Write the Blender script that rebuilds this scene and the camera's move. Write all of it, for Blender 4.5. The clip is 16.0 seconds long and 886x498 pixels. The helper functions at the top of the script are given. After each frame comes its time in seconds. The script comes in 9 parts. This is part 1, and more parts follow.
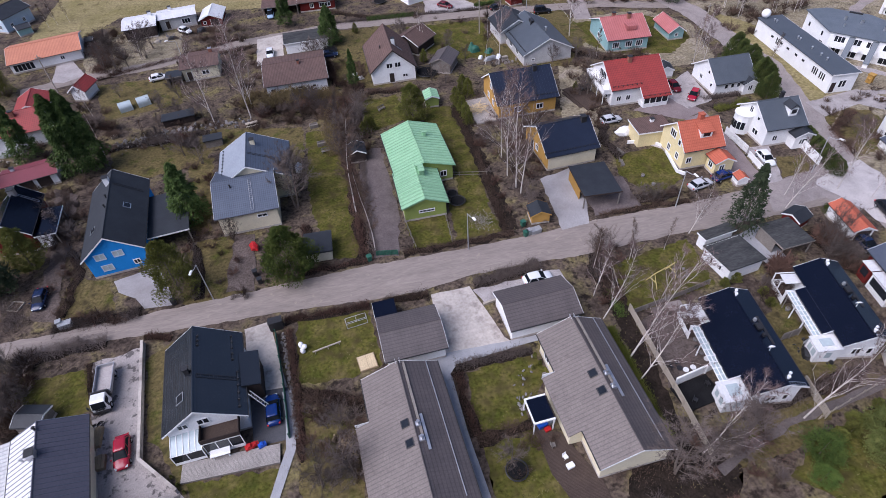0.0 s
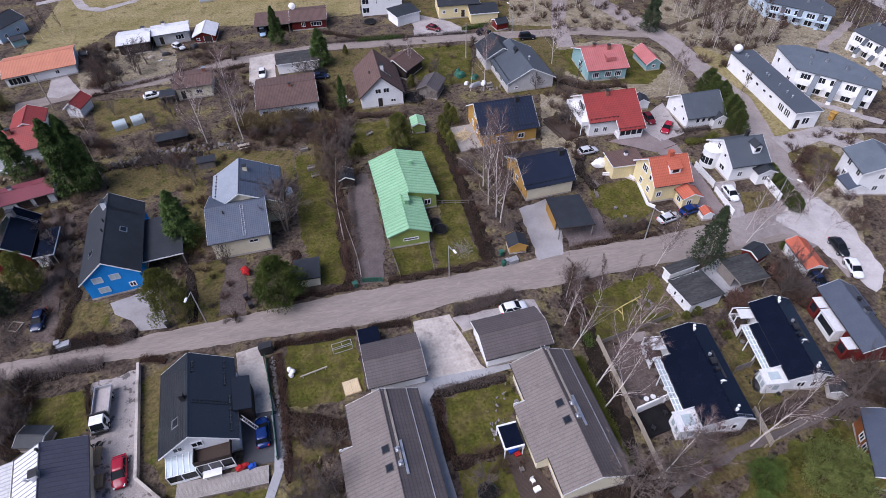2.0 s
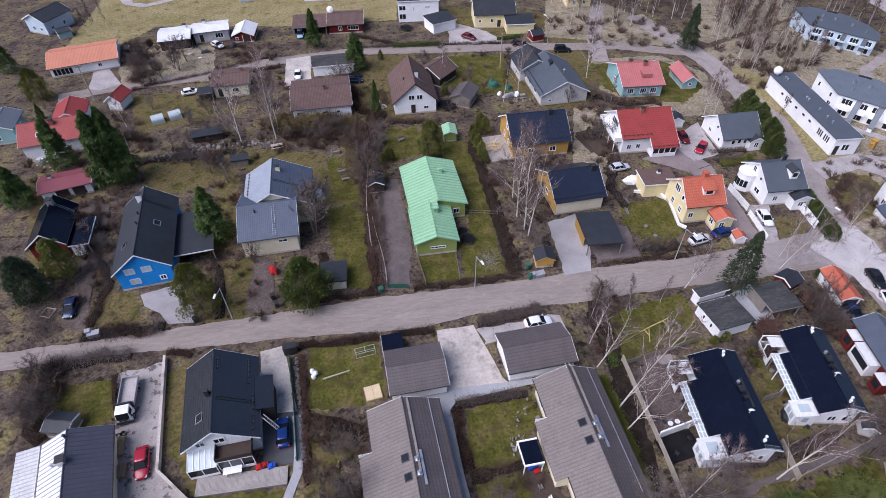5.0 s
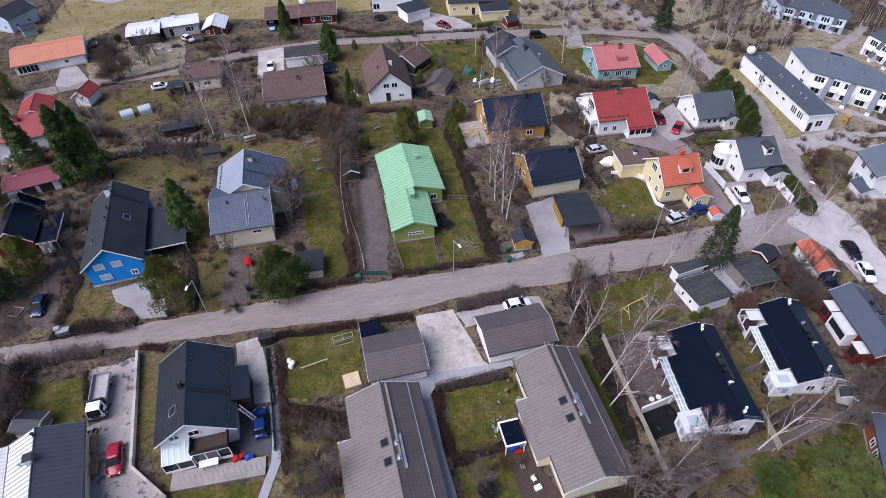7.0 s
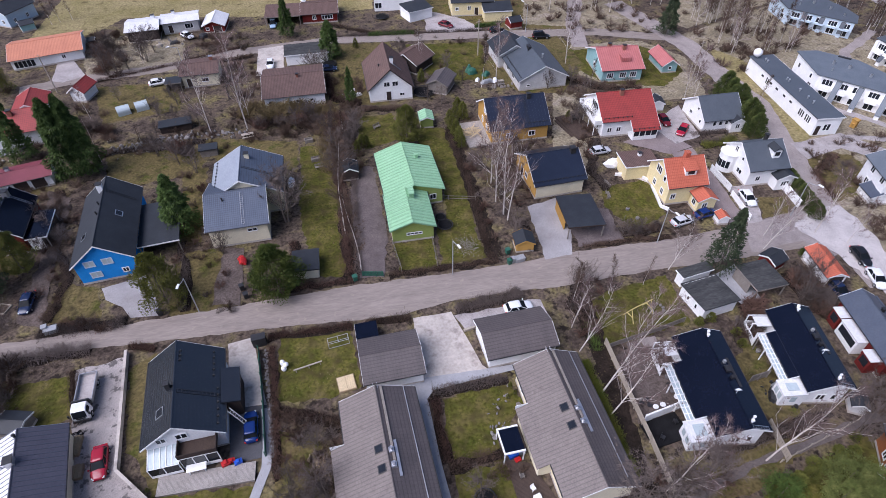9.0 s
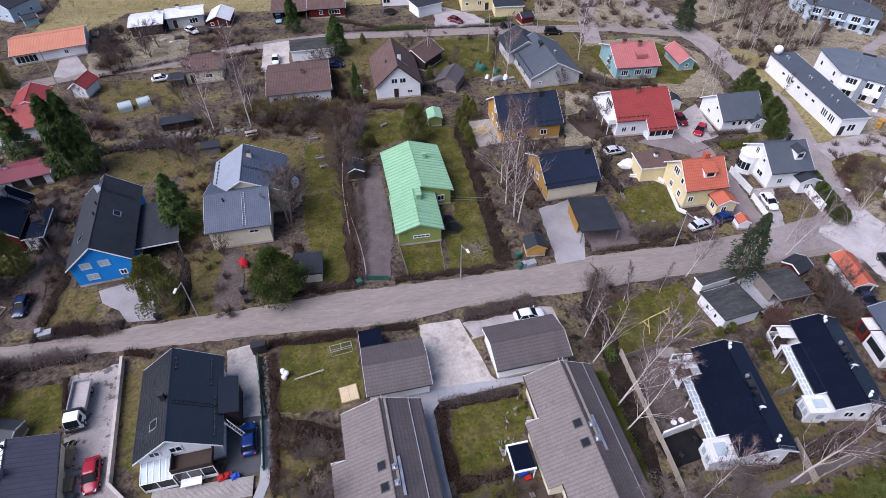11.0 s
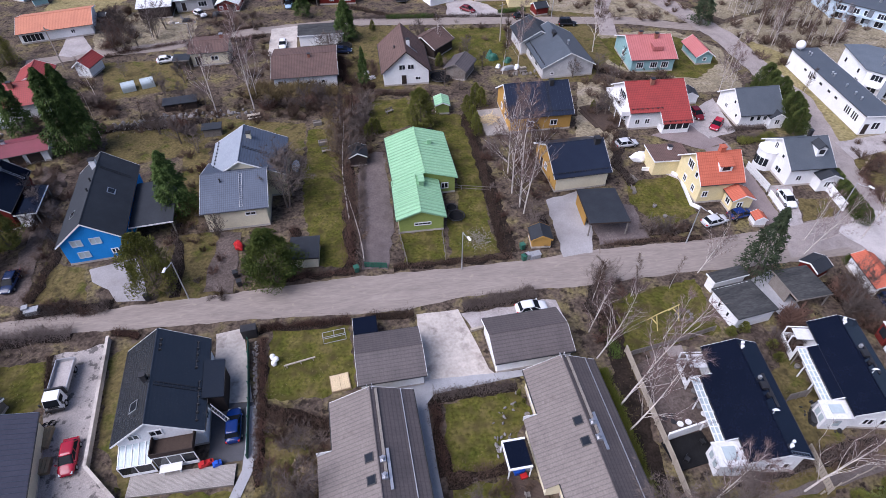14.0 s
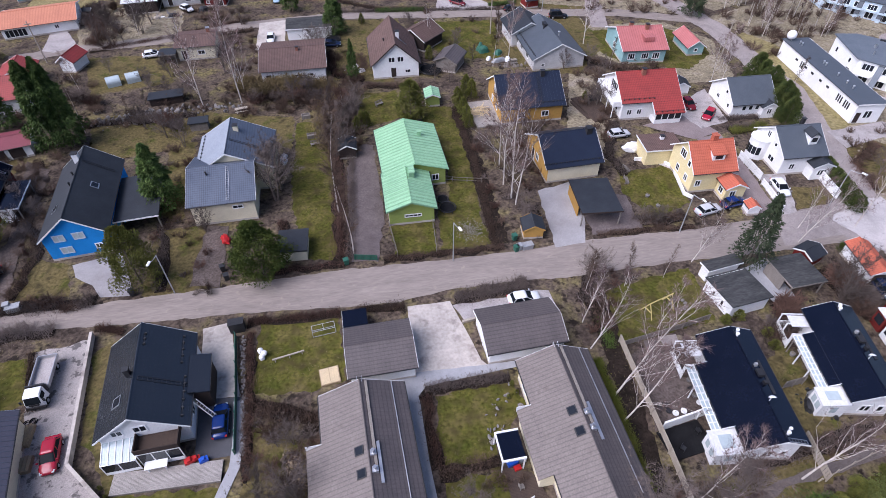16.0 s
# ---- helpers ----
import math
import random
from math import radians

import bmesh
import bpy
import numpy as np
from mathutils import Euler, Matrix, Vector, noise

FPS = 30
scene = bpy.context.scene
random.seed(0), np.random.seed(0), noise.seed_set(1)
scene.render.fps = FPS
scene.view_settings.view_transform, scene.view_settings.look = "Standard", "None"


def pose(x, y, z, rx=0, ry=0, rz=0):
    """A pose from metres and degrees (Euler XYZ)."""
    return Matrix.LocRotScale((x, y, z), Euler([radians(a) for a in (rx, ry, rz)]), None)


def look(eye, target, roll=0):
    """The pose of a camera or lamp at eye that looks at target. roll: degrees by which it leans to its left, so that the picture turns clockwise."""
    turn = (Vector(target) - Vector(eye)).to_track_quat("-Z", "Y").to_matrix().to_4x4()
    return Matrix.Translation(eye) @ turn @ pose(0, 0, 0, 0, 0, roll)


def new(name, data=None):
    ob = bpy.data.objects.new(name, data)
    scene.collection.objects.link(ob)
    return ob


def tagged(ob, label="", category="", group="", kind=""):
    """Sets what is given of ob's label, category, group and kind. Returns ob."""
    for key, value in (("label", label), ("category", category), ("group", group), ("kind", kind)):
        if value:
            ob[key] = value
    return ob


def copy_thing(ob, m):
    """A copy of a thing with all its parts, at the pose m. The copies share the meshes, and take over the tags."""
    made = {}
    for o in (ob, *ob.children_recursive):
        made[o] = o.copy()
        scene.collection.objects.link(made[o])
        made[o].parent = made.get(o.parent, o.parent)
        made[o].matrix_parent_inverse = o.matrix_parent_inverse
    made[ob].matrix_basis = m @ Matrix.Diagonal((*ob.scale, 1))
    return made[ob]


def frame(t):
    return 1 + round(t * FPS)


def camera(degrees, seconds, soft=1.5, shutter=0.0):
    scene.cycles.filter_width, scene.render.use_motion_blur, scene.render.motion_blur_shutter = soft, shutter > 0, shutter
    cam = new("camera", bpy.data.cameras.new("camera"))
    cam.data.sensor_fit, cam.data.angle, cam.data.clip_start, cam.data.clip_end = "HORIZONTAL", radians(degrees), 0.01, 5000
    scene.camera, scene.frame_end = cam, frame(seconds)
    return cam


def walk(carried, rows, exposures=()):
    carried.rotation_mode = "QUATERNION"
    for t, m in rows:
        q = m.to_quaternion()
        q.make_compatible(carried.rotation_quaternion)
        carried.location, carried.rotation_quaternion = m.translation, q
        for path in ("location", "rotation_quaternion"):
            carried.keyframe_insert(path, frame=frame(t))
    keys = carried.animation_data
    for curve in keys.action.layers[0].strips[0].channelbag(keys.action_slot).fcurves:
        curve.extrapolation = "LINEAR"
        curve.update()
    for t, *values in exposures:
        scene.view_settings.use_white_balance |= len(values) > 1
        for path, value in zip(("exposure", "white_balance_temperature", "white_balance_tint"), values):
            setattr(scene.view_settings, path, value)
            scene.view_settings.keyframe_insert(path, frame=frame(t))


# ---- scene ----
cam = camera(76.0, 16.0, soft=0.55)
PATH = [
    (0, (-1.067, -55.922, 60.359), (-0.827, -54.52, 58.953), -4.1),
    (0.5, (-0.081, -56.341, 61.906), (0.203, -54.953, 60.494), -3.6),
    (1, (0.101, -56.412, 63.763), (0.391, -55.026, 62.351), -2.6),
    (1.5, (0.043, -56.356, 65.507), (0.333, -54.97, 64.094), -2.2),
    (2, (-0.103, -56.291, 67.355), (0.18, -54.905, 65.941), -1.8),
    (2.5, (-0.128, -56.281, 68.991), (0.153, -54.897, 67.575), -1.7),
    (3, (-0.218, -56.239, 70.106), (0.068, -54.857, 68.689), -1.8),
    (3.5, (-0.566, -56.179, 70.138), (-0.285, -54.794, 68.723), -1.7),
    (4, (-1.375, -55.548, 69.393), (-1.153, -54.144, 67.986), -0.7),
    (6.5, (-0.616, -55.62, 66.191), (-0.386, -54.206, 64.796), -0.2),
    (7, (0.0, -56.489, 65.617), (0.265, -55.091, 64.211), -1.1),
    (7.5, (-0.26, -56.649, 64.95), (-0.006, -55.25, 63.544), -0.7),
    (8, (-0.475, -56.438, 64.301), (-0.242, -55.022, 62.907), 0.0),
    (8.5, (0.223, -56.125, 64.014), (0.484, -54.719, 62.615), -0.3),
    (9, (0.42, -55.346, 63.7), (0.685, -53.938, 62.305), -0.5),
    (11.5, (1.0, -51.735, 61.565), (1.225, -50.329, 60.161), -0.6),
    (12, (0.945, -51.424, 60.893), (1.153, -50.013, 59.491), -0.1),
    (12.5, (1.543, -51.432, 60.374), (1.755, -50.023, 58.971), -0.5),
    (13, (2.196, -51.533, 59.967), (2.422, -50.128, 58.562), -0.9),
    (13.5, (2.415, -51.522, 59.372), (2.63, -50.116, 57.966), -0.6),
    (14, (2.35, -51.553, 58.679), (2.553, -50.141, 57.278), -0.1),
    (14.5, (2.501, -51.51, 58.189), (2.698, -50.098, 56.786), 0.1),
    (15, (2.657, -51.613, 57.723), (2.87, -50.201, 56.323), -0.1),
    (15.5, (2.822, -51.569, 57.404), (3.032, -50.158, 56.002), -0.2),
    (16, (2.763, -51.607, 56.97), (2.987, -50.198, 55.569), -0.1),
]
walk(cam, [(t, look(eye, target, roll)) for t, eye, target, roll in PATH],
     exposures=[(0.0, 0.4, 5720, 22), (4.0, 0.45, 5720, 22), (9.0, 0.5, 5720, 22), (16.0, 0.64, 5720, 22)])

# ---------------------------------------------------------------- light
SUN_EL, SUN_AZ = 50.0, 249.0        # degrees; azimuth clockwise from +y
world = bpy.data.worlds.new("world")
scene.world = world
world.use_nodes = True
wn = world.node_tree
sky = wn.nodes.new("ShaderNodeTexSky")
sky.sky_type = 'NISHITA'
sky.sun_disc = False
sky.sun_elevation, sky.sun_rotation = radians(SUN_EL), radians(SUN_AZ)
sky.dust_density, sky.air_density, sky.ozone_density = 3.0, 1.0, 1.5
wn.links.new(sky.outputs[0], wn.nodes["Background"].inputs[0])
wn.nodes["Background"].inputs[1].default_value = 0.086
sun_data = bpy.data.lights.new("sun", 'SUN')
sun_data.energy, sun_data.angle, sun_data.color = 2.75, radians(55), (1.0, 0.97, 0.93)
sun = new("sun", sun_data)
saz = radians(SUN_AZ)
sdir = Vector((math.sin(saz) * math.cos(radians(SUN_EL)), math.cos(saz) * math.cos(radians(SUN_EL)), math.sin(radians(SUN_EL))))
sun.matrix_world = look(sdir * 200, (0, 0, 0))


# ---------------------------------------------------------------- materials
def material(name, c1, c2=None, rough=0.85, grain=0.25, scale=1.0, fine=12.0, metal=0.0, bump=0.2, c3=None, wear=0.35, vary=0.0, spec=None, stretch=(1, 1, 1), line=None, spot=None):
    """Colour from two noises (broad patches and fine grain). line=(axis, spacing, depth): ribs or boards along one way. spot=(scale, from, to, colour): blotches of another colour."""
    m = bpy.data.materials.new(name)
    m.use_nodes = True
    nt = m.node_tree
    N, K = nt.nodes.new, nt.links.new
    b = nt.nodes["Principled BSDF"]
    b.inputs["Roughness"].default_value, b.inputs["Metallic"].default_value = rough, metal
    b.inputs["Specular IOR Level"].default_value = spec if spec is not None else 0.08 if rough > 0.65 else 0.4
    tc = N("ShaderNodeTexCoord")
    mp = N("ShaderNodeMapping")
    mp.inputs["Scale"].default_value = stretch
    K(tc.outputs["Object"], mp.inputs[0])
    n1 = N("ShaderNodeTexNoise")
    n1.inputs["Scale"].default_value, n1.inputs["Detail"].default_value, n1.inputs["Roughness"].default_value = scale, 6, 0.62
    n2 = N("ShaderNodeTexNoise")
    n2.inputs["Scale"].default_value, n2.inputs["Detail"].default_value = fine, 4
    for n in (n1, n2):
        K(mp.outputs[0], n.inputs["Vector"])
    r1 = N("ShaderNodeValToRGB")
    r1.color_ramp.elements[0].position, r1.color_ramp.elements[1].position = 0.5 - wear / 2, 0.5 + wear / 2
    c2 = c2 or tuple(v * 0.8 for v in c1)
    r1.color_ramp.elements[0].color, r1.color_ramp.elements[1].color = (*c1, 1), (*c2, 1)
    if c3:
        e = r1.color_ramp.elements.new(0.5)
        e.color = (*c3, 1)
    K(n1.outputs["Fac"], r1.inputs[0])
    mix = N("ShaderNodeMix")
    mix.data_type, mix.blend_type = 'RGBA', 'MULTIPLY'
    mix.inputs["Factor"].default_value = 1.0
    r2 = N("ShaderNodeMapRange")
    r2.inputs["From Min"].default_value, r2.inputs["From Max"].default_value = 0.25, 0.75
    r2.inputs["To Min"].default_value, r2.inputs["To Max"].default_value = 1 - grain * 1.1, 1 + grain * 0.9
    K(n2.outputs["Fac"], r2.inputs["Value"])
    K(r1.outputs[0], mix.inputs["A"])
    K(r2.outputs[0], mix.inputs["B"])
    col = mix.outputs["Result"]
    if spot:
        ns = N("ShaderNodeTexNoise")
        ns.inputs["Scale"].default_value, ns.inputs["Detail"].default_value, ns.inputs["Roughness"].default_value = spot[0], 5, 0.6
        K(tc.outputs["Object"], ns.inputs["Vector"])
        ms = N("ShaderNodeMapRange")
        ms.inputs["From Min"].default_value, ms.inputs["From Max"].default_value = spot[1], spot[2]
        K(ns.outputs["Fac"], ms.inputs["Value"])
        mxs = N("ShaderNodeMix")
        mxs.data_type = 'RGBA'
        K(ms.outputs[0], mxs.inputs["Factor"])
        K(col, mxs.inputs["A"])
        mxs.inputs["B"].default_value = (*spot[3], 1)
        col = mxs.outputs["Result"]
    if vary:
        oi = N("ShaderNodeObjectInfo")
        hs = N("ShaderNodeHueSaturation")
        mr = N("ShaderNodeMapRange")
        mr.inputs["To Min"].default_value, mr.inputs["To Max"].default_value = 1 - vary, 1 + vary
        K(oi.outputs["Random"], mr.inputs["Value"])
        K(mr.outputs[0], hs.inputs["Value"])
        K(col, hs.inputs["Color"])
        col = hs.outputs[0]
    height = n2.outputs["Fac"]
    for axis, gap, depth in ([line] if line and not isinstance(line[0], tuple) else line or []):
        sx = N("ShaderNodeSeparateXYZ")
        K(tc.outputs["Object"], sx.inputs[0])
        mu = N("ShaderNodeMath")
        mu.operation = 'MULTIPLY'
        mu.inputs[1].default_value = 1.0 / gap
        K(sx.outputs[axis], mu.inputs[0])
        fr = N("ShaderNodeMath")
        fr.operation = 'PINGPONG'
        fr.inputs[1].default_value = 0.5
        K(mu.outputs[0], fr.inputs[0])
        mr2 = N("ShaderNodeMapRange")
        mr2.inputs["From Min"].default_value, mr2.inputs["From Max"].default_value = 0.0, 0.2
        mr2.inputs["To Min"].default_value, mr2.inputs["To Max"].default_value = 1 - depth, 1.0
        K(fr.outputs[0], mr2.inputs["Value"])
        mx = N("ShaderNodeMix")
        mx.data_type, mx.blend_type = 'RGBA', 'MULTIPLY'
        mx.inputs["Factor"].default_value = 1.0
        K(col, mx.inputs["A"])
        K(mr2.outputs[0], mx.inputs["B"])
        col = mx.outputs["Result"]
        height = mr2.outputs[0]
    K(col, b.inputs["Base Color"])
    if bump:
        bp = N("ShaderNodeBump")
        bp.inputs["Strength"].default_value, bp.inputs["Distance"].default_value = bump, 0.05
        K(height, bp.inputs["Height"])
        K(bp.outputs[0], b.inputs["Normal"])
    return m


M = {}
def mat(key, *a, **k):
    M[key] = material(key, *a, **k)


mat("ground", (0.06, 0.045, 0.037), (0.165, 0.138, 0.062), c3=(0.11, 0.084, 0.064), scale=0.22, fine=2.2, bump=0.8, wear=0.3, grain=0.6, spot=(0.75, 0.53, 0.64, (0.026, 0.02, 0.016)))
mat("lawn", (0.125, 0.1, 0.04), (0.07, 0.075, 0.016), c3=(0.13, 0.102, 0.044), scale=0.35, fine=2.4, bump=0.5, wear=0.35, grain=0.5, spot=(0.6, 0.54, 0.66, (0.05, 0.041, 0.02)))
mat("lawn_green", (0.052, 0.06, 0.01), (0.135, 0.11, 0.04), c3=(0.09, 0.086, 0.018), scale=0.4, fine=2.4, bump=0.5, wear=0.34, grain=0.5, spot=(0.6, 0.48, 0.74, (0.055, 0.042, 0.019)))
mat("dry_field", (0.29, 0.24, 0.125), (0.2, 0.17, 0.07), scale=0.12, fine=1.8, bump=0.4, grain=0.42, spot=(0.4, 0.55, 0.7, (0.11, 0.088, 0.04)))
mat("soil", (0.085, 0.066, 0.057), (0.15, 0.12, 0.105), scale=0.4, fine=4, bump=0.6, grain=0.42)
mat("road", (0.21, 0.178, 0.16), (0.305, 0.262, 0.229), c3=(0.258, 0.219, 0.193), scale=0.55, fine=5, bump=0.25, wear=0.62, stretch=(0.16, 1, 1), grain=0.16, spot=(0.9, 0.6, 0.74, (0.32, 0.272, 0.226)))
mat("gravel", (0.42, 0.385, 0.37), (0.3, 0.27, 0.26), scale=0.35, fine=7, bump=0.4, grain=0.22, spot=(0.6, 0.58, 0.72, (0.2, 0.18, 0.172)))
mat("gravel_pale", (0.56, 0.52, 0.5), (0.42, 0.385, 0.37), scale=0.35, fine=7, bump=0.4, grain=0.22, spot=(0.5, 0.6, 0.74, (0.3, 0.27, 0.26)))
mat("gravel_stained", (0.37, 0.335, 0.315), (0.29, 0.26, 0.245), scale=0.35, fine=7, bump=0.4, grain=0.22, spot=(0.9, 0.55, 0.62, (0.12, 0.11, 0.105)))
mat("lane", (0.34, 0.295, 0.275), (0.25, 0.217, 0.203), scale=0.4, fine=6, bump=0.3, grain=0.2, spot=(0.5, 0.57, 0.72, (0.3, 0.265, 0.24)))
mat("path_earth", (0.16, 0.135, 0.125), (0.115, 0.096, 0.088), scale=0.5, fine=6, bump=0.4, grain=0.25)
mat("gravel_red", (0.2, 0.16, 0.155), (0.26, 0.215, 0.205), scale=0.3, fine=7, bump=0.4, grain=0.2)
mat("gravel_dark", (0.11, 0.09, 0.087), (0.165, 0.136, 0.13), scale=0.4, fine=6, bump=0.4, grain=0.3)
mat("gravel_grey", (0.25, 0.234, 0.23), (0.37, 0.355, 0.355), scale=0.16, fine=7, bump=0.3, grain=0.15)
mat("concrete", (0.53, 0.48, 0.43), (0.35, 0.312, 0.28), c3=(0.46, 0.415, 0.37), scale=0.28, fine=2.5, bump=0.1, wear=0.42, grain=0.16, spot=(0.5, 0.56, 0.72, (0.24, 0.208, 0.186)))
mat("pavers", (0.36, 0.36, 0.37), (0.3, 0.3, 0.31), scale=1.0, fine=9, bump=0.3, grain=0.1)
mat("asphalt", (0.1, 0.1, 0.11), (0.075, 0.075, 0.08), scale=0.6, fine=14)
mat("deck_brown", (0.085, 0.062, 0.05), (0.065, 0.048, 0.04), scale=0.7, fine=9, line=(1, 0.14, 0.4))
# Soil colour with the shade of hedges, shrubs and fence worked into it.
mat("shaded_soil", (0.014, 0.011, 0.009), (0.036, 0.026, 0.02), scale=0.7, fine=4, bump=0.6, grain=0.45)
mat("deck", (0.4, 0.365, 0.335), (0.31, 0.285, 0.26), scale=0.7, fine=9, line=(1, 0.14, 0.4))
mat("white", (0.84, 0.84, 0.83), (0.76, 0.76, 0.75), scale=0.6, fine=6, bump=0.05, grain=0.07)
mat("white_board", (0.83, 0.83, 0.82), (0.75, 0.75, 0.75), scale=0.6, fine=6, bump=0.3, line=(2, 0.16, 0.16), grain=0.07)
mat("blue_board", (0.03, 0.26, 0.68), (0.025, 0.23, 0.6), scale=0.6, fine=6, bump=0.3, line=(0, 0.16, 0.25), grain=0.07)
mat("green_board", (0.3, 0.36, 0.1), (0.26, 0.32, 0.09), scale=0.6, fine=6, bump=0.3, line=(2, 0.16, 0.22), grain=0.07)
mat("beige", (0.72, 0.66, 0.49), (0.64, 0.58, 0.43), scale=0.6, fine=6, bump=0.1, grain=0.07)
mat("yellow_board", (0.78, 0.67, 0.38), (0.71, 0.61, 0.35), scale=0.6, fine=6, bump=0.3, line=(2, 0.16, 0.18), grain=0.07)
mat("ochre_board", (0.5, 0.29, 0.08), (0.42, 0.25, 0.07), scale=0.6, fine=6, bump=0.3, line=(0, 0.15, 0.25), grain=0.07)
mat("teal_board", (0.3, 0.48, 0.48), (0.26, 0.42, 0.43), scale=0.6, fine=6, bump=0.3, line=(2, 0.16, 0.2), grain=0.07)
mat("paleblue_board", (0.52, 0.62, 0.7), (0.47, 0.57, 0.65), scale=0.6, fine=6, bump=0.3, line=(2, 0.16, 0.18), grain=0.07)
mat("grey_board", (0.6, 0.595, 0.585), (0.46, 0.455, 0.45), scale=0.6, fine=6, bump=0.3, line=(2, 0.16, 0.25), grain=0.07)
mat("red_board", (0.16, 0.024, 0.02), (0.12, 0.02, 0.017), scale=0.6, fine=6, bump=0.3, line=(0, 0.16, 0.25), grain=0.07)
mat("dark_board", (0.06, 0.045, 0.04), (0.045, 0.035, 0.03), scale=0.6, fine=6, bump=0.3, line=(0, 0.16, 0.25), grain=0.07)
mat("roof_green", (0.31, 0.54, 0.32), (0.26, 0.48, 0.275), rough=0.45, scale=0.5, fine=5, bump=0.3, line=(0, 0.8, 0.3), grain=0.16)
mat("roof_black", (0.003, 0.005, 0.013), (0.005, 0.007, 0.016), rough=0.16, spec=0.3, scale=0.5, fine=5, bump=0.03, grain=0.12)
mat("roof_navy", (0.013, 0.018, 0.034), (0.018, 0.024, 0.042), rough=0.3, spec=0.5, scale=0.5, fine=5, bump=0.1, grain=0.12)
mat("cream", (0.74, 0.68, 0.5), (0.68, 0.62, 0.46), scale=0.6, fine=6, bump=0.1, grain=0.07)
mat("brown_board", (0.3, 0.11, 0.04), (0.24, 0.09, 0.035), scale=0.6, fine=6, bump=0.3, line=(0, 0.16, 0.25), grain=0.07)
mat("roof_dark_tile", (0.013, 0.016, 0.021), (0.02, 0.023, 0.028), rough=0.24, spec=0.9, scale=0.5, fine=5, bump=0.4, line=((0, 0.6, 0.1), (1, 0.36, 0.45)), grain=0.14)
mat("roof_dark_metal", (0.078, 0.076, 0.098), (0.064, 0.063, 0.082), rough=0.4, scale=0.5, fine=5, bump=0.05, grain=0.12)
# Lighter copy of the brown tile, for slopes that face the sun.
mat("roof_tile_lit", (0.19, 0.161, 0.144), (0.158, 0.133, 0.12), rough=0.6, scale=0.5, fine=6, bump=0.5, line=(0, 0.45, 0.3), grain=0.2, spot=(0.8, 0.6, 0.75, (0.13, 0.107, 0.094)))
mat("roof_slate_blue", (0.06, 0.072, 0.1), (0.075, 0.088, 0.115), rough=0.45, scale=0.5, fine=5, bump=0.1, grain=0.12)
mat("lattice", (0.62, 0.62, 0.6), (0.5, 0.5, 0.5), rough=0.5, scale=0.5, fine=5, line=(0, 0.5, 0.4))
mat("pale_glass", (0.45, 0.52, 0.53), (0.38, 0.44, 0.46), rough=0.15, scale=0.4, fine=4, bump=0, grain=0.07)
mat("red_plastic", (0.5, 0.02, 0.02), (0.42, 0.02, 0.02), rough=0.4, bump=0)
mat("blue_plastic", (0.02, 0.1, 0.5), (0.02, 0.08, 0.42), rough=0.4, bump=0)
mat("wood_pale", (0.42, 0.37, 0.3), (0.34, 0.3, 0.25), scale=1.0, fine=9)
mat("wood_fresh", (0.6, 0.48, 0.3), (0.52, 0.42, 0.27), scale=1.0, fine=9)
mat("wood_yellow", (0.6, 0.5, 0.2), (0.52, 0.43, 0.18), scale=1.0, fine=9)
mat("stone", (0.25, 0.235, 0.225), (0.16, 0.15, 0.145), scale=0.8, fine=9, bump=0.4)
mat("green_paint", (0.03, 0.12, 0.08), (0.025, 0.1, 0.07), rough=0.5, bump=0)
mat("metal_grey", (0.4, 0.41, 0.42), (0.34, 0.35, 0.36), rough=0.45, metal=0.3, bump=0)
for key, c in (("car_blue", (0.005, 0.024, 0.13)), ("car_red", (0.33, 0.012, 0.03)), ("car_navy", (0.012, 0.022, 0.06)), ("car_white", (0.75, 0.76, 0.77)), ("car_silver", (0.55, 0.56, 0.58)), ("car_black", (0.012, 0.012, 0.014)), ("car_maroon", (0.14, 0.01, 0.015)), ("car_paleblue", (0.3, 0.42, 0.55))):
    mat(key, c, tuple(v * 0.92 for v in c), rough=0.22, bump=0, spec=0.6, grain=0.03)
mat("birch_bark", (0.66, 0.61, 0.55), (0.4, 0.35, 0.32), c3=(0.55, 0.5, 0.455), scale=2.0, fine=9)
mat("bark", (0.16, 0.13, 0.11), (0.12, 0.1, 0.085), scale=2.0, fine=9)
mat("twig", (0.125, 0.086, 0.064), (0.07, 0.048, 0.037), scale=0.6, fine=4, bump=0, vary=0.3)
mat("twig_grey", (0.16, 0.128, 0.112), (0.095, 0.077, 0.069), scale=0.6, fine=4, bump=0, vary=0.3)
mat("twig_red", (0.135, 0.08, 0.06), (0.075, 0.046, 0.037), scale=0.6, fine=4, bump=0, vary=0.3)
mat("twig_olive", (0.21, 0.16, 0.075), (0.13, 0.098, 0.055), scale=0.6, fine=4, bump=0, vary=0.2)
mat("twig_light", (0.23, 0.188, 0.168), (0.14, 0.115, 0.103), scale=0.6, fine=4, bump=0, vary=0.2)
mat("twig_birch", (0.2, 0.142, 0.13), (0.13, 0.09, 0.083), scale=0.6, fine=4, bump=0, vary=0.2)
mat("olive", (0.085, 0.115, 0.028), (0.19, 0.2, 0.062), scale=0.9, fine=4, bump=0, spec=0.15, vary=0.2)
mat("hedge_green", (0.035, 0.06, 0.018), (0.125, 0.145, 0.04), scale=1.2, fine=6, bump=0, spec=0.15, vary=0.15)
mat("scots", (0.026, 0.042, 0.024), (0.07, 0.09, 0.045), scale=0.9, fine=4, bump=0, spec=0.15, vary=0.2)
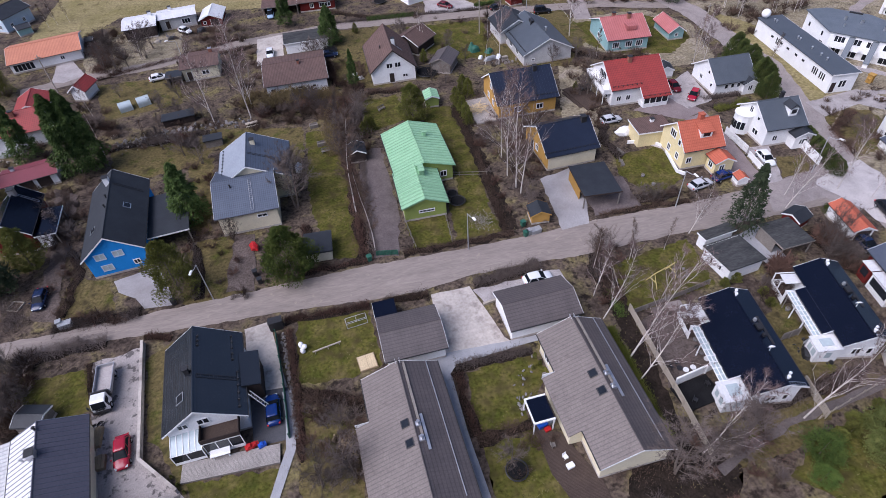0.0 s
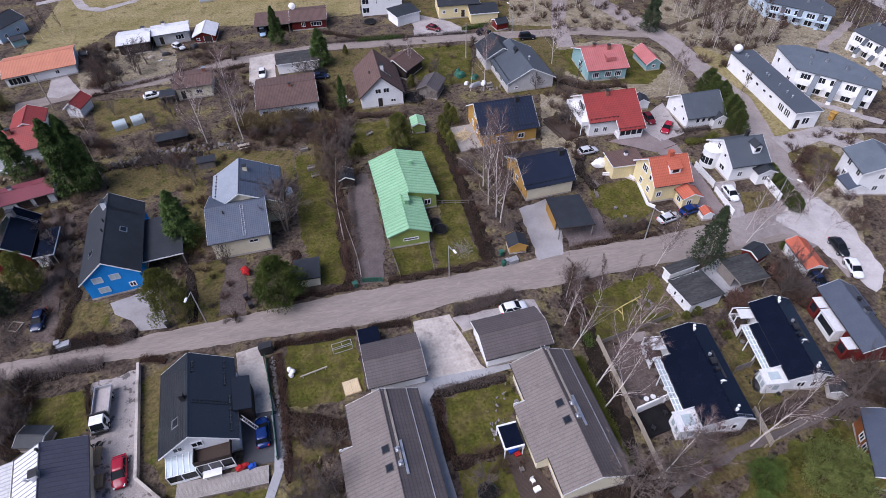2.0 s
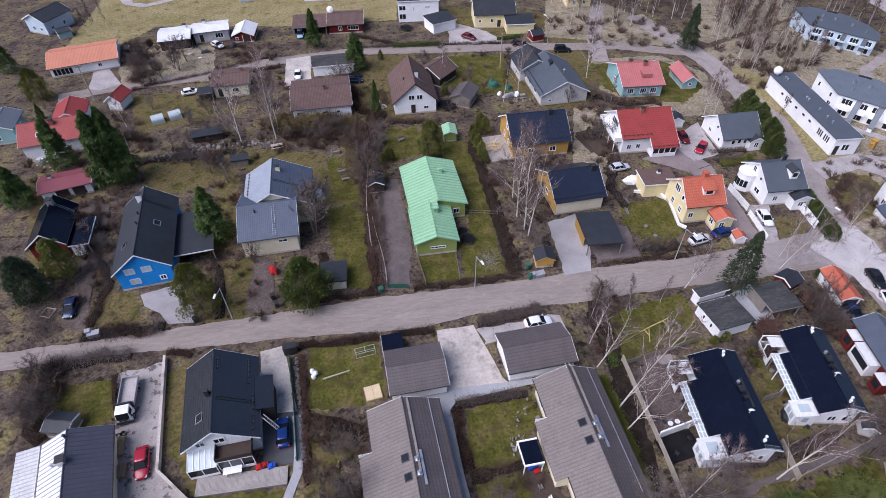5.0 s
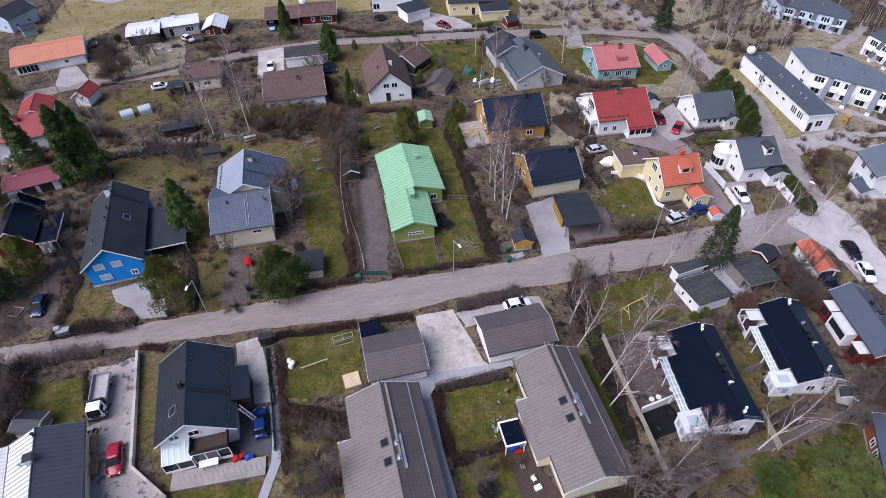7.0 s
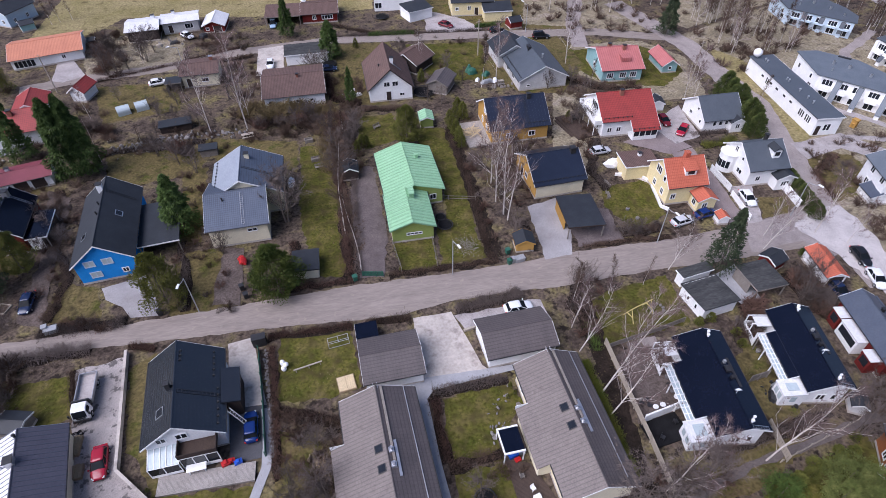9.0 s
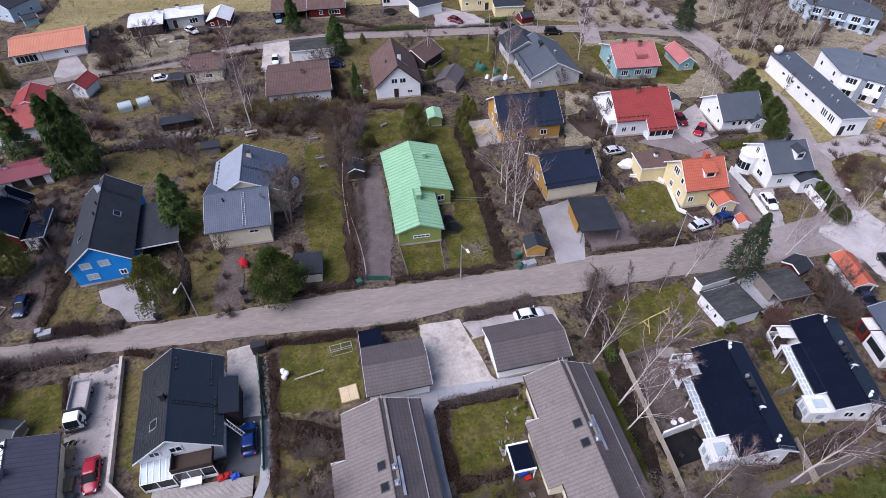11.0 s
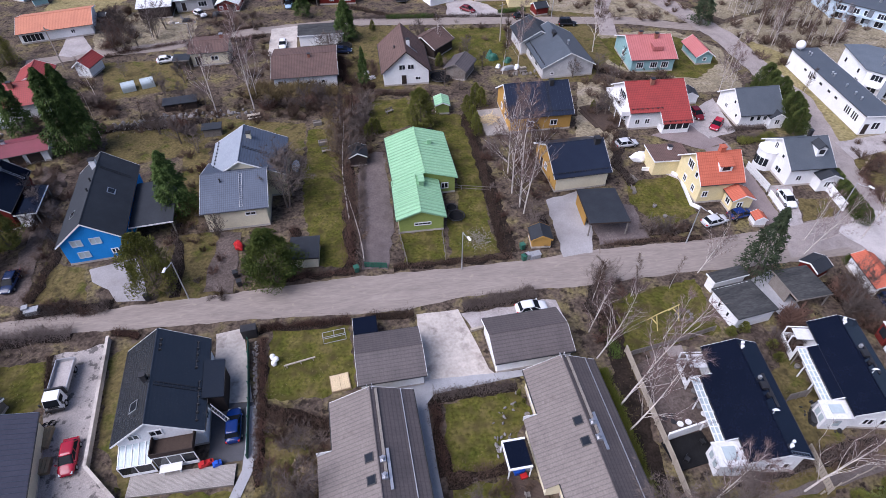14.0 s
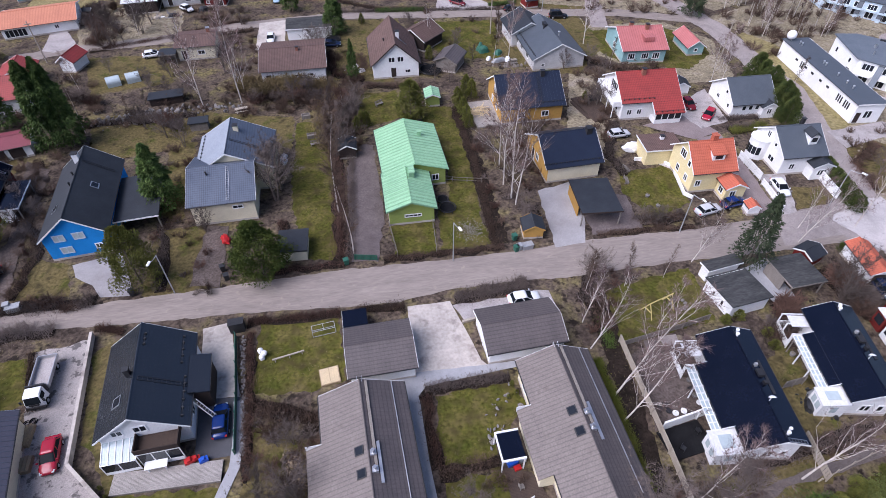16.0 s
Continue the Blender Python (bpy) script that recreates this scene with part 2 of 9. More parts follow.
mat("spruce", (0.026, 0.052, 0.014), (0.115, 0.165, 0.045), scale=1.6, fine=7, bump=0, spec=0.15, vary=0.2)
mat("yew", (0.07, 0.08, 0.018), (0.18, 0.18, 0.042), scale=0.9, fine=4, bump=0, spec=0.15, vary=0.2)
mat("pine", (0.032, 0.055, 0.013), (0.1, 0.12, 0.024), scale=0.9, fine=4, bump=0, spec=0.15,  vary=0.15)
mat("leafy", (0.05, 0.095, 0.02), (0.12, 0.16, 0.035), scale=0.9, fine=4, bump=0, spec=0.15, vary=0.2)
mat("ivy", (0.11, 0.14, 0.024), (0.2, 0.2, 0.05), scale=0.9, fine=4, bump=0, vary=0.1)
mat("dead_grass", (0.2, 0.165, 0.09), (0.11, 0.095, 0.04), scale=0.3, fine=3, bump=0)
mat("roof_felt", (0.02, 0.023, 0.028), (0.03, 0.034, 0.04), rough=0.6, spec=0.4, scale=0.5, fine=7, bump=0.2, grain=0.2)
mat("roof_felt_old", (0.075, 0.075, 0.074), (0.034, 0.036, 0.037), rough=0.8, scale=1.1, fine=6, bump=0.3, grain=0.3, stretch=(0.25, 1, 1))
mat("roof_grey", (0.13, 0.15, 0.172), (0.1, 0.118, 0.138), rough=0.5, spec=0.4, scale=0.4, fine=6, bump=0.2, grain=0.14)
mat("roof_grey_dark", (0.07, 0.082, 0.096), (0.086, 0.098, 0.114), rough=0.5, spec=0.4, scale=0.4, fine=6, bump=0.2, grain=0.14)
mat("car_glass", (0.008, 0.01, 0.013), (0.012, 0.015, 0.018), rough=0.15, bump=0, spec=0.04, grain=0.05)
mat("roof_slate", (0.095, 0.115, 0.155), (0.075, 0.093, 0.13), rough=0.45, scale=0.5, fine=5, bump=0.35, line=((1, 0.36, 0.3), (0, 0.3, 0.4)), grain=0.12)
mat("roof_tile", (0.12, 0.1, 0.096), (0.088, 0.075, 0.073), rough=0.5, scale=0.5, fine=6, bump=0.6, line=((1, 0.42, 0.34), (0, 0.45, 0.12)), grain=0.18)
mat("roof_brown", (0.16, 0.105, 0.09), (0.125, 0.085, 0.075), rough=0.8, scale=0.5, fine=6, bump=0.5, line=((1, 0.38, 0.25), (0, 0.32, 0.4)), grain=0.12)
mat("roof_orange_pale", (0.56, 0.24, 0.15), (0.48, 0.2, 0.13), rough=0.7, scale=0.4, fine=6, bump=0.4, line=(0, 0.32, 0.25), grain=0.12)
mat("leaf_litter", (0.305, 0.26, 0.205), (0.185, 0.155, 0.11), c3=(0.262, 0.222, 0.148), scale=0.25, fine=2.2, bump=0.6, wear=0.34, grain=0.5, spot=(0.5, 0.56, 0.7, (0.075, 0.058, 0.046)))
mat("roof_red", (0.33, 0.05, 0.042), (0.26, 0.042, 0.036), rough=0.55, scale=0.4, fine=6, bump=0.4, line=((1, 0.4, 0.25), (0, 0.32, 0.3)), grain=0.14)
mat("roof_orange", (0.5, 0.14, 0.085), (0.42, 0.118, 0.072), rough=0.7, scale=0.4, fine=6, bump=0.4, line=((1, 0.38, 0.2), (0, 0.32, 0.25)), grain=0.12)
mat("roof_pink", (0.46, 0.16, 0.15), (0.4, 0.13, 0.12), rough=0.6, scale=0.4, fine=6, bump=0.3, line=(0, 0.5, 0.3), grain=0.12)
mat("roof_maroon", (0.2, 0.045, 0.06), (0.17, 0.04, 0.05), rough=0.6, scale=0.4, fine=6, bump=0.3, grain=0.12)
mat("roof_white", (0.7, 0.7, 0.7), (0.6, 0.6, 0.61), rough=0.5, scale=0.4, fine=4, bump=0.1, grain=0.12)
mat("roof_pale_grey", (0.29, 0.32, 0.36), (0.24, 0.265, 0.305), rough=0.4, scale=0.4, fine=4, bump=0.05, grain=0.12)
mat("glass", (0.012, 0.015, 0.02), (0.02, 0.024, 0.03), rough=0.06, bump=0, spec=0.35, grain=0.07)
mat("metal", (0.55, 0.56, 0.58), (0.45, 0.46, 0.48), rough=0.35, metal=0.8, bump=0, grain=0.07)
mat("dark_metal", (0.03, 0.03, 0.032), (0.02, 0.02, 0.022), rough=0.5, bump=0)
mat("rubber", (0.01, 0.01, 0.011), (0.016, 0.016, 0.017), rough=0.9, bump=0.1)
mat("wood", (0.34, 0.26, 0.16), (0.27, 0.21, 0.14), scale=1.5, fine=12)
mat("wood_grey", (0.24, 0.215, 0.19), (0.19, 0.17, 0.15), scale=1.0, fine=9)
mat("brick", (0.3, 0.13, 0.09), (0.24, 0.11, 0.08), scale=2, fine=14)


# ---------------------------------------------------------------- mesh helpers
def part(name, bm, material, parent=None, label="", smooth=False):
    me = bpy.data.meshes.new(name)
    bm.normal_update()
    bm.to_mesh(me)
    bm.free()
    me.materials.append(M[material] if isinstance(material, str) else material)
    if smooth:
        me.shade_smooth()
    ob = new(name, me)
    if parent is not None:
        ob.parent = parent
    if label:
        ob["label"] = label
    return ob


def base(name, x, y, yaw=0.0, z=0.0, label="", category="", group=""):
    e = new(name)
    e.matrix_world = pose(x, y, z, 0, 0, yaw)
    return tagged(e, label, category, group)


def quad(bm, pts):
    return bm.faces.new([bm.verts.new(p) for p in pts])


def box(bm, x0, y0, z0, x1, y1, z1):
    v = [bm.verts.new(p) for p in ((x0, y0, z0), (x1, y0, z0), (x1, y1, z0), (x0, y1, z0), (x0, y0, z1), (x1, y0, z1), (x1, y1, z1), (x0, y1, z1))]
    for f in ((3, 2, 1, 0), (4, 5, 6, 7), (0, 1, 5, 4), (1, 2, 6, 5), (2, 3, 7, 6), (3, 0, 4, 7)):
        bm.faces.new([v[i] for i in f])


def boxes(*bs):
    bm = bmesh.new()
    for b in bs:
        box(bm, *b)
    return bm


def slab(bm, a, b, c, d, th):
    """A plate: corners a, b, c, d (anticlockwise from above) as its top, th thick."""
    top = [bm.verts.new(p) for p in (a, b, c, d)]
    low = [bm.verts.new((p[0], p[1], p[2] - th)) for p in (a, b, c, d)]
    bm.faces.new(top)
    bm.faces.new(low[::-1])
    for i in range(4):
        j = (i + 1) % 4
        bm.faces.new((top[j], top[i], low[i], low[j]))


def tube(bm, p, q, r0, r1, n=6, cap=False):
    p, q = Vector(p), Vector(q)
    d = (q - p)
    if d.length < 1e-5:
        return
    d.normalize()
    a = d.orthogonal().normalized()
    b = d.cross(a)
    r0s = [bm.verts.new(p + (a * math.cos(2 * math.pi * i / n) + b * math.sin(2 * math.pi * i / n)) * r0) for i in range(n)]
    r1s = [bm.verts.new(q + (a * math.cos(2 * math.pi * i / n) + b * math.sin(2 * math.pi * i / n)) * r1) for i in range(n)]
    for i in range(n):
        j = (i + 1) % n
        bm.faces.new((r0s[i], r0s[j], r1s[j], r1s[i]))
    if cap:
        bm.faces.new(r1s)
        bm.faces.new(r0s[::-1])


LAYER, PAVED = {"soft": 0, "hard": 0}, []


def level(name):
    """Each sheet lies a little over the one before; paving lies over grass and soil."""
    k = "hard" if name in ("pavement", "road") else "soft"
    LAYER[k] += 1
    return (0.085 if k == "hard" else 0.004) + 0.0006 * LAYER[k]


def patch(name, pts, material, z=0.02, label="", category="", step=1.2, rough=0.25, seed=1):
    """A flat sheet on the ground with a slightly ragged edge."""
    rnd = random.Random(seed * 77 + len(pts))
    out = []
    z = level(name)
    for i, p in enumerate(pts):
        q = pts[(i + 1) % len(pts)]
        n = max(1, int(math.hypot(q[0] - p[0], q[1] - p[1]) / step))
        for k in range(n):
            f = k / n
            j = (rough if k else 0) * rnd.uniform(-1, 1) / max(math.hypot(q[0] - p[0], q[1] - p[1]), 0.01)
            out.append((p[0] + (q[0] - p[0]) * f - (q[1] - p[1]) * j, p[1] + (q[1] - p[1]) * f + (q[0] - p[0]) * j))
    if name in ("pavement", "road"):
        PAVED.append(out)
    bm = bmesh.new()
    f = bm.faces.new([bm.verts.new((x, y, z)) for x, y in out])
    if f.normal.z < 0 or sum(a[0] * b[1] - b[0] * a[1] for a, b in zip(out, out[1:] + out[:1])) < 0:
        f.normal_flip()
    bmesh.ops.triangulate(bm, faces=bm.faces[:])
    ob = part(name, bm, material)
    return tagged(ob, label, category, kind="structure")


def strip(name, line, width, material, z=0.02, label="", category="road", rough=0.25, seed=3):
    """A road or path along a line of points."""
    rnd = random.Random(seed)
    pts = []
    for (x0, y0), (x1, y1) in zip(line, line[1:]):
        n = max(1, int(math.hypot(x1 - x0, y1 - y0) / 1.5))
        pts += [(x0 + (x1 - x0) * k / n, y0 + (y1 - y0) * k / n) for k in range(n)]
    pts.append(line[-1])
    bm = bmesh.new()
    prev = None
    z = level(name)
    for i, (x, y) in enumerate(pts):
        a, b = pts[max(i - 1, 0)], pts[min(i + 1, len(pts) - 1)]
        d = Vector((b[0] - a[0], b[1] - a[1], 0)).normalized()
        nrm = Vector((-d.y, d.x, 0))
        hw = width / 2
        c = Vector((x, y, z))
        l = bm.verts.new(c + nrm * (hw + rnd.uniform(-rough, rough)))
        r = bm.verts.new(c - nrm * (hw + rnd.uniform(-rough, rough)))
        if prev:
            bm.faces.new((prev[1], r, l, prev[0]))
        prev = (l, r)
    return tagged(part(name, bm, material), label, category, kind="structure")


# ---------------------------------------------------------------- ground and roads
bm = bmesh.new()
quad(bm, ((-2000, -1500, 0), (2000, -1500, 0), (2000, 2500, 0), (-2000, 2500, 0)))
tagged(part("ground", bm, "ground"), "brown early-spring ground with dead grass and bare soil", "ground", kind="structure")

patch("road", [(-400, -1.5), *[(-53.4, 2.4), (-45.2, 2.4), (-30.5, 2.8), (-12.5, 3.3), (-2.2, 3.8), (11.1, 3.4), (21.7, 3.5), (33.8, 4.2), (50.5, 3.8), (64.5, 4.9)], (76.0, 6.5), (78.0, -2.0), *[(57.0, -2.5), (45.5, -2.1), (28.6, -2.5), (22.3, -2.2), (12.0, -2.1), (4.7, -3.3), (-2.7, -3.0), (-12.5, -2.1), (-20.5, -1.8), (-31.4, -1.3), (-39.1, -0.8), (-49.1, -0.6), (-52.3, -0.9)], (-400, -8.0)], "road", 0.03, "grey-brown compacted gravel street between the gardens", "road", step=1.0, rough=0.16)
strip("road", [(-72.1, 78.3), (-61.1, 81.3), (-42.2, 83.4), (-23.6, 88.6), (-0.6, 90.8), (43.8, 85.3), (67.7, 81.7), (83.7, 74.9)], 4.2, "road", 0.03, "narrow grey lane between the far gardens", seed=5)
strip("road", [(80.1, 99.6), (83.6, 84.7), (87.3, 69.7), (87.2, 55.7), (87.5, 39.7), (83.1, 23.0), (80.1, 12.6), (77.5, 2.7), (77.4, -3.6), (76.3, -12.3)], 6.0, "lane", 0.035, "grey-brown gravel lane running past the white houses", seed=6)


# yards and lawns
def lawn(pts, key="lawn", z=0.012, label="mottled olive and brown spring lawn", seed=1):
    return patch("lawn", pts, key, z, label, "lawn", step=0.7, rough=0.3, seed=seed)


lawn([(92.7, 73.7), (122.1, 78.5), (134.7, 58.1), (78.9, -9.1), (77.5, 0.5), (85.4, 24.6), (90.5, 46.7)], "leaf_litter", 0.0005, "pale brown grass and leaf litter beside the lane", 59)
lawn([(-13.1, -4.0), (-3.2, -4.6), (-2.6, -13.9), (-6.7, -15.0), (-13.6, -14.1)], "lawn_green", seed=2)
lawn([(-13.4, -17.4), (-7.1, -21.4), (-6.8, -29.1), (-8.5, -35.0), (-13.5, -34.1)], "lawn", seed=3)
lawn([(7.2, -17.7), (16.1, -16.4), (17.2, -20.5), (12.7, -24.4), (12.8, -27.1), (6.4, -26.2)], "lawn_green", seed=4)
lawn([(6.7, -27.3), (12.7, -27.4), (14.6, -34.5), (15.5, -39.6), (6.7, -38.0)], "lawn_green", seed=5)
lawn([(-46.6, -5.0), (-40.0, -5.0), (-38.1, -11.6), (-42.9, -12.5), (-47.8, -9.5), (-49.0, -6.8)], "lawn_green", seed=6)
lawn([(4.6, 11.5), (11.3, 12.0), (11.0, 5.3), (5.1, 5.0)], "lawn_green", seed=7)
lawn([(12.6, 14.5), (18.7, 13.6), (19.2, 5.5), (11.6, 5.2)], "lawn_green", seed=8)
lawn([(-9.6, 42.8), (-0.9, 42.1), (-2.7, 5.8), (-7.7, 6.8), (-10.0, 21.0)], "lawn_green", seed=9)
lawn([(32.1, -5.3), (44.9, -3.4), (44.0, -12.6), (31.1, -14.2), (28.7, -11.7)], "lawn_green", seed=10)
lawn([(43.3, 19.1), (52.8, 19.5), (51.7, 9.8), (44.9, 7.0), (42.1, 13.6)], "lawn_green", seed=11)
lawn([(1.9, 51.3), (9.9, 52.0), (9.8, 42.0), (2.5, 39.0)], "lawn_green", seed=12)
lawn([(13.0, 45.0), (19.6, 44.0), (20.0, 22.8), (19.0, 12.9), (14.0, 13.2), (15.6, 23.8)], "lawn_green", seed=13)
lawn([(17.4, 84.3), (37.0, 82.2), (33.7, 62.1), (20.9, 64.6)], "lawn_green", seed=14)
lawn([(-47.8, 50.6), (-34.1, 50.9), (-27.8, 49.6), (-27.8, 37.9), (-43.8, 35.8)], "lawn", 0.01, "dry yellow-brown lawn", 15)
lawn([(-46.4, 13.2), (-40.0, 10.7), (-38.4, 4.7), (-45.9, 5.1)], "lawn", seed=16)
lawn([(-29.3, 16.2), (-21.7, 16.1), (-20.4, 2.2), (-29.0, 3.4)], "lawn", seed=17)
lawn([(-29.6, -3.2), (-30.6, -4.0), (-32.6, -5.5), (-30.9, -17.5), (-28.9, -19.3), (-26.5, -24.6), (-24.0, -25.1)], "lawn", seed=18)
lawn([(-26.0, -23.7), (-15.8, -24.6), (-16.6, -28.4), (-24.4, -26.9)], "lawn_green", seed=19)
lawn([(40.3, -30.6), (44.7, -29.5), (44.0, -33.5), (38.6, -34.5)], "lawn_green", seed=20)
lawn([(33.6, -32.6), (45.5, -30.1), (50.0, -31.9), (39.1, -36.1), (31.5, -36.4)], "lawn", seed=21)
lawn([(37.0, -38.4), (42.6, -35.5), (56.1, -32.6), (58.1, -36.3), (51.4, -40.4), (41.7, -43.3)], "lawn_green", seed=22)
lawn([(90.5, 21.2), (96.3, 17.5), (91.5, 8.6), (82.4, 7.1), (83.8, 15.3)], "lawn", seed=23)
lawn([(94.1, 73.4), (96.7, 56.7), (91.7, 26.4), (87.0, 23.2), (85.5, 47.8)], "dry_field", 0.01, "dry grass verge beside the lane", 24)
lawn([(79.0, 44.5), (66.0, 46.0), (55.1, 60.1), (53.5, 75.8), (76.7, 74.4), (83.6, 63.8), (80.5, 50.0)], "leaf_litter", label="pale brown grass round the teal house", seed=25)
lawn([(79.6, 57.0), (72.0, 51.0), (60.0, 54.5), (56.5, 61.0), (55.5, 73.0), (75.5, 71.5), (81.0, 63.5)], "lawn_green", seed=65)
lawn([(-55.7, 76.9), (-37.2, 75.8), (-35.0, 62.4), (-50.3, 59.7)], "lawn", seed=26)
lawn([(-79.0, 99.4), (-78.0, 143.2), (-98.3, 190.4), (17.3, 156.0), (11.5, 109.3), (-20.8, 110.6), (-57.1, 116.9), (-62.8, 107.8)], "dry_field", 0.008, "wide dry yellow field", 27)
lawn([(22.9, 98.3), (61.2, 84.0), (66.3, 102.0), (26.5, 117.7)], "lawn", 0.009, seed=28)
lawn([(-28.4, 49.8), (-10.1, 45.0), (-10.3, 34.3), (-16.8, 41.3), (-25.5, 41.1)], "lawn", seed=29)
lawn([(69.2, 10.6), (74.6, 10.3), (72.3, 5.3), (67.1, 5.5)], "lawn", seed=30)
lawn([(87.6, 74.9), (125.3, 89.4), (138.7, 52.3), (122.5, 34.0), (122.1, 53.7), (106.5, 61.2), (97.6, 57.4)], "leaf_litter", 0.005, "pale brown leaf litter under bare birches", 40)
lawn([(50.4, 90.6), (87.6, 76.6), (107.4, 118.3), (144.4, 118.1), (126.5, 91.2), (92.2, 78.9), (63.3, 131.3)], "leaf_litter", 0.005, "pale brown leaf litter in the birch wood", 41)
lawn([(98.4, 59.4), (95.5, 24.6), (93.3, 8.2), (132.5, 55.4), (118.4, 68.3)], "leaf_litter", 0.003, "pale brown yard ground round the terraces", 42)
lawn([(-58.3, 80.1), (-36.6, 81.4), (-39.0, 101.3), (-59.9, 105.7), (-62.6, 96.0)], "leaf_litter", 0.004, "pale brown scrub ground beside the lane", 43)
lawn([(33.1, 66.9), (39.3, 54.6), (48.1, 52.8), (58.0, 64.7), (58.0, 80.9), (43.5, 84.0)], "lawn", 0.004, seed=44)
lawn([(46.2, 53.2), (55.6, 51.3), (44.4, 23.3), (39.0, 20.8), (39.6, 33.9)], "leaf_litter", 0.004, "pale brown garden ground", 45)
lawn([(-0.8, 88.1), (13.8, 86.7), (9.8, 55.6), (-2.5, 58.2)], "lawn", 0.004, seed=46)
lawn([(-31.5, 38.6), (-26.9, 39.5), (-26.0, 18.3), (-29.0, 17.5)], "lawn", 0.004, "patchy brown lawn beside the beige house", 48)
lawn([(82.9, 22.7), (90.5, 21.2), (83.8, 15.3), (81.3, 2.7), (79.6, 11.0)], "lawn", 0.004, seed=49)
lawn([(36.1, -14.1), (40.7, -14.5), (35.4, -24.1), (30.8, -25.6), (30.7, -17.9)], "leaf_litter", 0.004, "trodden pale brown yard", 50)
lawn([(50.9, -17.1), (50.7, -28.7), (44.1, -32.8), (47.0, -19.2)], "lawn", 0.004, seed=51)
lawn([(-67.9, 45.9), (-56.7, 41.9), (-52.9, 15.7), (-58.7, 18.1)], "lawn", 0.004, seed=52)
# The near-black sheets below hold soil and painted shade together.
lawn([(23.5, -28.8), (30.3, -34.3), (32.8, -36.1), (28.8, -42.2), (18.4, -40.2)], "shaded_soil", 0.006, "leafy soil under bare shrubs, darkened for shade", 63)
lawn([(29.5, -5.3), (31.8, -5.8), (28.4, -35.9), (25.6, -35.3)], "shaded_soil", 0.006, "soil beside the board fence, darkened for shade", 60)
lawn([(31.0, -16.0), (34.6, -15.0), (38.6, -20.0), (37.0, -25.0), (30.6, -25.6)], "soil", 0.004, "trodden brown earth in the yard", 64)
lawn([(5.9, -16.3), (16.2, -16.2), (16.2, -17.4), (6.0, -17.7)], "shaded_soil", 0.006, "soil under the garden hedge, darkened for shade", 61)
lawn([(19.8, 44.3), (21.8, 43.9), (21.7, 5.4), (19.0, 5.1)], "shaded_soil", 0.005, "leafy soil between the gardens, darkened for shade", 62)

patch("pavement", [(5.6, -4.2), (11.2, -4.1), (12.5, -9.5), (13.4, -13.8), (14.0, -14.6), (5.2, -14.4), (5.3, -9.1)], "concrete", 0.03, "pale concrete forecourt between two garages", "forecourt", rough=0.05)
patch("pavement", [(-0.0, -14.8), (5.1, -14.3), (14.0, -14.5), (17.5, -14.5), (17.4, -15.4), (6.4, -16.3), (5.4, -17.4), (5.5, -25.3), (6.4, -37.9), (5.0, -37.6), (3.9, -15.5)], "pavers", 0.034, "grey paved footpath with joints", "footpath", rough=0.04)
patch("pavement", [(11.4, -4.9), (21.2, -4.5), (22.7, -4.0), (24.5, -4.4), (24.7, -7.2), (14.0, -7.2), (12.6, -8.0)], "gravel", 0.028, "gravel strip beside the garage", "yard", rough=0.15)
patch("pavement", [(-20.1, -3.7), (-16.8, -3.2), (-14.6, -14.3), (-18.3, -14.0), (-19.7, -8.0)], "concrete", 0.03, "pale concrete driveway with damp streaks", "driveway", rough=0.08)
patch("pavement", [(-19.1, -13.9), (-14.4, -14.4), (-13.9, -21.2), (-18.6, -21.4)], "asphalt", 0.032, "dark asphalt parking bay", "driveway", rough=0.06)
patch("pavement", [(-39.5, -4.2), (-33.2, -3.2), (-31.1, -20.0), (-26.5, -24.6), (-19.6, -32.9), (-35.5, -29.8), (-38.1, -11.4)], "gravel_stained", 0.03, "stained concrete and gravel yard", "yard", rough=0.2)
patch("pavement", [(-39.6, 10.6), (-38.5, 8.1), (-35.8, 6.2), (-34.2, 3.8), (-29.9, 3.4), (-31.4, 7.4), (-33.4, 12.2)], "gravel_grey", 0.03, "pale grey concrete driveway beside the blue house", "driveway", rough=0.05)
patch("pavement", [(1.0, 33.9), (3.9, 33.3), (4.1, 13.7), (2.5, 4.5), (-1.2, 5.0), (-1.1, 16.2), (-1.0, 27.2)], "gravel_dark", 0.028, "reddish gravel driveway", "driveway", rough=0.3)
patch("pavement", [(28.9, 16.3), (34.7, 17.8), (34.2, 9.2), (32.4, 3.6), (27.9, 3.3), (28.2, 7.5)], "gravel_grey", 0.03, "smooth grey gravel driveway", "driveway", rough=0.2)
patch("pavement", [(34.2, 9.2), (39.2, 14.5), (42.4, 13.0), (41.9, 5.2), (34.0, 5.0)], "gravel_dark", 0.027, "dark trodden gravel yard under the carport", "yard", rough=0.3)
strip("pavement", [(47.8, 21.8), (50.8, 20.6), (52.8, 18.4), (53.1, 16.1), (52.7, 12.6)], 0.6, "gravel_pale", 0.03, "narrow pale slab path round the lawn", "path", rough=0.06, seed=34)
patch("pavement", [(53.2, 31.7), (63.3, 35.0), (66.0, 27.5), (60.7, 26.0)], "gravel_red", 0.028, "pinkish paved yard", "yard", rough=0.15)
patch("pavement", [(60.9, 26.0), (65.9, 27.3), (65.4, 19.1), (64.0, 5.4), (58.2, 5.8), (62.2, 14.5)], "gravel_red", 0.028, "pinkish paved drive", "driveway", rough=0.15)
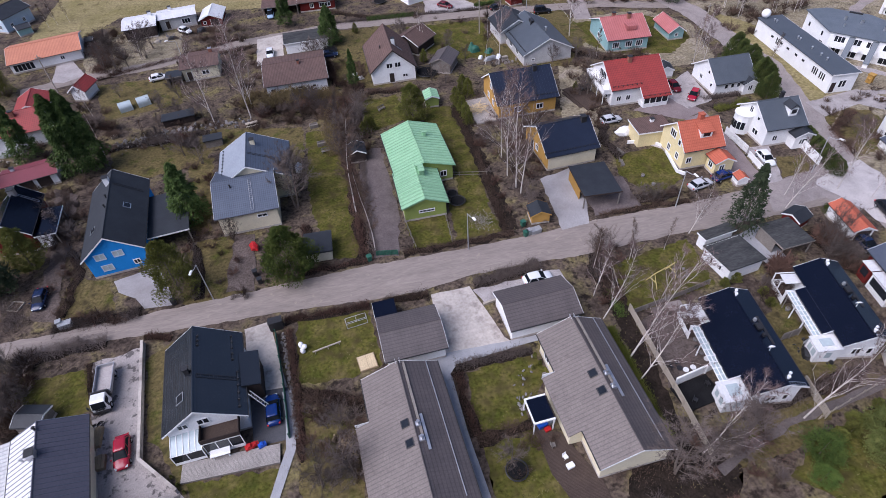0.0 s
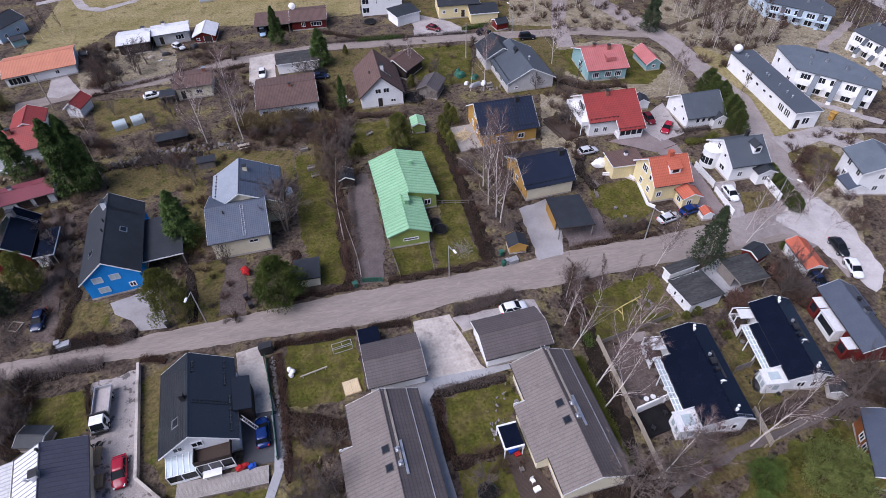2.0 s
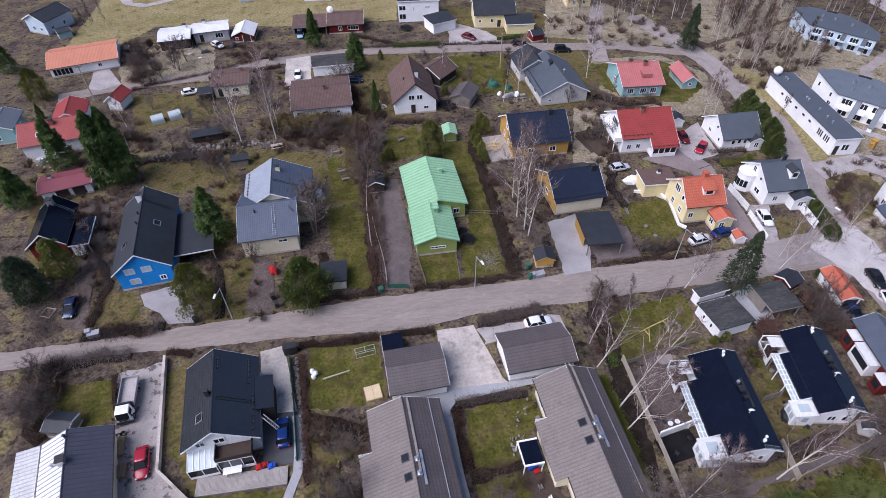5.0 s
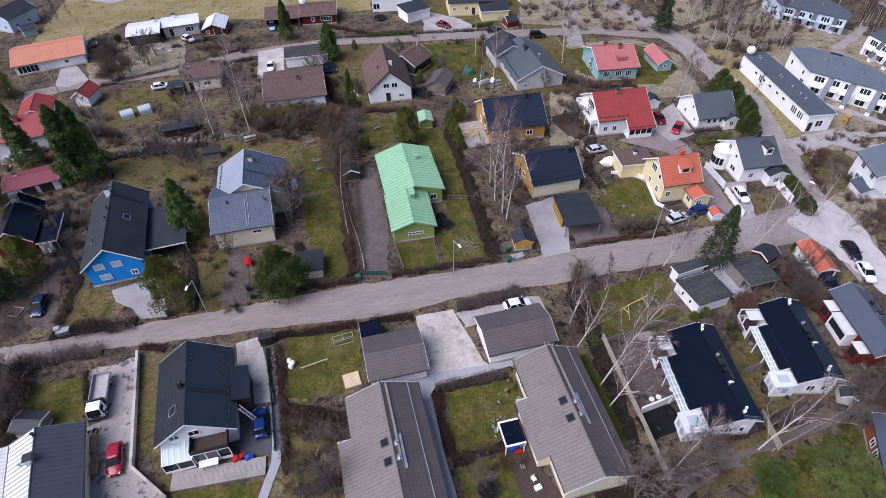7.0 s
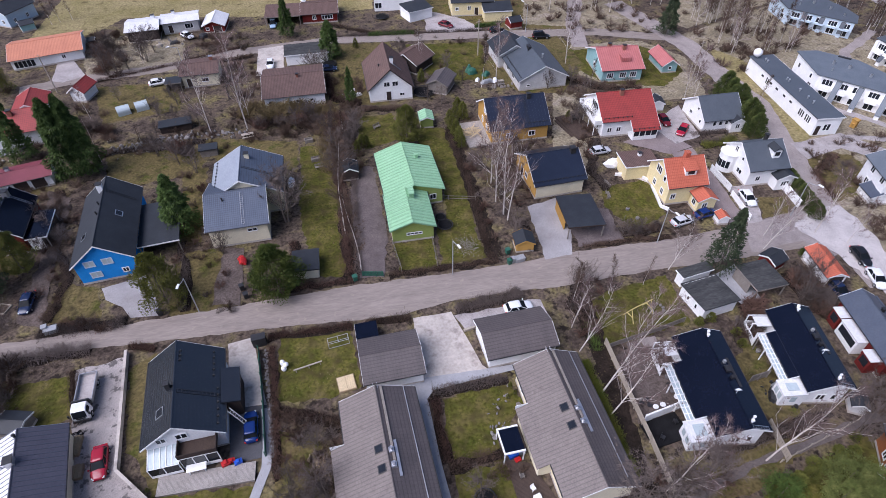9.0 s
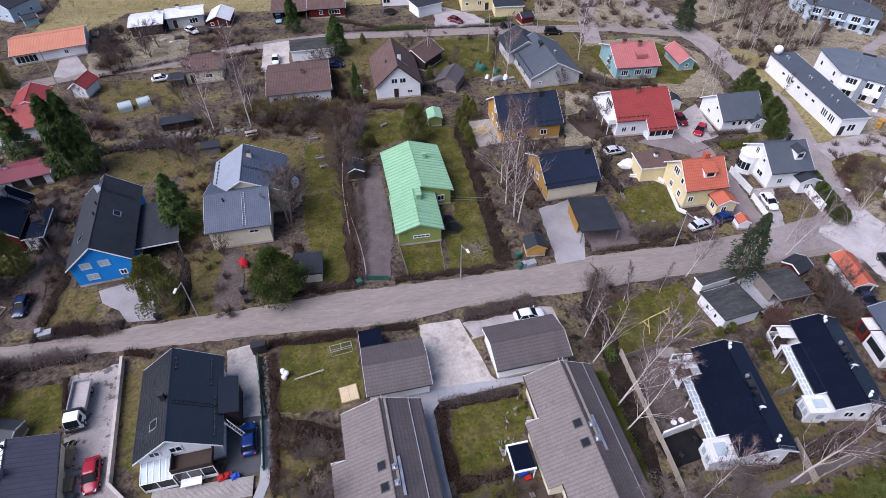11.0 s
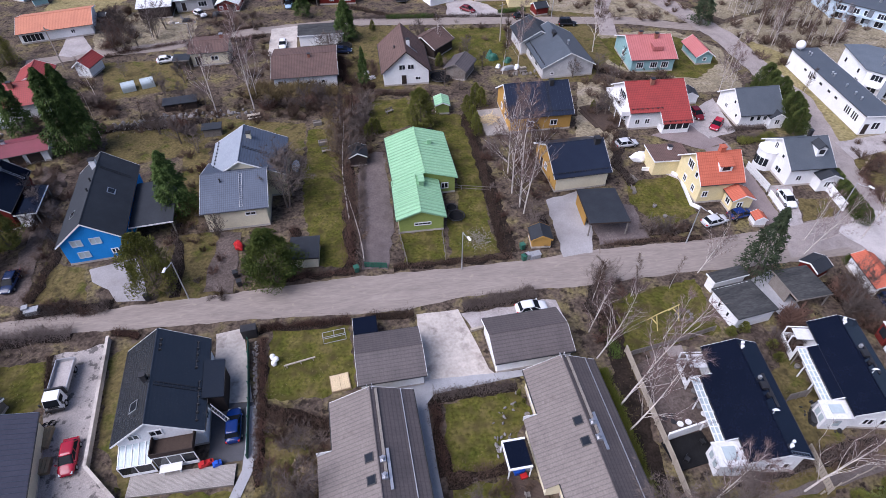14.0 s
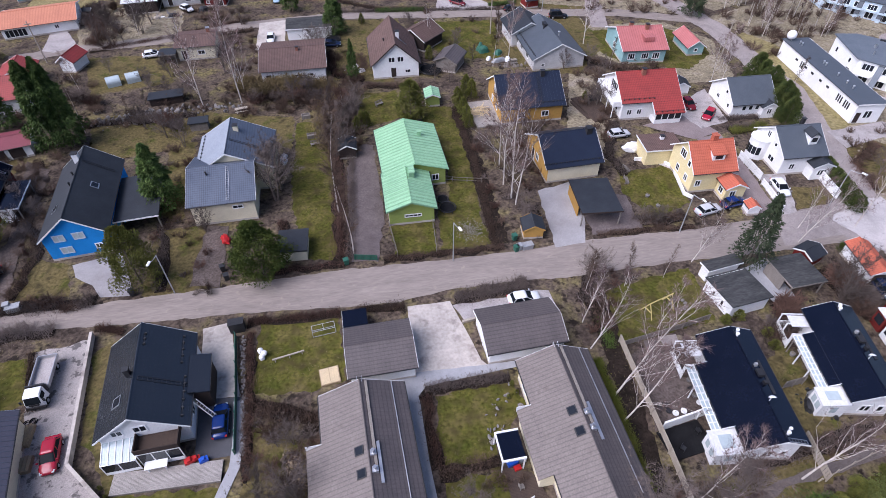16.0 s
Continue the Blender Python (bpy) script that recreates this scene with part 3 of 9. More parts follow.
patch("pavement", [(61.1, 37.0), (71.0, 42.6), (69.5, 30.7), (63.4, 29.0)], "gravel", 0.033, "pale gravel parking yard", "yard", rough=0.2)
patch("pavement", [(66.0, 14.6), (70.3, 14.2), (66.7, 4.9), (63.7, 4.4)], "gravel", 0.03, "gravel drive beside a white fence", "driveway", rough=0.2)
patch("pavement", [(52.2, -4.8), (56.4, -3.4), (56.3, -10.6), (53.5, -12.9), (52.6, -9.9)], "pavers", 0.03, "grey paved yard between sheds", "yard", rough=0.1)
patch("pavement", [(-22.1, 16.1), (-18.9, 15.5), (-18.8, 3.0), (-22.9, 3.9)], "soil", 0.02, "bare earth path", "path", rough=0.3)
patch("pavement", [(-50.0, 5.9), (-50.9, 20.5), (-54.6, 37.9), (-49.9, 34.5), (-48.2, 18.6), (-46.0, 4.1)], "soil", 0.02, "bare earth track", "path", rough=0.4)
patch("pavement", [(12.9, -27.1), (15.7, -28.0), (18.0, -34.2), (18.3, -38.8), (15.0, -38.1), (13.0, -32.3)], "deck_brown", 0.04, "worn brown timber patio", "patio", rough=0.03)
patch("pavement", [(85.4, 24.6), (92.7, 25.4), (97.6, 26.0), (102.9, 18.5), (98.0, 17.0), (94.2, 21.2), (85.4, 19.2)], "gravel", 0.03, "pale footpath", "path", rough=0.1)
strip("pavement", [(98.2, 24.6), (104.0, 22.6), (113.0, 20.0)], 1.8, "gravel", 0.03, "pale footpath beside the play yard", "path", seed=31)
strip("pavement", [(99.4, 37.4), (102.6, 34.4), (106.6, 29.6), (111.0, 23.6)], 2.0, "gravel", 0.03, "pale footpath along the terrace porches", "path", seed=32)
strip("pavement", [(118.0, 50.0), (123.0, 57.6), (130.0, 61.6), (139.0, 67.5)], 2.4, "lane", 0.03, "grey footpath between the terraces", "path", seed=33)
patch("pavement", [(-67.5, 91.4), (-64.7, 93.3), (-59.0, 83.1), (-63.5, 80.6), (-66.3, 81.8)], "gravel", 0.028, "concrete driveway of the far house", "driveway", rough=0.1)
patch("pavement", [(-19.5, 89.4), (-13.3, 90.2), (-12.9, 74.3), (-19.4, 74.7)], "concrete", 0.03, "pale concrete parking place", "driveway", rough=0.1)
patch("pavement", [(25.9, 105.3), (35.6, 96.7), (38.7, 89.5), (29.1, 89.3), (23.9, 90.8)], "gravel", 0.03, "pale gravel forecourt", "yard", rough=0.2)
patch("pavement", [(35.6, -13.9), (38.0, -13.9), (37.4, -17.6), (36.0, -17.4)], "lane", 0.03, "weathered concrete slabs beside the black roofed house", "patio", rough=0.05)
patch("pavement", [(33.6, -14.2), (35.4, -14.1), (35.8, -17.4), (34.6, -18.6), (33.4, -17.0)], "path_earth", 0.03, "brown worn slabs in the yard", "patio", rough=0.1)
patch("pavement", [(38.2, -19.4), (37.2, -24.4), (29.9, -25.9), (32.2, -18.2), (34.9, -14.9), (38.8, -15.7)], "soil", 0.02, "bare earth yard", "yard", rough=0.3)
strip("road", [(30.2, -36.1), (40.3, -33.1), (50.0, -31.9), (59.5, -30.5)], 1.1, "path_earth", 0.03, "narrow footpath behind the gardens", "path", seed=8)
patch("road", [(63.1, 4.6), (72.5, 5.7), (77.1, 9.0), (78.5, 4.5), (76.5, -3.5), (72.1, -5.2), (70.2, -0.8), (60.5, -1.6)], "lane", 0.032, "grey-brown gravel junction", "road", rough=0.2, seed=9)
patch("road", [(70.9, 2.5), (75.5, 5.8), (82.0, 6.3), (82.5, -1.5), (80.0, -12.0), (75.5, -15.5), (73.6, -6.0), (72.4, -0.8), (71.3, 1.0)], "gravel_pale", 0.032, "pale bare gravel at the bend of the lane", "road", rough=0.4, seed=13)
strip("road", [(-84.4, 143.9), (-74.4, 147.0), (-71.4, 141.0), (-68.8, 136.0), (-63.2, 133.4), (-55.4, 137.7), (-50.0, 145.0), (-48.0, 160.0)], 2.6, "gravel", 0.03, "pale footpath across the field", "path", seed=10)
strip("road", [(158.5, 140.0), (158.5, 100.0), (158.5, 84.0), (158.5, 70.0), (156.0, 48.0)], 10.0, "gravel", 0.03, "wide pale road beyond the birches", seed=14)
strip("road", [(60.6, 73.9), (63.9, 88.7), (72.5, 109.0)], 4.0, "lane", 0.028, "earth track into the birch wood", "path", seed=11)
strip("road", [(-14.7, -14.8), (-14.3, -20.0), (-14.4, -22.6), (-15.2, -24.8), (-16.1, -27.4), (-17.6, -32.0)], 1.1, "pavers", 0.03, "curving grey garden path beside the deck", "path", rough=0.06, seed=12)
tagged(part("road_manhole", boxes((-0.35, -0.35, 0.02, 0.35, 0.35, 0.05)), "dark_metal"), "dark round manhole cover in the forecourt", "manhole cover").matrix_world = pose(*(9.9, -12.0), 0)


# ---------------------------------------------------------------- houses
def window(e, side, pos, z, w, h, mid=1, frame_mat="white", glass="glass"):
    """A framed window on one wall of a house; pos runs along the wall, z is its sill."""
    d = e["dims"]
    c, a, b = d[0], d[1], d[2]
    gm = bmesh.new()
    t = 0.13
    def at(sx, z0, o):
        sx += pos
        return {'f': (-c - o, sx, z0), 'b': (c + o, sx, z0), 'l': (sx, a + o, z0), 'r': (sx, b - o, z0)}[side]
    bm = bmesh.new()
    outer = [(-w / 2, z), (w / 2, z), (w / 2, z + h), (-w / 2, z + h)]
    inner = [(-w / 2 + t, z + t), (w / 2 - t, z + t), (w / 2 - t, z + h - t), (-w / 2 + t, z + h - t)]
    R = [[bm.verts.new(at(sx, zz, o)) for sx, zz in q] for o in (0.07, -0.05) for q in (outer, inner)]
    for i in range(4):
        j = (i + 1) % 4
        for p, q in ((0, 1), (1, 3), (3, 2), (2, 0)):
            bm.faces.new((R[p][i], R[p][j], R[q][j], R[q][i]))
    bmesh.ops.recalc_face_normals(bm, faces=bm.faces[:])
    f = part("window", bm, frame_mat, e)
    def put(m, s0, z0, s1, z1, o0, o1):
        p, q = at(s0, z0, o0), at(s1, z1, o1)
        box(m, *[min(i, j) for i, j in zip(p, q)], *[max(i, j) for i, j in zip(p, q)])
    put(gm, -w / 2 + 0.03, z + 0.03, w / 2 - 0.03, z + h - 0.03, -0.04, 0.02)
    part("pane", gm, glass, f)
    for k in range(1, mid + 1):
        m = bmesh.new()
        x = -w / 2 + w * k / (mid + 1)
        put(m, x - t / 3, z + t, x + t / 3, z + h - t, 0.022, 0.065)
        part("mullion", m, frame_mat, f)
    return f


def door(e, side, pos, z=0.15, w=1.0, h=2.05, key="dark_board"):
    d = e["dims"]
    c, a, b = d[0], d[1], d[2]
    bm = bmesh.new()
    def put(m, s0, z0, s1, z1, o0, o1):
        s0, s1 = s0 + pos, s1 + pos
        if side == 'f':
            box(m, -c - o1, s0, z0, -c - o0, s1, z1)
        elif side == 'b':
            box(m, c + o0, s0, z0, c + o1, s1, z1)
        elif side == 'l':
            box(m, s0, a + o0, z0, s1, a + o1, z1)
        else:
            box(m, s0, b - o1, z0, s1, b - o0, z1)
    put(bm, -w / 2, z, w / 2, z + h, -0.04, 0.03)
    ob = part("door", bm, key, e)
    for s in (-w / 2 - 0.1, w / 2):
        fm = bmesh.new()
        put(fm, s, z, s + 0.1, z + h + 0.1, -0.04, 0.06)
        part("door_frame", fm, "white", ob)


def roof_z(e, v):
    d = e["dims"]
    return d[3] - (d[4] * v if v > 0 else -d[5] * v)


def chimney(e, u, v, w=0.7, l=0.7, h=1.0, key="brick", cap="dark_metal"):
    z = roof_z(e, v)
    ob = part("chimney", boxes((u - l / 2, v - w / 2, z - 0.6, u + l / 2, v + w / 2, z + h)), key, e)
    part("cap", boxes((u - l / 2 - 0.08, v - w / 2 - 0.08, z + h + 0.002, u + l / 2 + 0.08, v + w / 2 + 0.08, z + h + 0.1)), cap, ob)


def roof_window(e, u, v, w=0.9, l=1.2, key="metal"):
    d = 0.09
    z0, z1 = roof_z(e, v - w / 2), roof_z(e, v + w / 2)
    bm, gm = bmesh.new(), bmesh.new()
    slab(bm, (u - l / 2, v + w / 2, z1 + d), (u - l / 2, v - w / 2, z0 + d), (u + l / 2, v - w / 2, z0 + d), (u + l / 2, v + w / 2, z1 + d), 0.2)
    k = 0.1
    y0, y1 = v - w / 2 + k, v + w / 2 - k
    slab(gm, (u - l / 2 + k, y1, roof_z(e, y1) + d + 0.02), (u - l / 2 + k, y0, roof_z(e, y0) + d + 0.02), (u + l / 2 - k, y0, roof_z(e, y0) + d + 0.02), (u + l / 2 - k, y1, roof_z(e, y1) + d + 0.02), 0.03)
    ob = part("roof_window", bm, key, e)
    part("pane", gm, "glass", ob)


def vent(e, u, v, r=0.12, h=0.5, key="dark_metal"):
    z = roof_z(e, v)
    bm = bmesh.new()
    tube(bm, (u, v, z - 0.1), (u, v, z + h), r, r, 8, True)
    tube(bm, (u, v, z + h), (u, v, z + h + 0.12), r * 1.6, r * 1.1, 8, True)
    part("vent_pipe", bm, key, e)


def rail(e, v, u0, u1, key="dark_metal"):
    """A snow guard: a bar on small feet along the roof."""
    bm = bmesh.new()
    z = roof_z(e, v)
    tube(bm, (u0, v, z + 0.18), (u1, v, z + 0.18), 0.03, 0.03, 5, True)
    n = max(2, int((u1 - u0) / 0.9))
    for k in range(n + 1):
        u = u0 + (u1 - u0) * k / n
        box(bm, u - 0.06, v - 0.12, z - 0.02, u + 0.06, v + 0.12, z + 0.2)
    part("snow_guard", bm, key, e)


def ladder(e, u, v0, v1, key="metal"):
    bm = bmesh.new()
    for du in (-0.2, 0.2):
        tube(bm, (u + du, v0, roof_z(e, v0) + 0.1), (u + du, v1, roof_z(e, v1) + 0.1), 0.03, 0.03, 4, True)
    n = max(2, int(abs(v1 - v0) / 0.35))
    for k in range(n + 1):
        v = v0 + (v1 - v0) * k / n
        tube(bm, (u - 0.2, v, roof_z(e, v) + 0.1), (u + 0.2, v, roof_z(e, v) + 0.1), 0.02, 0.02, 4)
    part("roof_ladder", bm, key, e)


def house(x, y, yaw, L, wl, wr, hr, hel, her, roof, wall, label, over=0.45, th=0.14, seam=0.0, trim="white", roof2=None, name="house", category="house", plinth=True, gutter=True, seam_key=None):
    """A gabled building. The ridge runs along its own x from front to back; wl, wr: the roof's reach to the left and right of it."""
    e = base(name, x, y, yaw, 0, label, category)
    h = L / 2
    sl, sr = (hr - hel) / wl, (hr - her) / wr
    a, b, c = wl - over, -(wr - over), h - over
    e["dims"] = [c, a, b, hr, sl, sr]
    wz = lambda v: hr - (sl * v if v > 0 else -sr * v) - th - 0.02
    bm = bmesh.new()
    sec = [(b, 0.02), (a, 0.02), (a, wz(a)), (0, wz(0)), (b, wz(b))]
    f = [bm.verts.new((-c, v, z)) for v, z in sec]
    g = [bm.verts.new((c, v, z)) for v, z in sec]
    bm.faces.new(f[::-1])
    bm.faces.new(g)
    for i in range(5):
        j = (i + 1) % 5
        bm.faces.new((f[i], f[j], g[j], g[i]))
    bmesh.ops.recalc_face_normals(bm, faces=bm.faces[:])
    part("wall", bm, wall, e)
    if plinth:
        part("plinth", boxes((-c - 0.03, b - 0.03, 0, c + 0.03, a + 0.03, 0.35)), "concrete", e)
    for s, w, he, key in ((-1, wr, her, roof), (1, wl, hel, roof2 or roof)):
        bm = bmesh.new()
        if s < 0:
            slab(bm, (-h, 0, hr), (-h, -w, he), (h, -w, he), (h, 0, hr), th)
        else:
            slab(bm, (-h, w, he), (-h, 0, hr), (h, 0, hr), (h, w, he), th)
        ro = part("roof", bm, key, e)
        if seam:
            bm = bmesh.new()
            n = int(L / seam)
            for k in range(n + 1):
                u = -h + 0.05 + (L - 0.1) * k / n
                p, q = (u, s * 0.03, hr + 0.045), (u, s * w, he + 0.045)
                if s < 0:
                    slab(bm, (u - 0.03, p[1], p[2]), (u - 0.03, q[1], q[2]), (u + 0.03, q[1], q[2]), (u + 0.03, p[1], p[2]), 0.045)
                else:
                    slab(bm, (u - 0.03, q[1], q[2]), (u - 0.03, p[1], p[2]), (u + 0.03, p[1], p[2]), (u + 0.03, q[1], q[2]), 0.045)
            tagged(part("seams", bm, seam_key or key, ro), kind="stuff")
        if trim:
            for u in (-h - 0.03, h):
                bm = bmesh.new()
                u0, u1 = u, u + 0.03
                z0, z1 = hr + 0.03, he + 0.03
                vs = [(u0, 0, z0), (u0, s * w, z1), (u1, s * w, z1), (u1, 0, z0)]
                slab(bm, *(vs if s < 0 else vs[::-1]), 0.24)
                part("barge_board", bm, trim, ro)
        if gutter:
            bm = bmesh.new()
            tube(bm, (-h, s * (w + 0.05), he - 0.08), (h, s * (w + 0.05), he - 0.08), 0.06, 0.06, 6, True)
            part("gutter", bm, "dark_metal", ro)
    bm = bmesh.new()
    tube(bm, (-h, 0, hr + 0.0), (h, 0, hr + 0.0), 0.09, 0.09, 6, True)
    part("ridge_cap", bm, roof, e)
    return e


def flat_building(x, y, yaw, L, W, h, roof, wall, label, name="carport", category="carport", tilt=0.0, open_front=False, edge="white"):
    """A low building with a flat or slightly tilted roof; L along its own x."""
    e = base(name, x, y, yaw, 0, label, category)
    e["dims"] = [L / 2 - 0.25, W / 2 - 0.25, -(W / 2 - 0.25), h, 0.0, 0.0]
    bm = bmesh.new()
    slab(bm, (-L / 2, W / 2, h + tilt), (-L / 2, -W / 2, h), (L / 2, -W / 2, h), (L / 2, W / 2, h + tilt), 0.18)
    r = part("roof", bm, roof, e)
    if edge:
        part("fascia", boxes((-L / 2 - 0.03, -W / 2 - 0.03, h - 0.22, L / 2 + 0.03, -W / 2, h + 0.02), (-L / 2 - 0.03, -W / 2, h - 0.22, -L / 2, W / 2, h + 0.02)), edge, r)
    a, b = L / 2 - 0.25, W / 2 - 0.25
    if open_front:
        for px, py in ((-a, -b), (a, -b)):
            part("post", boxes((px - 0.08, py - 0.08, 0, px + 0.08, py + 0.08, h - 0.19)), "wood_grey", e)
        part("wall", boxes((-a, b - 0.12, 0, a, b, h - 0.19), (-a, -b * 0.4, 0, -a + 0.12, b - 0.12, h - 0.19)), wall, e)
    else:
        part("wall", boxes((-a, -b, 0, a, b, h - 0.19)), wall, e)
    return e


# ---- north side of the street
e = house(-39.2, 20.7, 96, 17.6, 4.5, 4.5, 7.4, 3.9, 4.0, "roof_felt", "blue_board", "bright blue boarded house with a dark felt gable roof")
# Pale panes here: the reflected sky is put into the glass colour.
for p, z, w in ((1.9, 3.2, 1.5), (-0.6, 3.2, 1.5), (1.7, 1.0, 1.6)):
    window(e, 'f', p, z, w, 1.2, 1, "paleblue_board", "pale_glass")
window(e, 'f', -2.4, 1.0, 1.0, 1.0)
roof_window(e, 0.2, -2.2)
roof_window(e, -3.8, 2.6)
chimney(e, 5.4, 0.5, 0.8, 0.8, 1.3, "white")
ladder(e, 4.9, -0.3, -3.9, "dark_metal")
vent(e, 1.5, 0.4), vent(e, -1.0, 0.4)
flat_building(-31.9, 21.2, 6, 6.2, 10.5, 2.9, "roof_felt", "blue_board", "low dark-roofed carport beside the blue house", tilt=0.2, open_front=True)

e = house(-19.4, 22.6, 2, 9.9, 6.3, 6.5, 6.3, 4.0, 3.9, "roof_slate", "beige", "beige rendered house with a blue-grey tiled roof")
window(e, 'r', 2.1, 2.4, 1.6, 0.7, 1)
window(e, 'b', -2.0, 2.2, 1.2, 1.2)
ladder(e, 1.0, -0.5, -6.0, "metal")
vent(e, -2.0, -1.5)
# Paler left slope: the sky's sheen is put into its roof colour.
e = house(-18.6, 28.6, 91, 10.5, 5.4, 6.6, 7.6, 4.4, 4.4, "roof_slate", "beige", "rear wing of the beige house, sky sheen painted on smooth slope", roof2="roof_pale_grey", trim="white")
ladder(e, -1.2, -0.3, -5.6, "dark_metal")
rail(e, 4.6, -3.5, 4.5)
chimney(e, 2.0, -1.0, 0.7, 0.7, 0.9, "beige")

e = house(9.6, 26.7, 92, 13.4, 5.2, 5.3, 4.9, 3.1, 3.2, "roof_green", "green_board", "lime green boarded house under a pale green metal roof", seam=0.8, trim=None)
chimney(e, 2.2, -2.0, 0.6, 0.6, 0.7, "roof_green", "roof_green")
window(e, 'r', -2.0, 1.0, 1.4, 1.2)
window(e, 'r', 3.0, 1.0, 1.4, 1.2)
window(e, 'f', -3.2, 1.0, 1.2, 1.2)
e = house(8.2, 16.2, 90, 9.6, 3.8, 3.8, 4.4, 3.0, 2.9, "roof_green", "green_board", "front wing of the green house with a wide window", seam=0.8, trim="roof_green")
window(e, 'f', -0.2, 1.3, 2.6, 0.6, 3)
chimney(e, 2.6, -0.8, 0.8, 2.0, 0.8, "roof_green", "roof_green")
e = house(33.3, 41.9, 0, 12.4, 5.8, 6.0, 7.0, 3.2, 3.3, "roof_navy", "ochre_board", "ochre boarded house with a dark navy metal roof", seam=0.6)
window(e, 'f', 1.5, 1.0, 1.2, 1.3), window(e, 'f', -1.8, 1.0, 1.2, 1.3), window(e, 'f', 0, 3.7, 1.2, 1.2), window(e, 'r', 2.5, 1.0, 1.4, 1.2), window(e, 'r', -2.0, 1.0, 1.4, 1.2)
ladder(e, 1.8, -0.3, -5.6, "dark_metal")
rail(e, -5.3, -5.8, 5.8)
chimney(e, 2.8, -0.6, 0.7, 0.7, 0.9, "dark_metal")
e = house(35.0, 23.2, 3, 9.8, 5.6, 5.3, 6.2, 2.9, 3.1, "roof_navy", "ochre_board", "house with navy steel roof, ochre gable and cream wall", trim="white")
part("wall_panel", boxes((-4.4, -4.93, 0.36, 4.4, -4.85, 2.95)), "cream", e)
window(e, 'r', 0.5, 1.2, 1.6, 0.6, 2), window(e, 'f', 0, 1.2, 1.2, 1.2), door(e, 'f', 2.0)
rail(e, -4.7, -5.0, 5.0)
chimney(e, 3.6, -0.5, 0.9, 0.9, 0.8, "dark_metal")
flat_building(36.0, 10.8, -4, 6.2, 8.2, 2.8, "roof_felt", "ochre_board", "dark roofed carport with ochre boards", tilt=-0.1, open_front=True, edge="dark_board")

# ---- row behind
e = house(10.5, 63.7, 90, 14.0, 5.2, 5.0, 7.5, 3.0, 3.0, "roof_brown", "white", "white house with a steep brown tiled roof and dark gable trim", trim="dark_board")
window(e, 'f', 0.9, 3.4, 1.4, 1.2), window(e, 'f', -0.9, 3.4, 1.4, 1.2), door(e, 'f', 0.6, 0.2), window(e, 'f', -2.3, 1.0, 1.2, 0.8)
chimney(e, -2.5, -0.8, 0.7, 0.7, 1.3, "white")
ladder(e, -2.8, -0.5, -2.6, "metal")
vent(e, -1.5, 2.0)
e = house(17.6, 72.5, 45, 7.5, 3.8, 3.8, 4.4, 2.5, 2.5, "roof_brown", "dark_board", "low brown roofed outbuilding beside the white house", name="shed", category="shed")
e = house(-10.3, 64.7, 1, 13.5, 6.9, 6.9, 4.7, 3.1, 3.1, "roof_brown", "white", "long white house with a low brown tiled roof")
for p in (-3.5, 0.5, 3.5):
    window(e, 'r', p, 1.3, 0.9, 0.7, 0)
door(e, 'r', -5.0, 0.1)
chimney(e, 1.0, -1.0, 0.5, 0.5, 0.7, "brick")
flat_building(-7.3, 81.3, 1, 10.5, 5.4, 2.6, "roof_felt_old", "white", "grey roofed white garage beside the lane", name="garage", category="garage", tilt=0.4)
e = house(-31.4, 76.1, 2, 8.6, 4.3, 4.3, 4.0, 3.1, 3.1, "roof_brown", "beige", "small beige house with a grey-brown roof", trim="wood_grey")
window(e, 'r', 1.0, 1.1, 1.6, 1.0), door(e, 'r', -2.5, 0.1)
chimney(e, 2.5, 1.5, 0.7, 0.7, 0.9, "brick", "metal")
flat_building(-37.0, 72.0, 2, 3.6, 3.4, 2.4, "roof_felt", "wood_grey", "dark lean-to shelter beside the small house", name="shelter", category="shelter", open_front=True, edge="wood_grey")
e = house(44.3, 63.2, 92, 16.0, 6.0, 5.9, 5.6, 2.6, 2.6, "roof_grey_dark", "grey_board", "weathered grey house with a dark felt roof")
window(e, 'f', 3.5, 0.9, 0.9, 0.6, 0), window(e, 'l', -3, 0.9, 1.6, 1.3), window(e, 'l', 1, 0.9, 1.6, 1.3), window(e, 'l', 4.5, 0.9, 1.6, 1.3)
rail(e, 5.2, -7.0, 6.0)
vent(e, -3.0, -1.0, 0.2, 0.9, "metal"), vent(e, 1.0, 1.0)
chimney(e, 2.0, 0.5, 0.6, 1.6, 0.5, "dark_metal")
e = house(41.2, 71.5, 92, 9.0, 4.5, 4.5, 5.4, 3.0, 3.0, "roof_felt", "grey_board", "rear wing of the grey house")
e = house(22.2, 60.5, 60, 6.5, 2.6, 2.6, 3.6, 2.3, 2.3, "roof_tile", "wood_grey", "small weathered shed with a grey roof", name="shed", category="shed", trim="wood_grey")

# ---- white, red and yellow houses
e = house(55.2, 39.2, -2, 11.5, 5.5, 5.6, 7.1, 3.7, 3.7, "roof_red", "white_board", "white boarded house with a bright red steel roof")
for p in (-2.8, -0.9):
    window(e, 'r', p - 1.0, 1.0, 1.0, 1.2)
for p in (-2.6, 0, 2.4):
    window(e, 'f', p, 0.9, 1.5, 1.4)
window(e, 'f', 0.0, 3.8, 3.2, 1.5, 3)
rail(e, -5.0, -5.2, 0.5)
chimney(e, -0.6, -0.6, 0.7, 0.7, 1.0, "brick")
bm = bmesh.new()
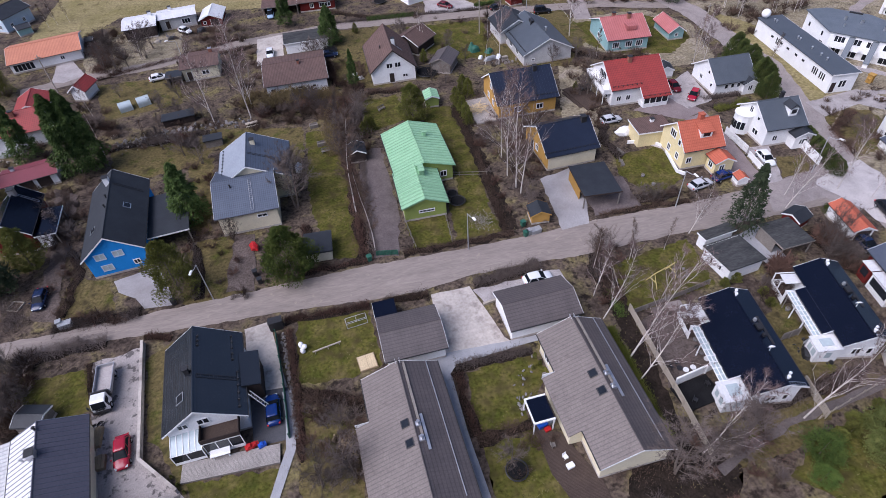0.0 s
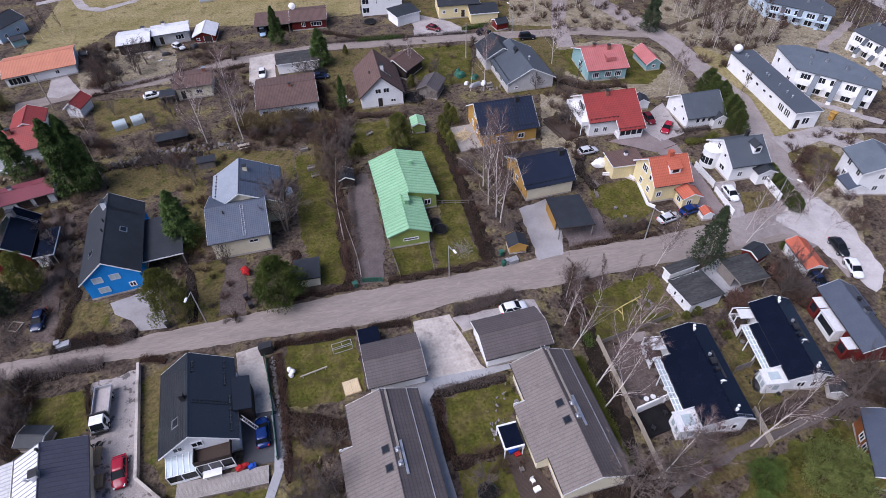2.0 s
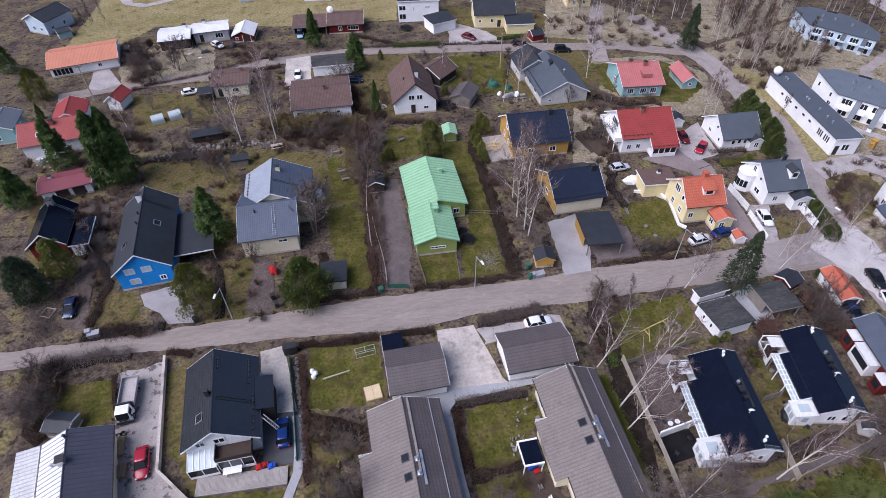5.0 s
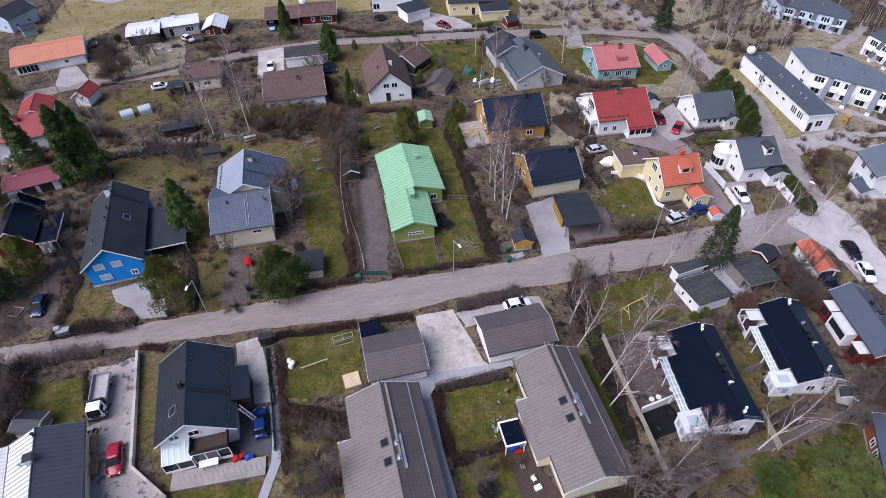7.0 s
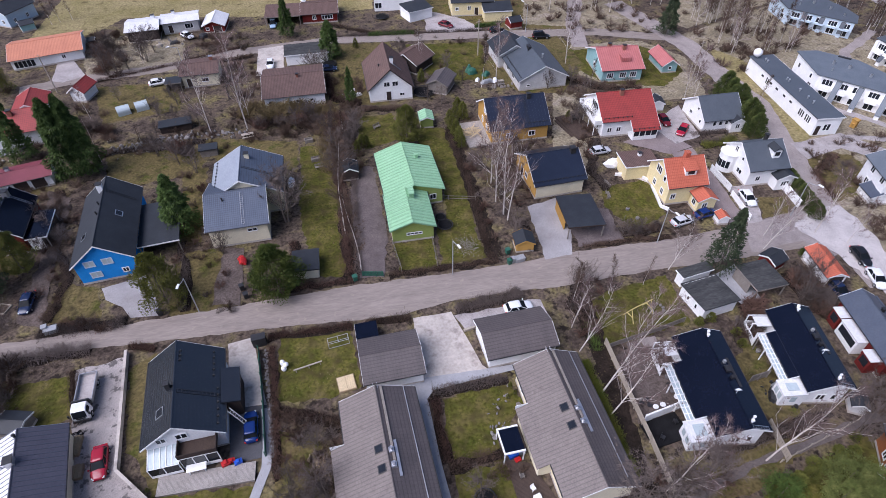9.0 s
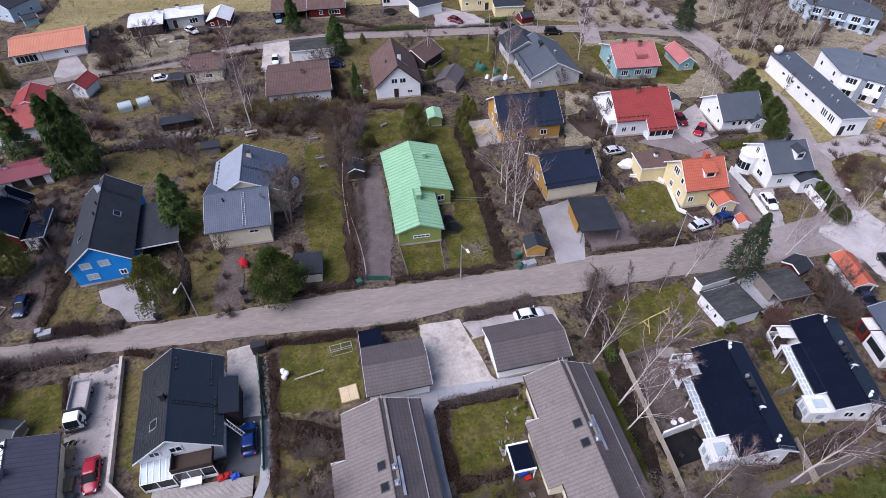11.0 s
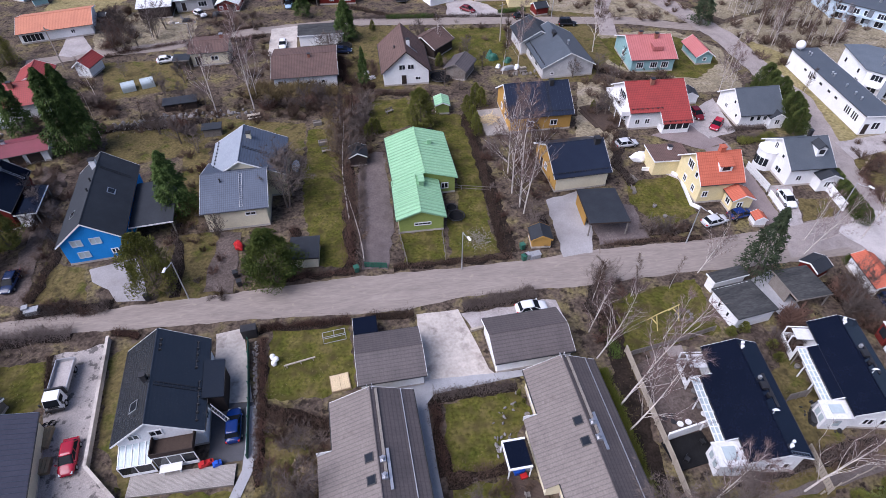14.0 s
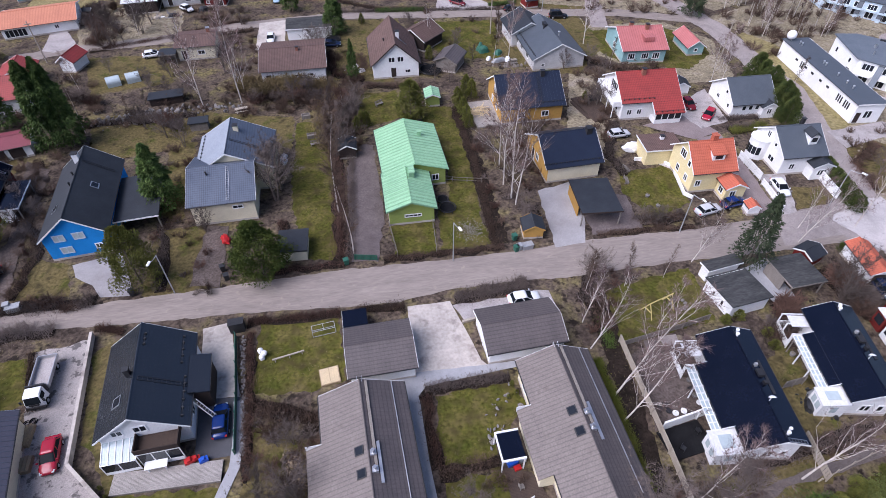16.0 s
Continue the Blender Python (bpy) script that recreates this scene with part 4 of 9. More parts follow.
slab(bm, (0.0, -5.58, 3.725), (0.0, -7.7, 2.44), (5.75, -7.7, 2.44), (5.75, -5.58, 3.725), 0.14)
ro = part("roof", bm, "roof_red", e)
for u in (-0.05, 5.76):
    bm = bmesh.new()
    slab(bm, (u, -5.58, 3.75), (u, -7.73, 2.47), (u + 0.05, -7.73, 2.47), (u + 0.05, -5.58, 3.75), 0.24)
    part("barge_board", bm, "white", ro)
ver = part("veranda", boxes((0.4, -7.3, 0.02, 5.4, -5.17, 0.9), (0.4, -7.3, 2.1, 5.4, -7.2, 2.4)), "white_board", e)
for k in range(5):
    u = 0.4 + 4.88 * k / 4
    part("post", boxes((u, -7.32, 0.9, u + 0.12, -7.2, 2.1)), "white", ver)
    if k < 4:
        part("pane", boxes((u + 0.16, -7.27, 0.95, u + 1.18, -7.24, 2.05)), "glass", ver)
rail(e, -7.4, 0.3, 5.5)
bal = part("balcony", boxes((-6.9, -4.6, 2.6, -5.3, 4.6, 2.75)), "white", e)
part("balcony_rail", boxes((-6.9, -4.6, 2.752, -6.82, 4.6, 3.55), (-6.82, -4.6, 2.752, -5.4, -4.52, 3.55), (-6.82, 4.52, 2.752, -5.4, 4.6, 3.55)), "white", bal)
for v in (-4.5, -1.5, 1.4, 4.38):
    part("post", boxes((-6.86, v, 0.02, -6.74, v + 0.12, 2.6)), "white", bal)
tagged(part("terrace_deck", boxes((-2.6, -4.6, 0, 2.2, 4.4, 0.3), (-3.3, -3.0, 0, -2.602, 3.6, 0.16)), "deck_brown"), "brown timber terrace with a step beside the white house", "terrace").matrix_world = pose(46.6, 39.2, 0, 0, 0, 12)
sf = base("garden_sofa", 47.4, 41.6, 10, 0.3, "dark wicker garden sofa on the terrace", "sofa")
part("seat", boxes((-1.0, -0.4, 0.05, 1.0, 0.4, 0.42)), "dark_metal", sf)
part("backrest", boxes((-1.0, 0.402, 0.05, 1.0, 0.55, 0.85)), "dark_metal", sf)
part("armrest", boxes((-1.15, -0.4, 0.05, -1.002, 0.55, 0.62)), "dark_metal", sf)
part("armrest", boxes((1.002, -0.4, 0.05, 1.15, 0.55, 0.62)), "dark_metal", sf)
e = house(63.6, 61.2, -4, 10.1, 6.2, 6.4, 5.6, 3.0, 3.0, "roof_pink", "teal_board", "pale teal boarded house with a faded red metal roof")
for p in (-2.8, 0.2, 2.6):
    window(e, 'r', p, 0.9, 1.6, 1.4, 2)
window(e, 'f', 0, 1.0, 1.2, 1.3)
chimney(e, 1.5, -0.8, 0.7, 0.7, 1.0, "brick"), chimney(e, -1.5, 0.6, 0.7, 0.7, 0.8, "brick")
d = part("dormer", boxes((0.0, -4.4, 4.0, 2.2, -2.2, 4.9)), "roof_pink", e)
e = house(76.0, 60.5, 88, 8.2, 2.2, 2.2, 3.4, 1.9, 1.9, "roof_pink", "teal_board", "small teal outbuilding with a faded red roof", name="shed", category="shed")
window(e, 'f', 0, 0.8, 0.8, 0.8, 0)
e = house(74.4, 36.0, -1, 8.7, 4.8, 4.6, 5.9, 2.7, 2.7, "roof_grey_dark", "white_board", "white boarded house with a dark grey roof")
for p in (-1.6, -0.3, 1.0):
    window(e, 'r', p, 1.2, 0.9, 1.1, 0)
window(e, 'f', 1.2, 1.2, 1.0, 1.0), window(e, 'f', -1.0, 3.2, 0.8, 0.8, 0), window(e, 'f', -2.6, 1.2, 0.8, 0.9, 0)
w = house(77.2, 31.6, 88, 2.4, 1.6, 1.6, 3.2, 2.3, 2.3, "roof_felt", "white_board", "small white entrance porch", name="porch", category="porch", over=0.25, plinth=False)
window(w, 'f', 0.0, 0.8, 1.0, 1.2)
e = house(72.5, 18.3, -2, 7.8, 4.6, 4.8, 6.6, 3.6, 3.6, "roof_grey_dark", "white_board", "white boarded house with a dark roof, dormer and bay")
window(e, 'f', 1.0, 3.9, 1.0, 1.3), window(e, 'f', -1.6, 1.0, 1.6, 1.1), window(e, 'f', -1.4, 3.6, 0.8, 0.8, 0), window(e, 'r', -1.5, 1.0, 1.0, 1.2)
chimney(e, 0.8, 0.3, 0.5, 0.5, 1.2, "dark_metal")
bm = bmesh.new()
slab(bm, (0.6, -0.9, 6.2), (0.6, -3.2, 6.2), (1.5, -3.2, 7.0), (1.5, -0.9, 7.0), 0.1)
slab(bm, (1.5, -0.9, 7.0), (1.5, -3.2, 7.0), (2.4, -3.2, 6.2), (2.4, -0.9, 6.2), 0.1)
d = part("dormer", bm, "roof_felt", e)
part("wall", boxes((0.8, -3.0, 4.6, 2.2, -1.2, 6.15)), "white", d)
part("pane", boxes((1.05, -3.05, 5.2, 1.95, -3.01, 6.0)), "glass", d)
bm = bmesh.new()
tube(bm, (-4.0, 1.6, 0.02), (-4.0, 1.6, 3.6), 1.7, 1.7, 10, True)
bay = part("bay", bm, "white", e)
for k in range(6):
    ang = radians(108 + k * 24 + 12)
    m = boxes((-0.3, -0.02, 1.0, 0.3, 0.03, 2.4))
    bmesh.ops.transform(m, matrix=Matrix.Translation((-4.0 + 1.68 * math.cos(ang), 1.6 + 1.68 * math.sin(ang), 0)) @ Matrix.Rotation(ang + math.pi / 2, 4, 'Z'), verts=m.verts)
    part("pane", m, "glass", bay)
bm = bmesh.new()
tube(bm, (-4.0, 1.6, 3.602), (-4.0, 1.6, 3.75), 1.85, 1.85, 10, True)
part("cap", bm, "white", bay)
w = house(75.0, 13.2, 88, 3.0, 1.9, 1.9, 3.4, 2.6, 2.6, "roof_felt", "white_board", "white veranda porch with a dark roof", name="porch", category="porch", over=0.3, plinth=False)
window(w, 'f', 0.0, 0.8, 1.6, 1.2, 2)

e = house(55.7, 15.6, -1, 7.4, 4.5, 4.0, 7.3, 3.9, 3.9, "roof_orange", "yellow_board", "pale yellow boarded house with an orange tiled roof")
window(e, 'f', 1.2, 1.0, 1.0, 1.3), window(e, 'f', -1.6, 1.0, 1.0, 1.3), window(e, 'f', 0.8, 3.9, 1.8, 1.5, 2), window(e, 'f', -1.5, 3.6, 0.9, 1.1, 0), window(e, 'r', -2.2, 1.2, 1.0, 1.2)
chimney(e, 0.6, 0.2, 0.8, 0.8, 0.9, "roof_orange", "roof_orange")
bm = bmesh.new()
slab(bm, (-0.6, -0.6, 6.95), (-0.6, -2.7, 6.3), (1.8, -2.7, 6.3), (1.8, -0.6, 6.95), 0.12)
d = part("dormer", bm, "roof_orange", e)
part("wall", boxes((-0.4, -2.5, 4.9, 1.6, -1.0, 6.2)), "white", d)
part("pane", boxes((0.0, -2.55, 5.4, 1.2, -2.51, 6.05)), "glass", d)
w = house(58.2, 10.4, 89, 3.2, 1.9, 1.9, 3.5, 2.6, 2.6, "roof_orange", "yellow_board", "yellow entrance porch with an orange roof", name="porch", category="porch", over=0.3)
window(w, 'f', 0.4, 0.9, 1.0, 1.2), window(w, 'l', 0.0, 0.9, 1.2, 1.2)
w = flat_building(51.6, 22.3, -3, 6.5, 5.0, 3.0, "roof_brown", "yellow_board", "yellow rear wing with a flat brown roof", name="house_wing", category="house wing", edge="white")
chimney(w, 0.5, 0.8, 0.6, 0.6, 0.6, "white")

# ---- east: long white building and terraces
e = flat_building(94.9, 39.7, 85, 27.6, 5.8, 4.0, "roof_grey_dark", "white", "long white flat roofed building with narrow windows and a white dome", name="long_building", category="building", edge="white")
for p in (-11.5, -10.9, -10.3, -9.2, -8.6, -8.0):
    window(e, 'l', p, 1.7, 0.3, 1.3, 0, "dark_metal")
for p in (-4.5, -2.0, 1.0, 3.5, 7.0):
    window(e, 'l', p, 2.3, 0.8, 0.4, 0, "dark_metal")
for p in (4.6, 5.2):
    window(e, 'l', p, 1.7, 0.3, 1.3, 0, "dark_metal")
window(e, 'f', 0.0, 1.0, 1.6, 1.6), door(e, 'f', 1.8)
for u in (11.0, 10.2, 2.0, 1.2, -3.0, -6.0, -8.0):
    vent(e, u, 0.5, 0.15, 0.5, "metal")
bm = bmesh.new()
bmesh.ops.create_uvsphere(bm, u_segments=18, v_segments=10, radius=0.95, matrix=Matrix.Translation((12.9, 1.7, 5.1)))
tube(bm, (12.6, 1.6, 3.9), (12.6, 1.6, 5.0), 0.06, 0.06, 6)
part("aerial_dome", bm, "white", e, smooth=True)

FAN = [(0, 0), (15.6, 0), (14.9, 3.8), (10.9, 6.8), (5.0, 9.1), (-2.8, 9.1), (-6.4, 6.9)]


def wall_window(t, a, b, f, z, w, h, mid=0):
    """A framed window on the wall that runs from a to b, f of the way along, its sill at z."""
    d = Vector((b[0] - a[0], b[1] - a[1], 0)).normalized()
    n = Vector((d.y, -d.x, 0))
    m = Matrix.Translation((a[0] + (b[0] - a[0]) * f, a[1] + (b[1] - a[1]) * f, z)) @ Matrix(((d.x, -n.x, 0), (d.y, -n.y, 0), (0, 0, 1))).to_4x4()
    bm = boxes((-w / 2 - 0.08, -0.06, -0.08, w / 2 + 0.08, 0.04, 0.0), (-w / 2 - 0.08, -0.06, h, w / 2 + 0.08, 0.04, h + 0.08), (-w / 2 - 0.08, -0.06, 0, -w / 2, 0.04, h), (w / 2, -0.06, 0, w / 2 + 0.08, 0.04, h))
    bm.transform(m)
    fr = part("window", bm, "white", t)
    bm = boxes((-w / 2, -0.025, 0, w / 2, 0.03, h))
    bm.transform(m)
    part("pane", bm, "glass", fr)
    for k in range(1, mid + 1):
        x = -w / 2 + w * k / (mid + 1)
        bm = boxes((x - 0.04, -0.055, 0, x + 0.04, -0.026, h))
        bm.transform(m)
        part("mullion", bm, "white", fr)


ROW = [(0, 0), (15.6, 0), (15.6, 6.6), (0, 6.6)]


def terrace(x, y, yaw, plan, he, hr, wall, label, roof, reach=3.1):
    """A row of two-storey houses under one low roof that falls towards the front."""
    t = base("terrace", x, y, yaw, 0, label, "terraced houses")
    deep = max(p[1] for p in plan)
    top = lambda p: he + (hr - he) * max(p[1], 0) / deep
    bm = bmesh.new()
    lo, hi = [bm.verts.new((*p, 0.02)) for p in plan], [bm.verts.new((*p, top(p))) for p in plan]
    for k in range(len(plan)):
        j = (k + 1) % len(plan)
        bm.faces.new((lo[k], lo[j], hi[j], hi[k]))
    bm.faces.new(hi)
    part("wall", bm, wall, t)
    c = sum((Vector(p) for p in plan), Vector((0, 0))) / len(plan)
    out = [Vector(p) + (Vector(p) - c).normalized() * 0.55 for p in plan]
    bm = bmesh.new()
    lo, hi = [bm.verts.new((p.x, p.y, he + (hr - he) * p.y / deep + 0.01)) for p in out], [bm.verts.new((p.x, p.y, he + (hr - he) * p.y / deep + 0.24)) for p in out]
    for k in range(len(out)):
        j = (k + 1) % len(out)
        bm.faces.new((lo[k], lo[j], hi[j], hi[k]))
    bm.faces.new(hi), bm.faces.new(lo[::-1])
    rf = part("roof", bm, roof, t)
    for u, v, r in ((1.0, 5.6, 0.3), (4.2, 5.4, 0.34), (8.6, 4.2, 0.3), (1.5, 2.6, 0.16), (12.4, 2.2, 0.2)):
        bm = bmesh.new()
        z = top((u, v))
        tube(bm, (u, v, z), (u, v, z + 0.85), r, r, 8)
        part("roof_vent", bm, "metal", rf)
    part("roof_kerb", boxes((1.0, deep - 0.3, hr + 0.1, 3.6, deep + 0.1, hr + 0.5)), "dark_metal", rf)
    bm = boxes((-0.1, -0.45, 0.02, 0.7, 0.0, he - 0.3))
    part("corner_pier", bm, wall, t)
    for f in (0.2, 0.72):
        wall_window(t, plan[-1], plan[0], f, he - 1.9, 0.6, 0.9)
    wall_window(t, plan[-1], plan[0], 0.78, 0.7, 1.1, 1.2, 1)
    for k in range(5):
        u = 1.9 + k * 3.0
        wall_window(t, plan[0], plan[1], u / 15.6, he - 1.75, 1.9, 1.15, 2)
        wall_window(t, plan[0], plan[1], u / 15.6, 0.35, 1.7, 1.75, 1)
        bl = part("balcony", boxes((u - 1.25, -1.25, 2.02, u + 1.25, -0.002, 2.18)), wall, t)
        part("balcony_front", boxes((u - 1.25, -1.25, 2.182, u + 1.25, -1.17, he - 1.55)), wall, bl)
    for u in (4.0, 8.3, 13.2):
        bm = bmesh.new()
        A, B = [[bm.verts.new((u + o, v, z)) for v, z in ((-0.004, 0.02), (-reach, 0.02), (-reach, 1.1), (-0.004, he - 0.35))] for o in (-0.45, 0.45)]
        bm.faces.new(A), bm.faces.new(B[::-1])
        for i in range(4):
            j = (i + 1) % 4
            bm.faces.new((A[j], A[i], B[i], B[j]))
        bmesh.ops.recalc_face_normals(bm, faces=bm.faces[:])
        pw = part("porch_wall", bm, wall, t)
        bm = bmesh.new()
        slab(bm, (u - 0.55, -0.006, he - 0.22), (u - 0.55, -reach - 0.2, 1.1), (u + 0.55, -reach - 0.2, 1.1), (u + 0.55, -0.006, he - 0.22), 0.1)
        part("porch_roof", bm, roof, pw)
    return t


terrace(101.8, 41.0, -50.2, FAN, 4.7, 5.6, "white", "white two-storey terrace with a grey roof and slanted porches", "roof_grey")
terrace(119.3, 76.4, -50.2, FAN, 4.0, 4.9, "paleblue_board", "pale blue two-storey terrace with a dark roof", "roof_grey_dark", 0.8)
terrace(127.2, 54.2, -86.0, ROW, 4.6, 5.5, "white", "white terrace with a dark roof near the edge of the birches", "roof_grey_dark", 1.8)
e = house(93.0, 7.6, 75, 8.0, 4.5, 4.5, 7.0, 5.0, 5.0, "roof_grey", "white_board", "tall white house with a grey roof beside the junction")
for p in (-2.2, 1.0):
    window(e, 'l', p, 1.0, 1.2, 1.3), window(e, 'l', p, 3.4, 1.2, 1.2)
window(e, 'f', 0.8, 1.0, 1.0, 1.3), window(e, 'f', 0.8, 3.6, 1.0, 1.2)

# ---- west edge
e = house(*(-77.5, 63.5), 95, 8.0, 3.2, 3.2, 4.8, 3.4, 3.4, "roof_grey", "teal_board", "pale teal boarded house among dark spruces")
window(e, 'f', 0.6, 1.0, 1.2, 1.2), window(e, 'r', 1.0, 1.0, 1.4, 1.2)
e = house(-55.6, 26.0, 95, 10.7, 3.2, 3.0, 6.2, 3.7, 3.5, "roof_black", "red_board", "dark red house with a black metal roof")
window(e, 'f', 0.5, 3.6, 1.4, 1.0), window(e, 'f', 0.5, 1.0, 1.4, 1.0), window(e, 'r', 1.0, 1.0, 1.4, 1.2)
ladder(e, 3.0, -0.3, -2.8, "metal")
chimney(e, 3.0, 0.0, 0.9, 0.9, 0.8, "metal")
flat_building(-51.2, 25.0, 95, 7.0, 3.2, 2.6, "roof_black", "white", "low black roofed veranda with white rails", name="veranda", category="veranda", open_front=True, tilt=0.3)
e = house(-58.6, 41.1, 14, 9.2, 3.0, 3.0, 3.2, 2.4, 2.4, "roof_maroon", "white_board", "long low outbuilding with a maroon roof", name="outbuilding", category="outbuilding")
door(e, 'r', 2.0, 0.05, 2.2, 2.0), door(e, 'r', -0.8, 0.05, 2.2, 2.0)
chimney(e, -2.4, 0.6, 0.6, 0.6, 0.6, "white")
e = house(-65.4, 58.3, 10, 12.0, 5.0, 5.2, 5.8, 3.4, 3.4, "roof_red", "white_board", "white house with a red tiled roof among spruces")
chimney(e, 0.5, -1.0, 0.8, 0.8, 1.0, "brick"), roof_window(e, -2.0, -3.0)
window(e, 'b', 0.0, 1.0, 1.2, 1.2)
e = house(-64.5, 66.0, 98, 8.0, 3.4, 3.4, 4.8, 3.2, 3.2, "roof_red", "white_board", "red roofed wing of the white house")
e = house(-56.4, 72.6, 74, 5.6, 2.0, 2.0, 3.9, 2.4, 2.4, "roof_red", "white_board", "small white shed with a red roof", name="shed", category="shed")

# ---- far edge
e = house(-70.2, 96.5, 13, 16.4, 6.2, 6.2, 4.2, 2.6, 2.6, "roof_orange_pale", "white", "long white bungalow with a faded orange roof")
window(e, 'r', 3.5, 1.0, 1.0, 1.0), window(e, 'r', -5.0, 0.4, 4.5, 1.8, 4)
e = house(-48.8, 103.9, 5, 8.4, 4.5, 4.5, 3.8, 3.0, 3.0, "roof_white", "dark_board", "dark bungalow under a pale metal roof")
chimney(e, 2.5, 2.2, 0.9, 0.9, 0.9, "white")
e = house(-40.0, 106.8, 7, 9.8, 3.5, 3.5, 3.6, 3.0, 3.0, "roof_white", "grey_board", "grey bungalow wing under a pale metal roof")
window(e, 'r', 2.0, 0.9, 2.2, 1.4, 2), door(e, 'r', -2.6), chimney(e, -1.5, 1.8, 0.8, 0.8, 0.9, "white")
e = house(-31.0, 105.3, 86, 7.7, 3.0, 3.2, 3.3, 2.0, 2.0, "roof_white", "red_board", "small red shed with a pale metal roof", name="shed", category="shed")
window(e, 'f', 1.6, 0.7, 0.9, 0.8, 0), door(e, 'f', -1.0, 0.05, 2.0, 1.8)
e = house(-3.1, 107.2, -3, 10.2, 5.0, 5.0, 3.8, 2.6, 2.6, "roof_brown", "red_board", "dark red bungalow with a grey-brown roof")
window(e, 'r', -1.5, 0.9, 1.0, 1.2), window(e, 'r', 2.0, 0.9, 3.0, 1.2, 3)
flat_building(-13.0, 106.0, -3, 9.5, 7.5, 2.7, "roof_brown", "dark_board", "open carport joined to the red bungalow", tilt=0.6, open_front=True, edge="wood_grey")
bm = bmesh.new()
bmesh.ops.create_cone(bm, segments=18, radius1=0.9, radius2=0.3, depth=0.3, cap_ends=True, matrix=Matrix.Translation((0, 0, 1.2)) @ Matrix.Rotation(radians(60), 4, 'X'))
tube(bm, (0, 0, 0), (0, 0, 1.1), 0.05, 0.05, 6)
part("dish", bm, "white", e).matrix_local = pose(-4.2, 1.5, 3.3)
e = flat_building(18.0, 111.0, -4, 12.0, 8.5, 6.0, "roof_felt", "white", "white cubic two-storey house with dark windows", name="house", category="house", edge="white")
for p in (-4.6, ):
    window(e, 'r', p, 0.8, 2.0, 1.6, 1), window(e, 'r', p, 3.3, 2.0, 1.4, 1)
window(e, 'r', -1.5, 3.2, 0.4, 1.2, 0), window(e, 'r', 2.5, 3.8, 1.6, 0.5, 1)
flat_building(23.0, 101.5, 20, 7.5, 6.0, 2.8, "roof_felt", "white", "low grey roofed garage beside the white house", name="garage", category="garage", tilt=0.5)
e = house(38.6, 103.3, -5, 12.0, 5.2, 5.0, 6.2, 4.0, 3.9, "roof_felt", "yellow_board", "pale yellow house with a grey tiled roof")
window(e, 'r', -4.2, 1.6, 1.0, 0.9), window(e, 'r', -0.8, 1.6, 1.0, 1.2), chimney(e, 1.0, 1.0, 0.8, 0.8, 0.8, "dark_metal"), door(e, 'r', 1.2)
flat_building(44.5, 96.0, -5, 8.0, 5.0, 2.8, "roof_felt", "yellow_board", "low yellow wing with a grey roof", name="house_wing", category="house wing", tilt=0.9)
e = house(-86.5, 121.8, 60, 10.0, 4.0, 4.0, 5.6, 3.8, 3.8, "roof_felt", "paleblue_board", "pale blue house with a grey roof beside the field")
for p in (-2.5, 1.5):
    window(e, 'r', p, 0.9, 1.0, 1.2), window(e, 'f', p * 0.7, 0.9, 1.0, 1.2)
e = house(-31.0, 135.0, 10, 10.0, 4.0, 4.0, 6.4, 4.6, 4.6, "roof_felt", "paleblue_board", "pale blue two-storey house at the field's edge")
for p in (-2.5, 0, 2.5):
    window(e, 'r', p, 0.9, 1.0, 1.2)
e = house(-11.0, 131.0, -2, 9.0, 4.0, 4.0, 6.0, 4.4, 4.4, "roof_felt", "white", "white house far behind the carport")
for p in (-2.5, 2.5):
    window(e, 'r', p, 0.9, 1.0, 1.4)
e = house(66.5, 112.0, -4, 8.0, 4.0, 4.0, 5.6, 3.4, 3.4, "roof_maroon", "yellow_board", "yellow house with a dull red roof in the trees")
window(e, 'r', -1.5, 1.0, 1.0, 1.2), window(e, 'r', 1.5, 1.0, 1.0, 1.2)

# ---- south side of the street
e = house(-23.7, -13.5, 95, 12.2, 4.3, 4.9, 6.9, 3.8, 3.4, "roof_dark_tile", "white_board", "white boarded house with a dark tiled gable roof")
window(e, 'f', 2.0, 3.6, 1.2, 1.0), window(e, 'f', -0.2, 3.6, 1.4, 1.1), window(e, 'f', -2.6, 0.9, 1.2, 1.2)
for p in (-3.0, 0.5, 3.5):
    window(e, 'l', p, 1.0, 1.2, 1.2), window(e, 'r', p, 1.0, 1.2, 1.2)
roof_window(e, -3.0, 1.8, 1.0, 1.2)
chimney(e, -0.4, 0.7, 0.5, 0.5, 1.0, "dark_metal")
rail(e, -4.2, -5.0, -0.2), rail(e, -3.8, 1.6, 5.2), rail(e, -0.5, 3.2, 4.6)
ladder(e, -1.2, -0.4, -4.6, "dark_metal")
w = flat_building(-18.2, -12.8, 95, 5.0, 2.2, 3.35, "roof_dark_tile", "dark_board", "small dark roofed side extension of the white house", name="house_wing", category="house wing", edge=None, tilt=0.5)
porch = base("porch", -22.6, -20.1, 3, 0, "white glazed veranda with a brown balcony on top", "veranda")
porch.scale = (1, 0.78, 1)
part("balcony_floor", boxes((-0.9, -1.3, 2.75, 3.2, 1.3, 2.85)), "deck_brown", porch)
bal = part("balcony_rail", boxes((-1.0, -1.4, 2.85, 3.3, -1.3, 3.6), (-1.0, -1.3, 2.85, -0.9, 1.4, 3.6), (3.2, -1.3, 2.85, 3.3, 1.4, 3.6)), "dark_board", porch)
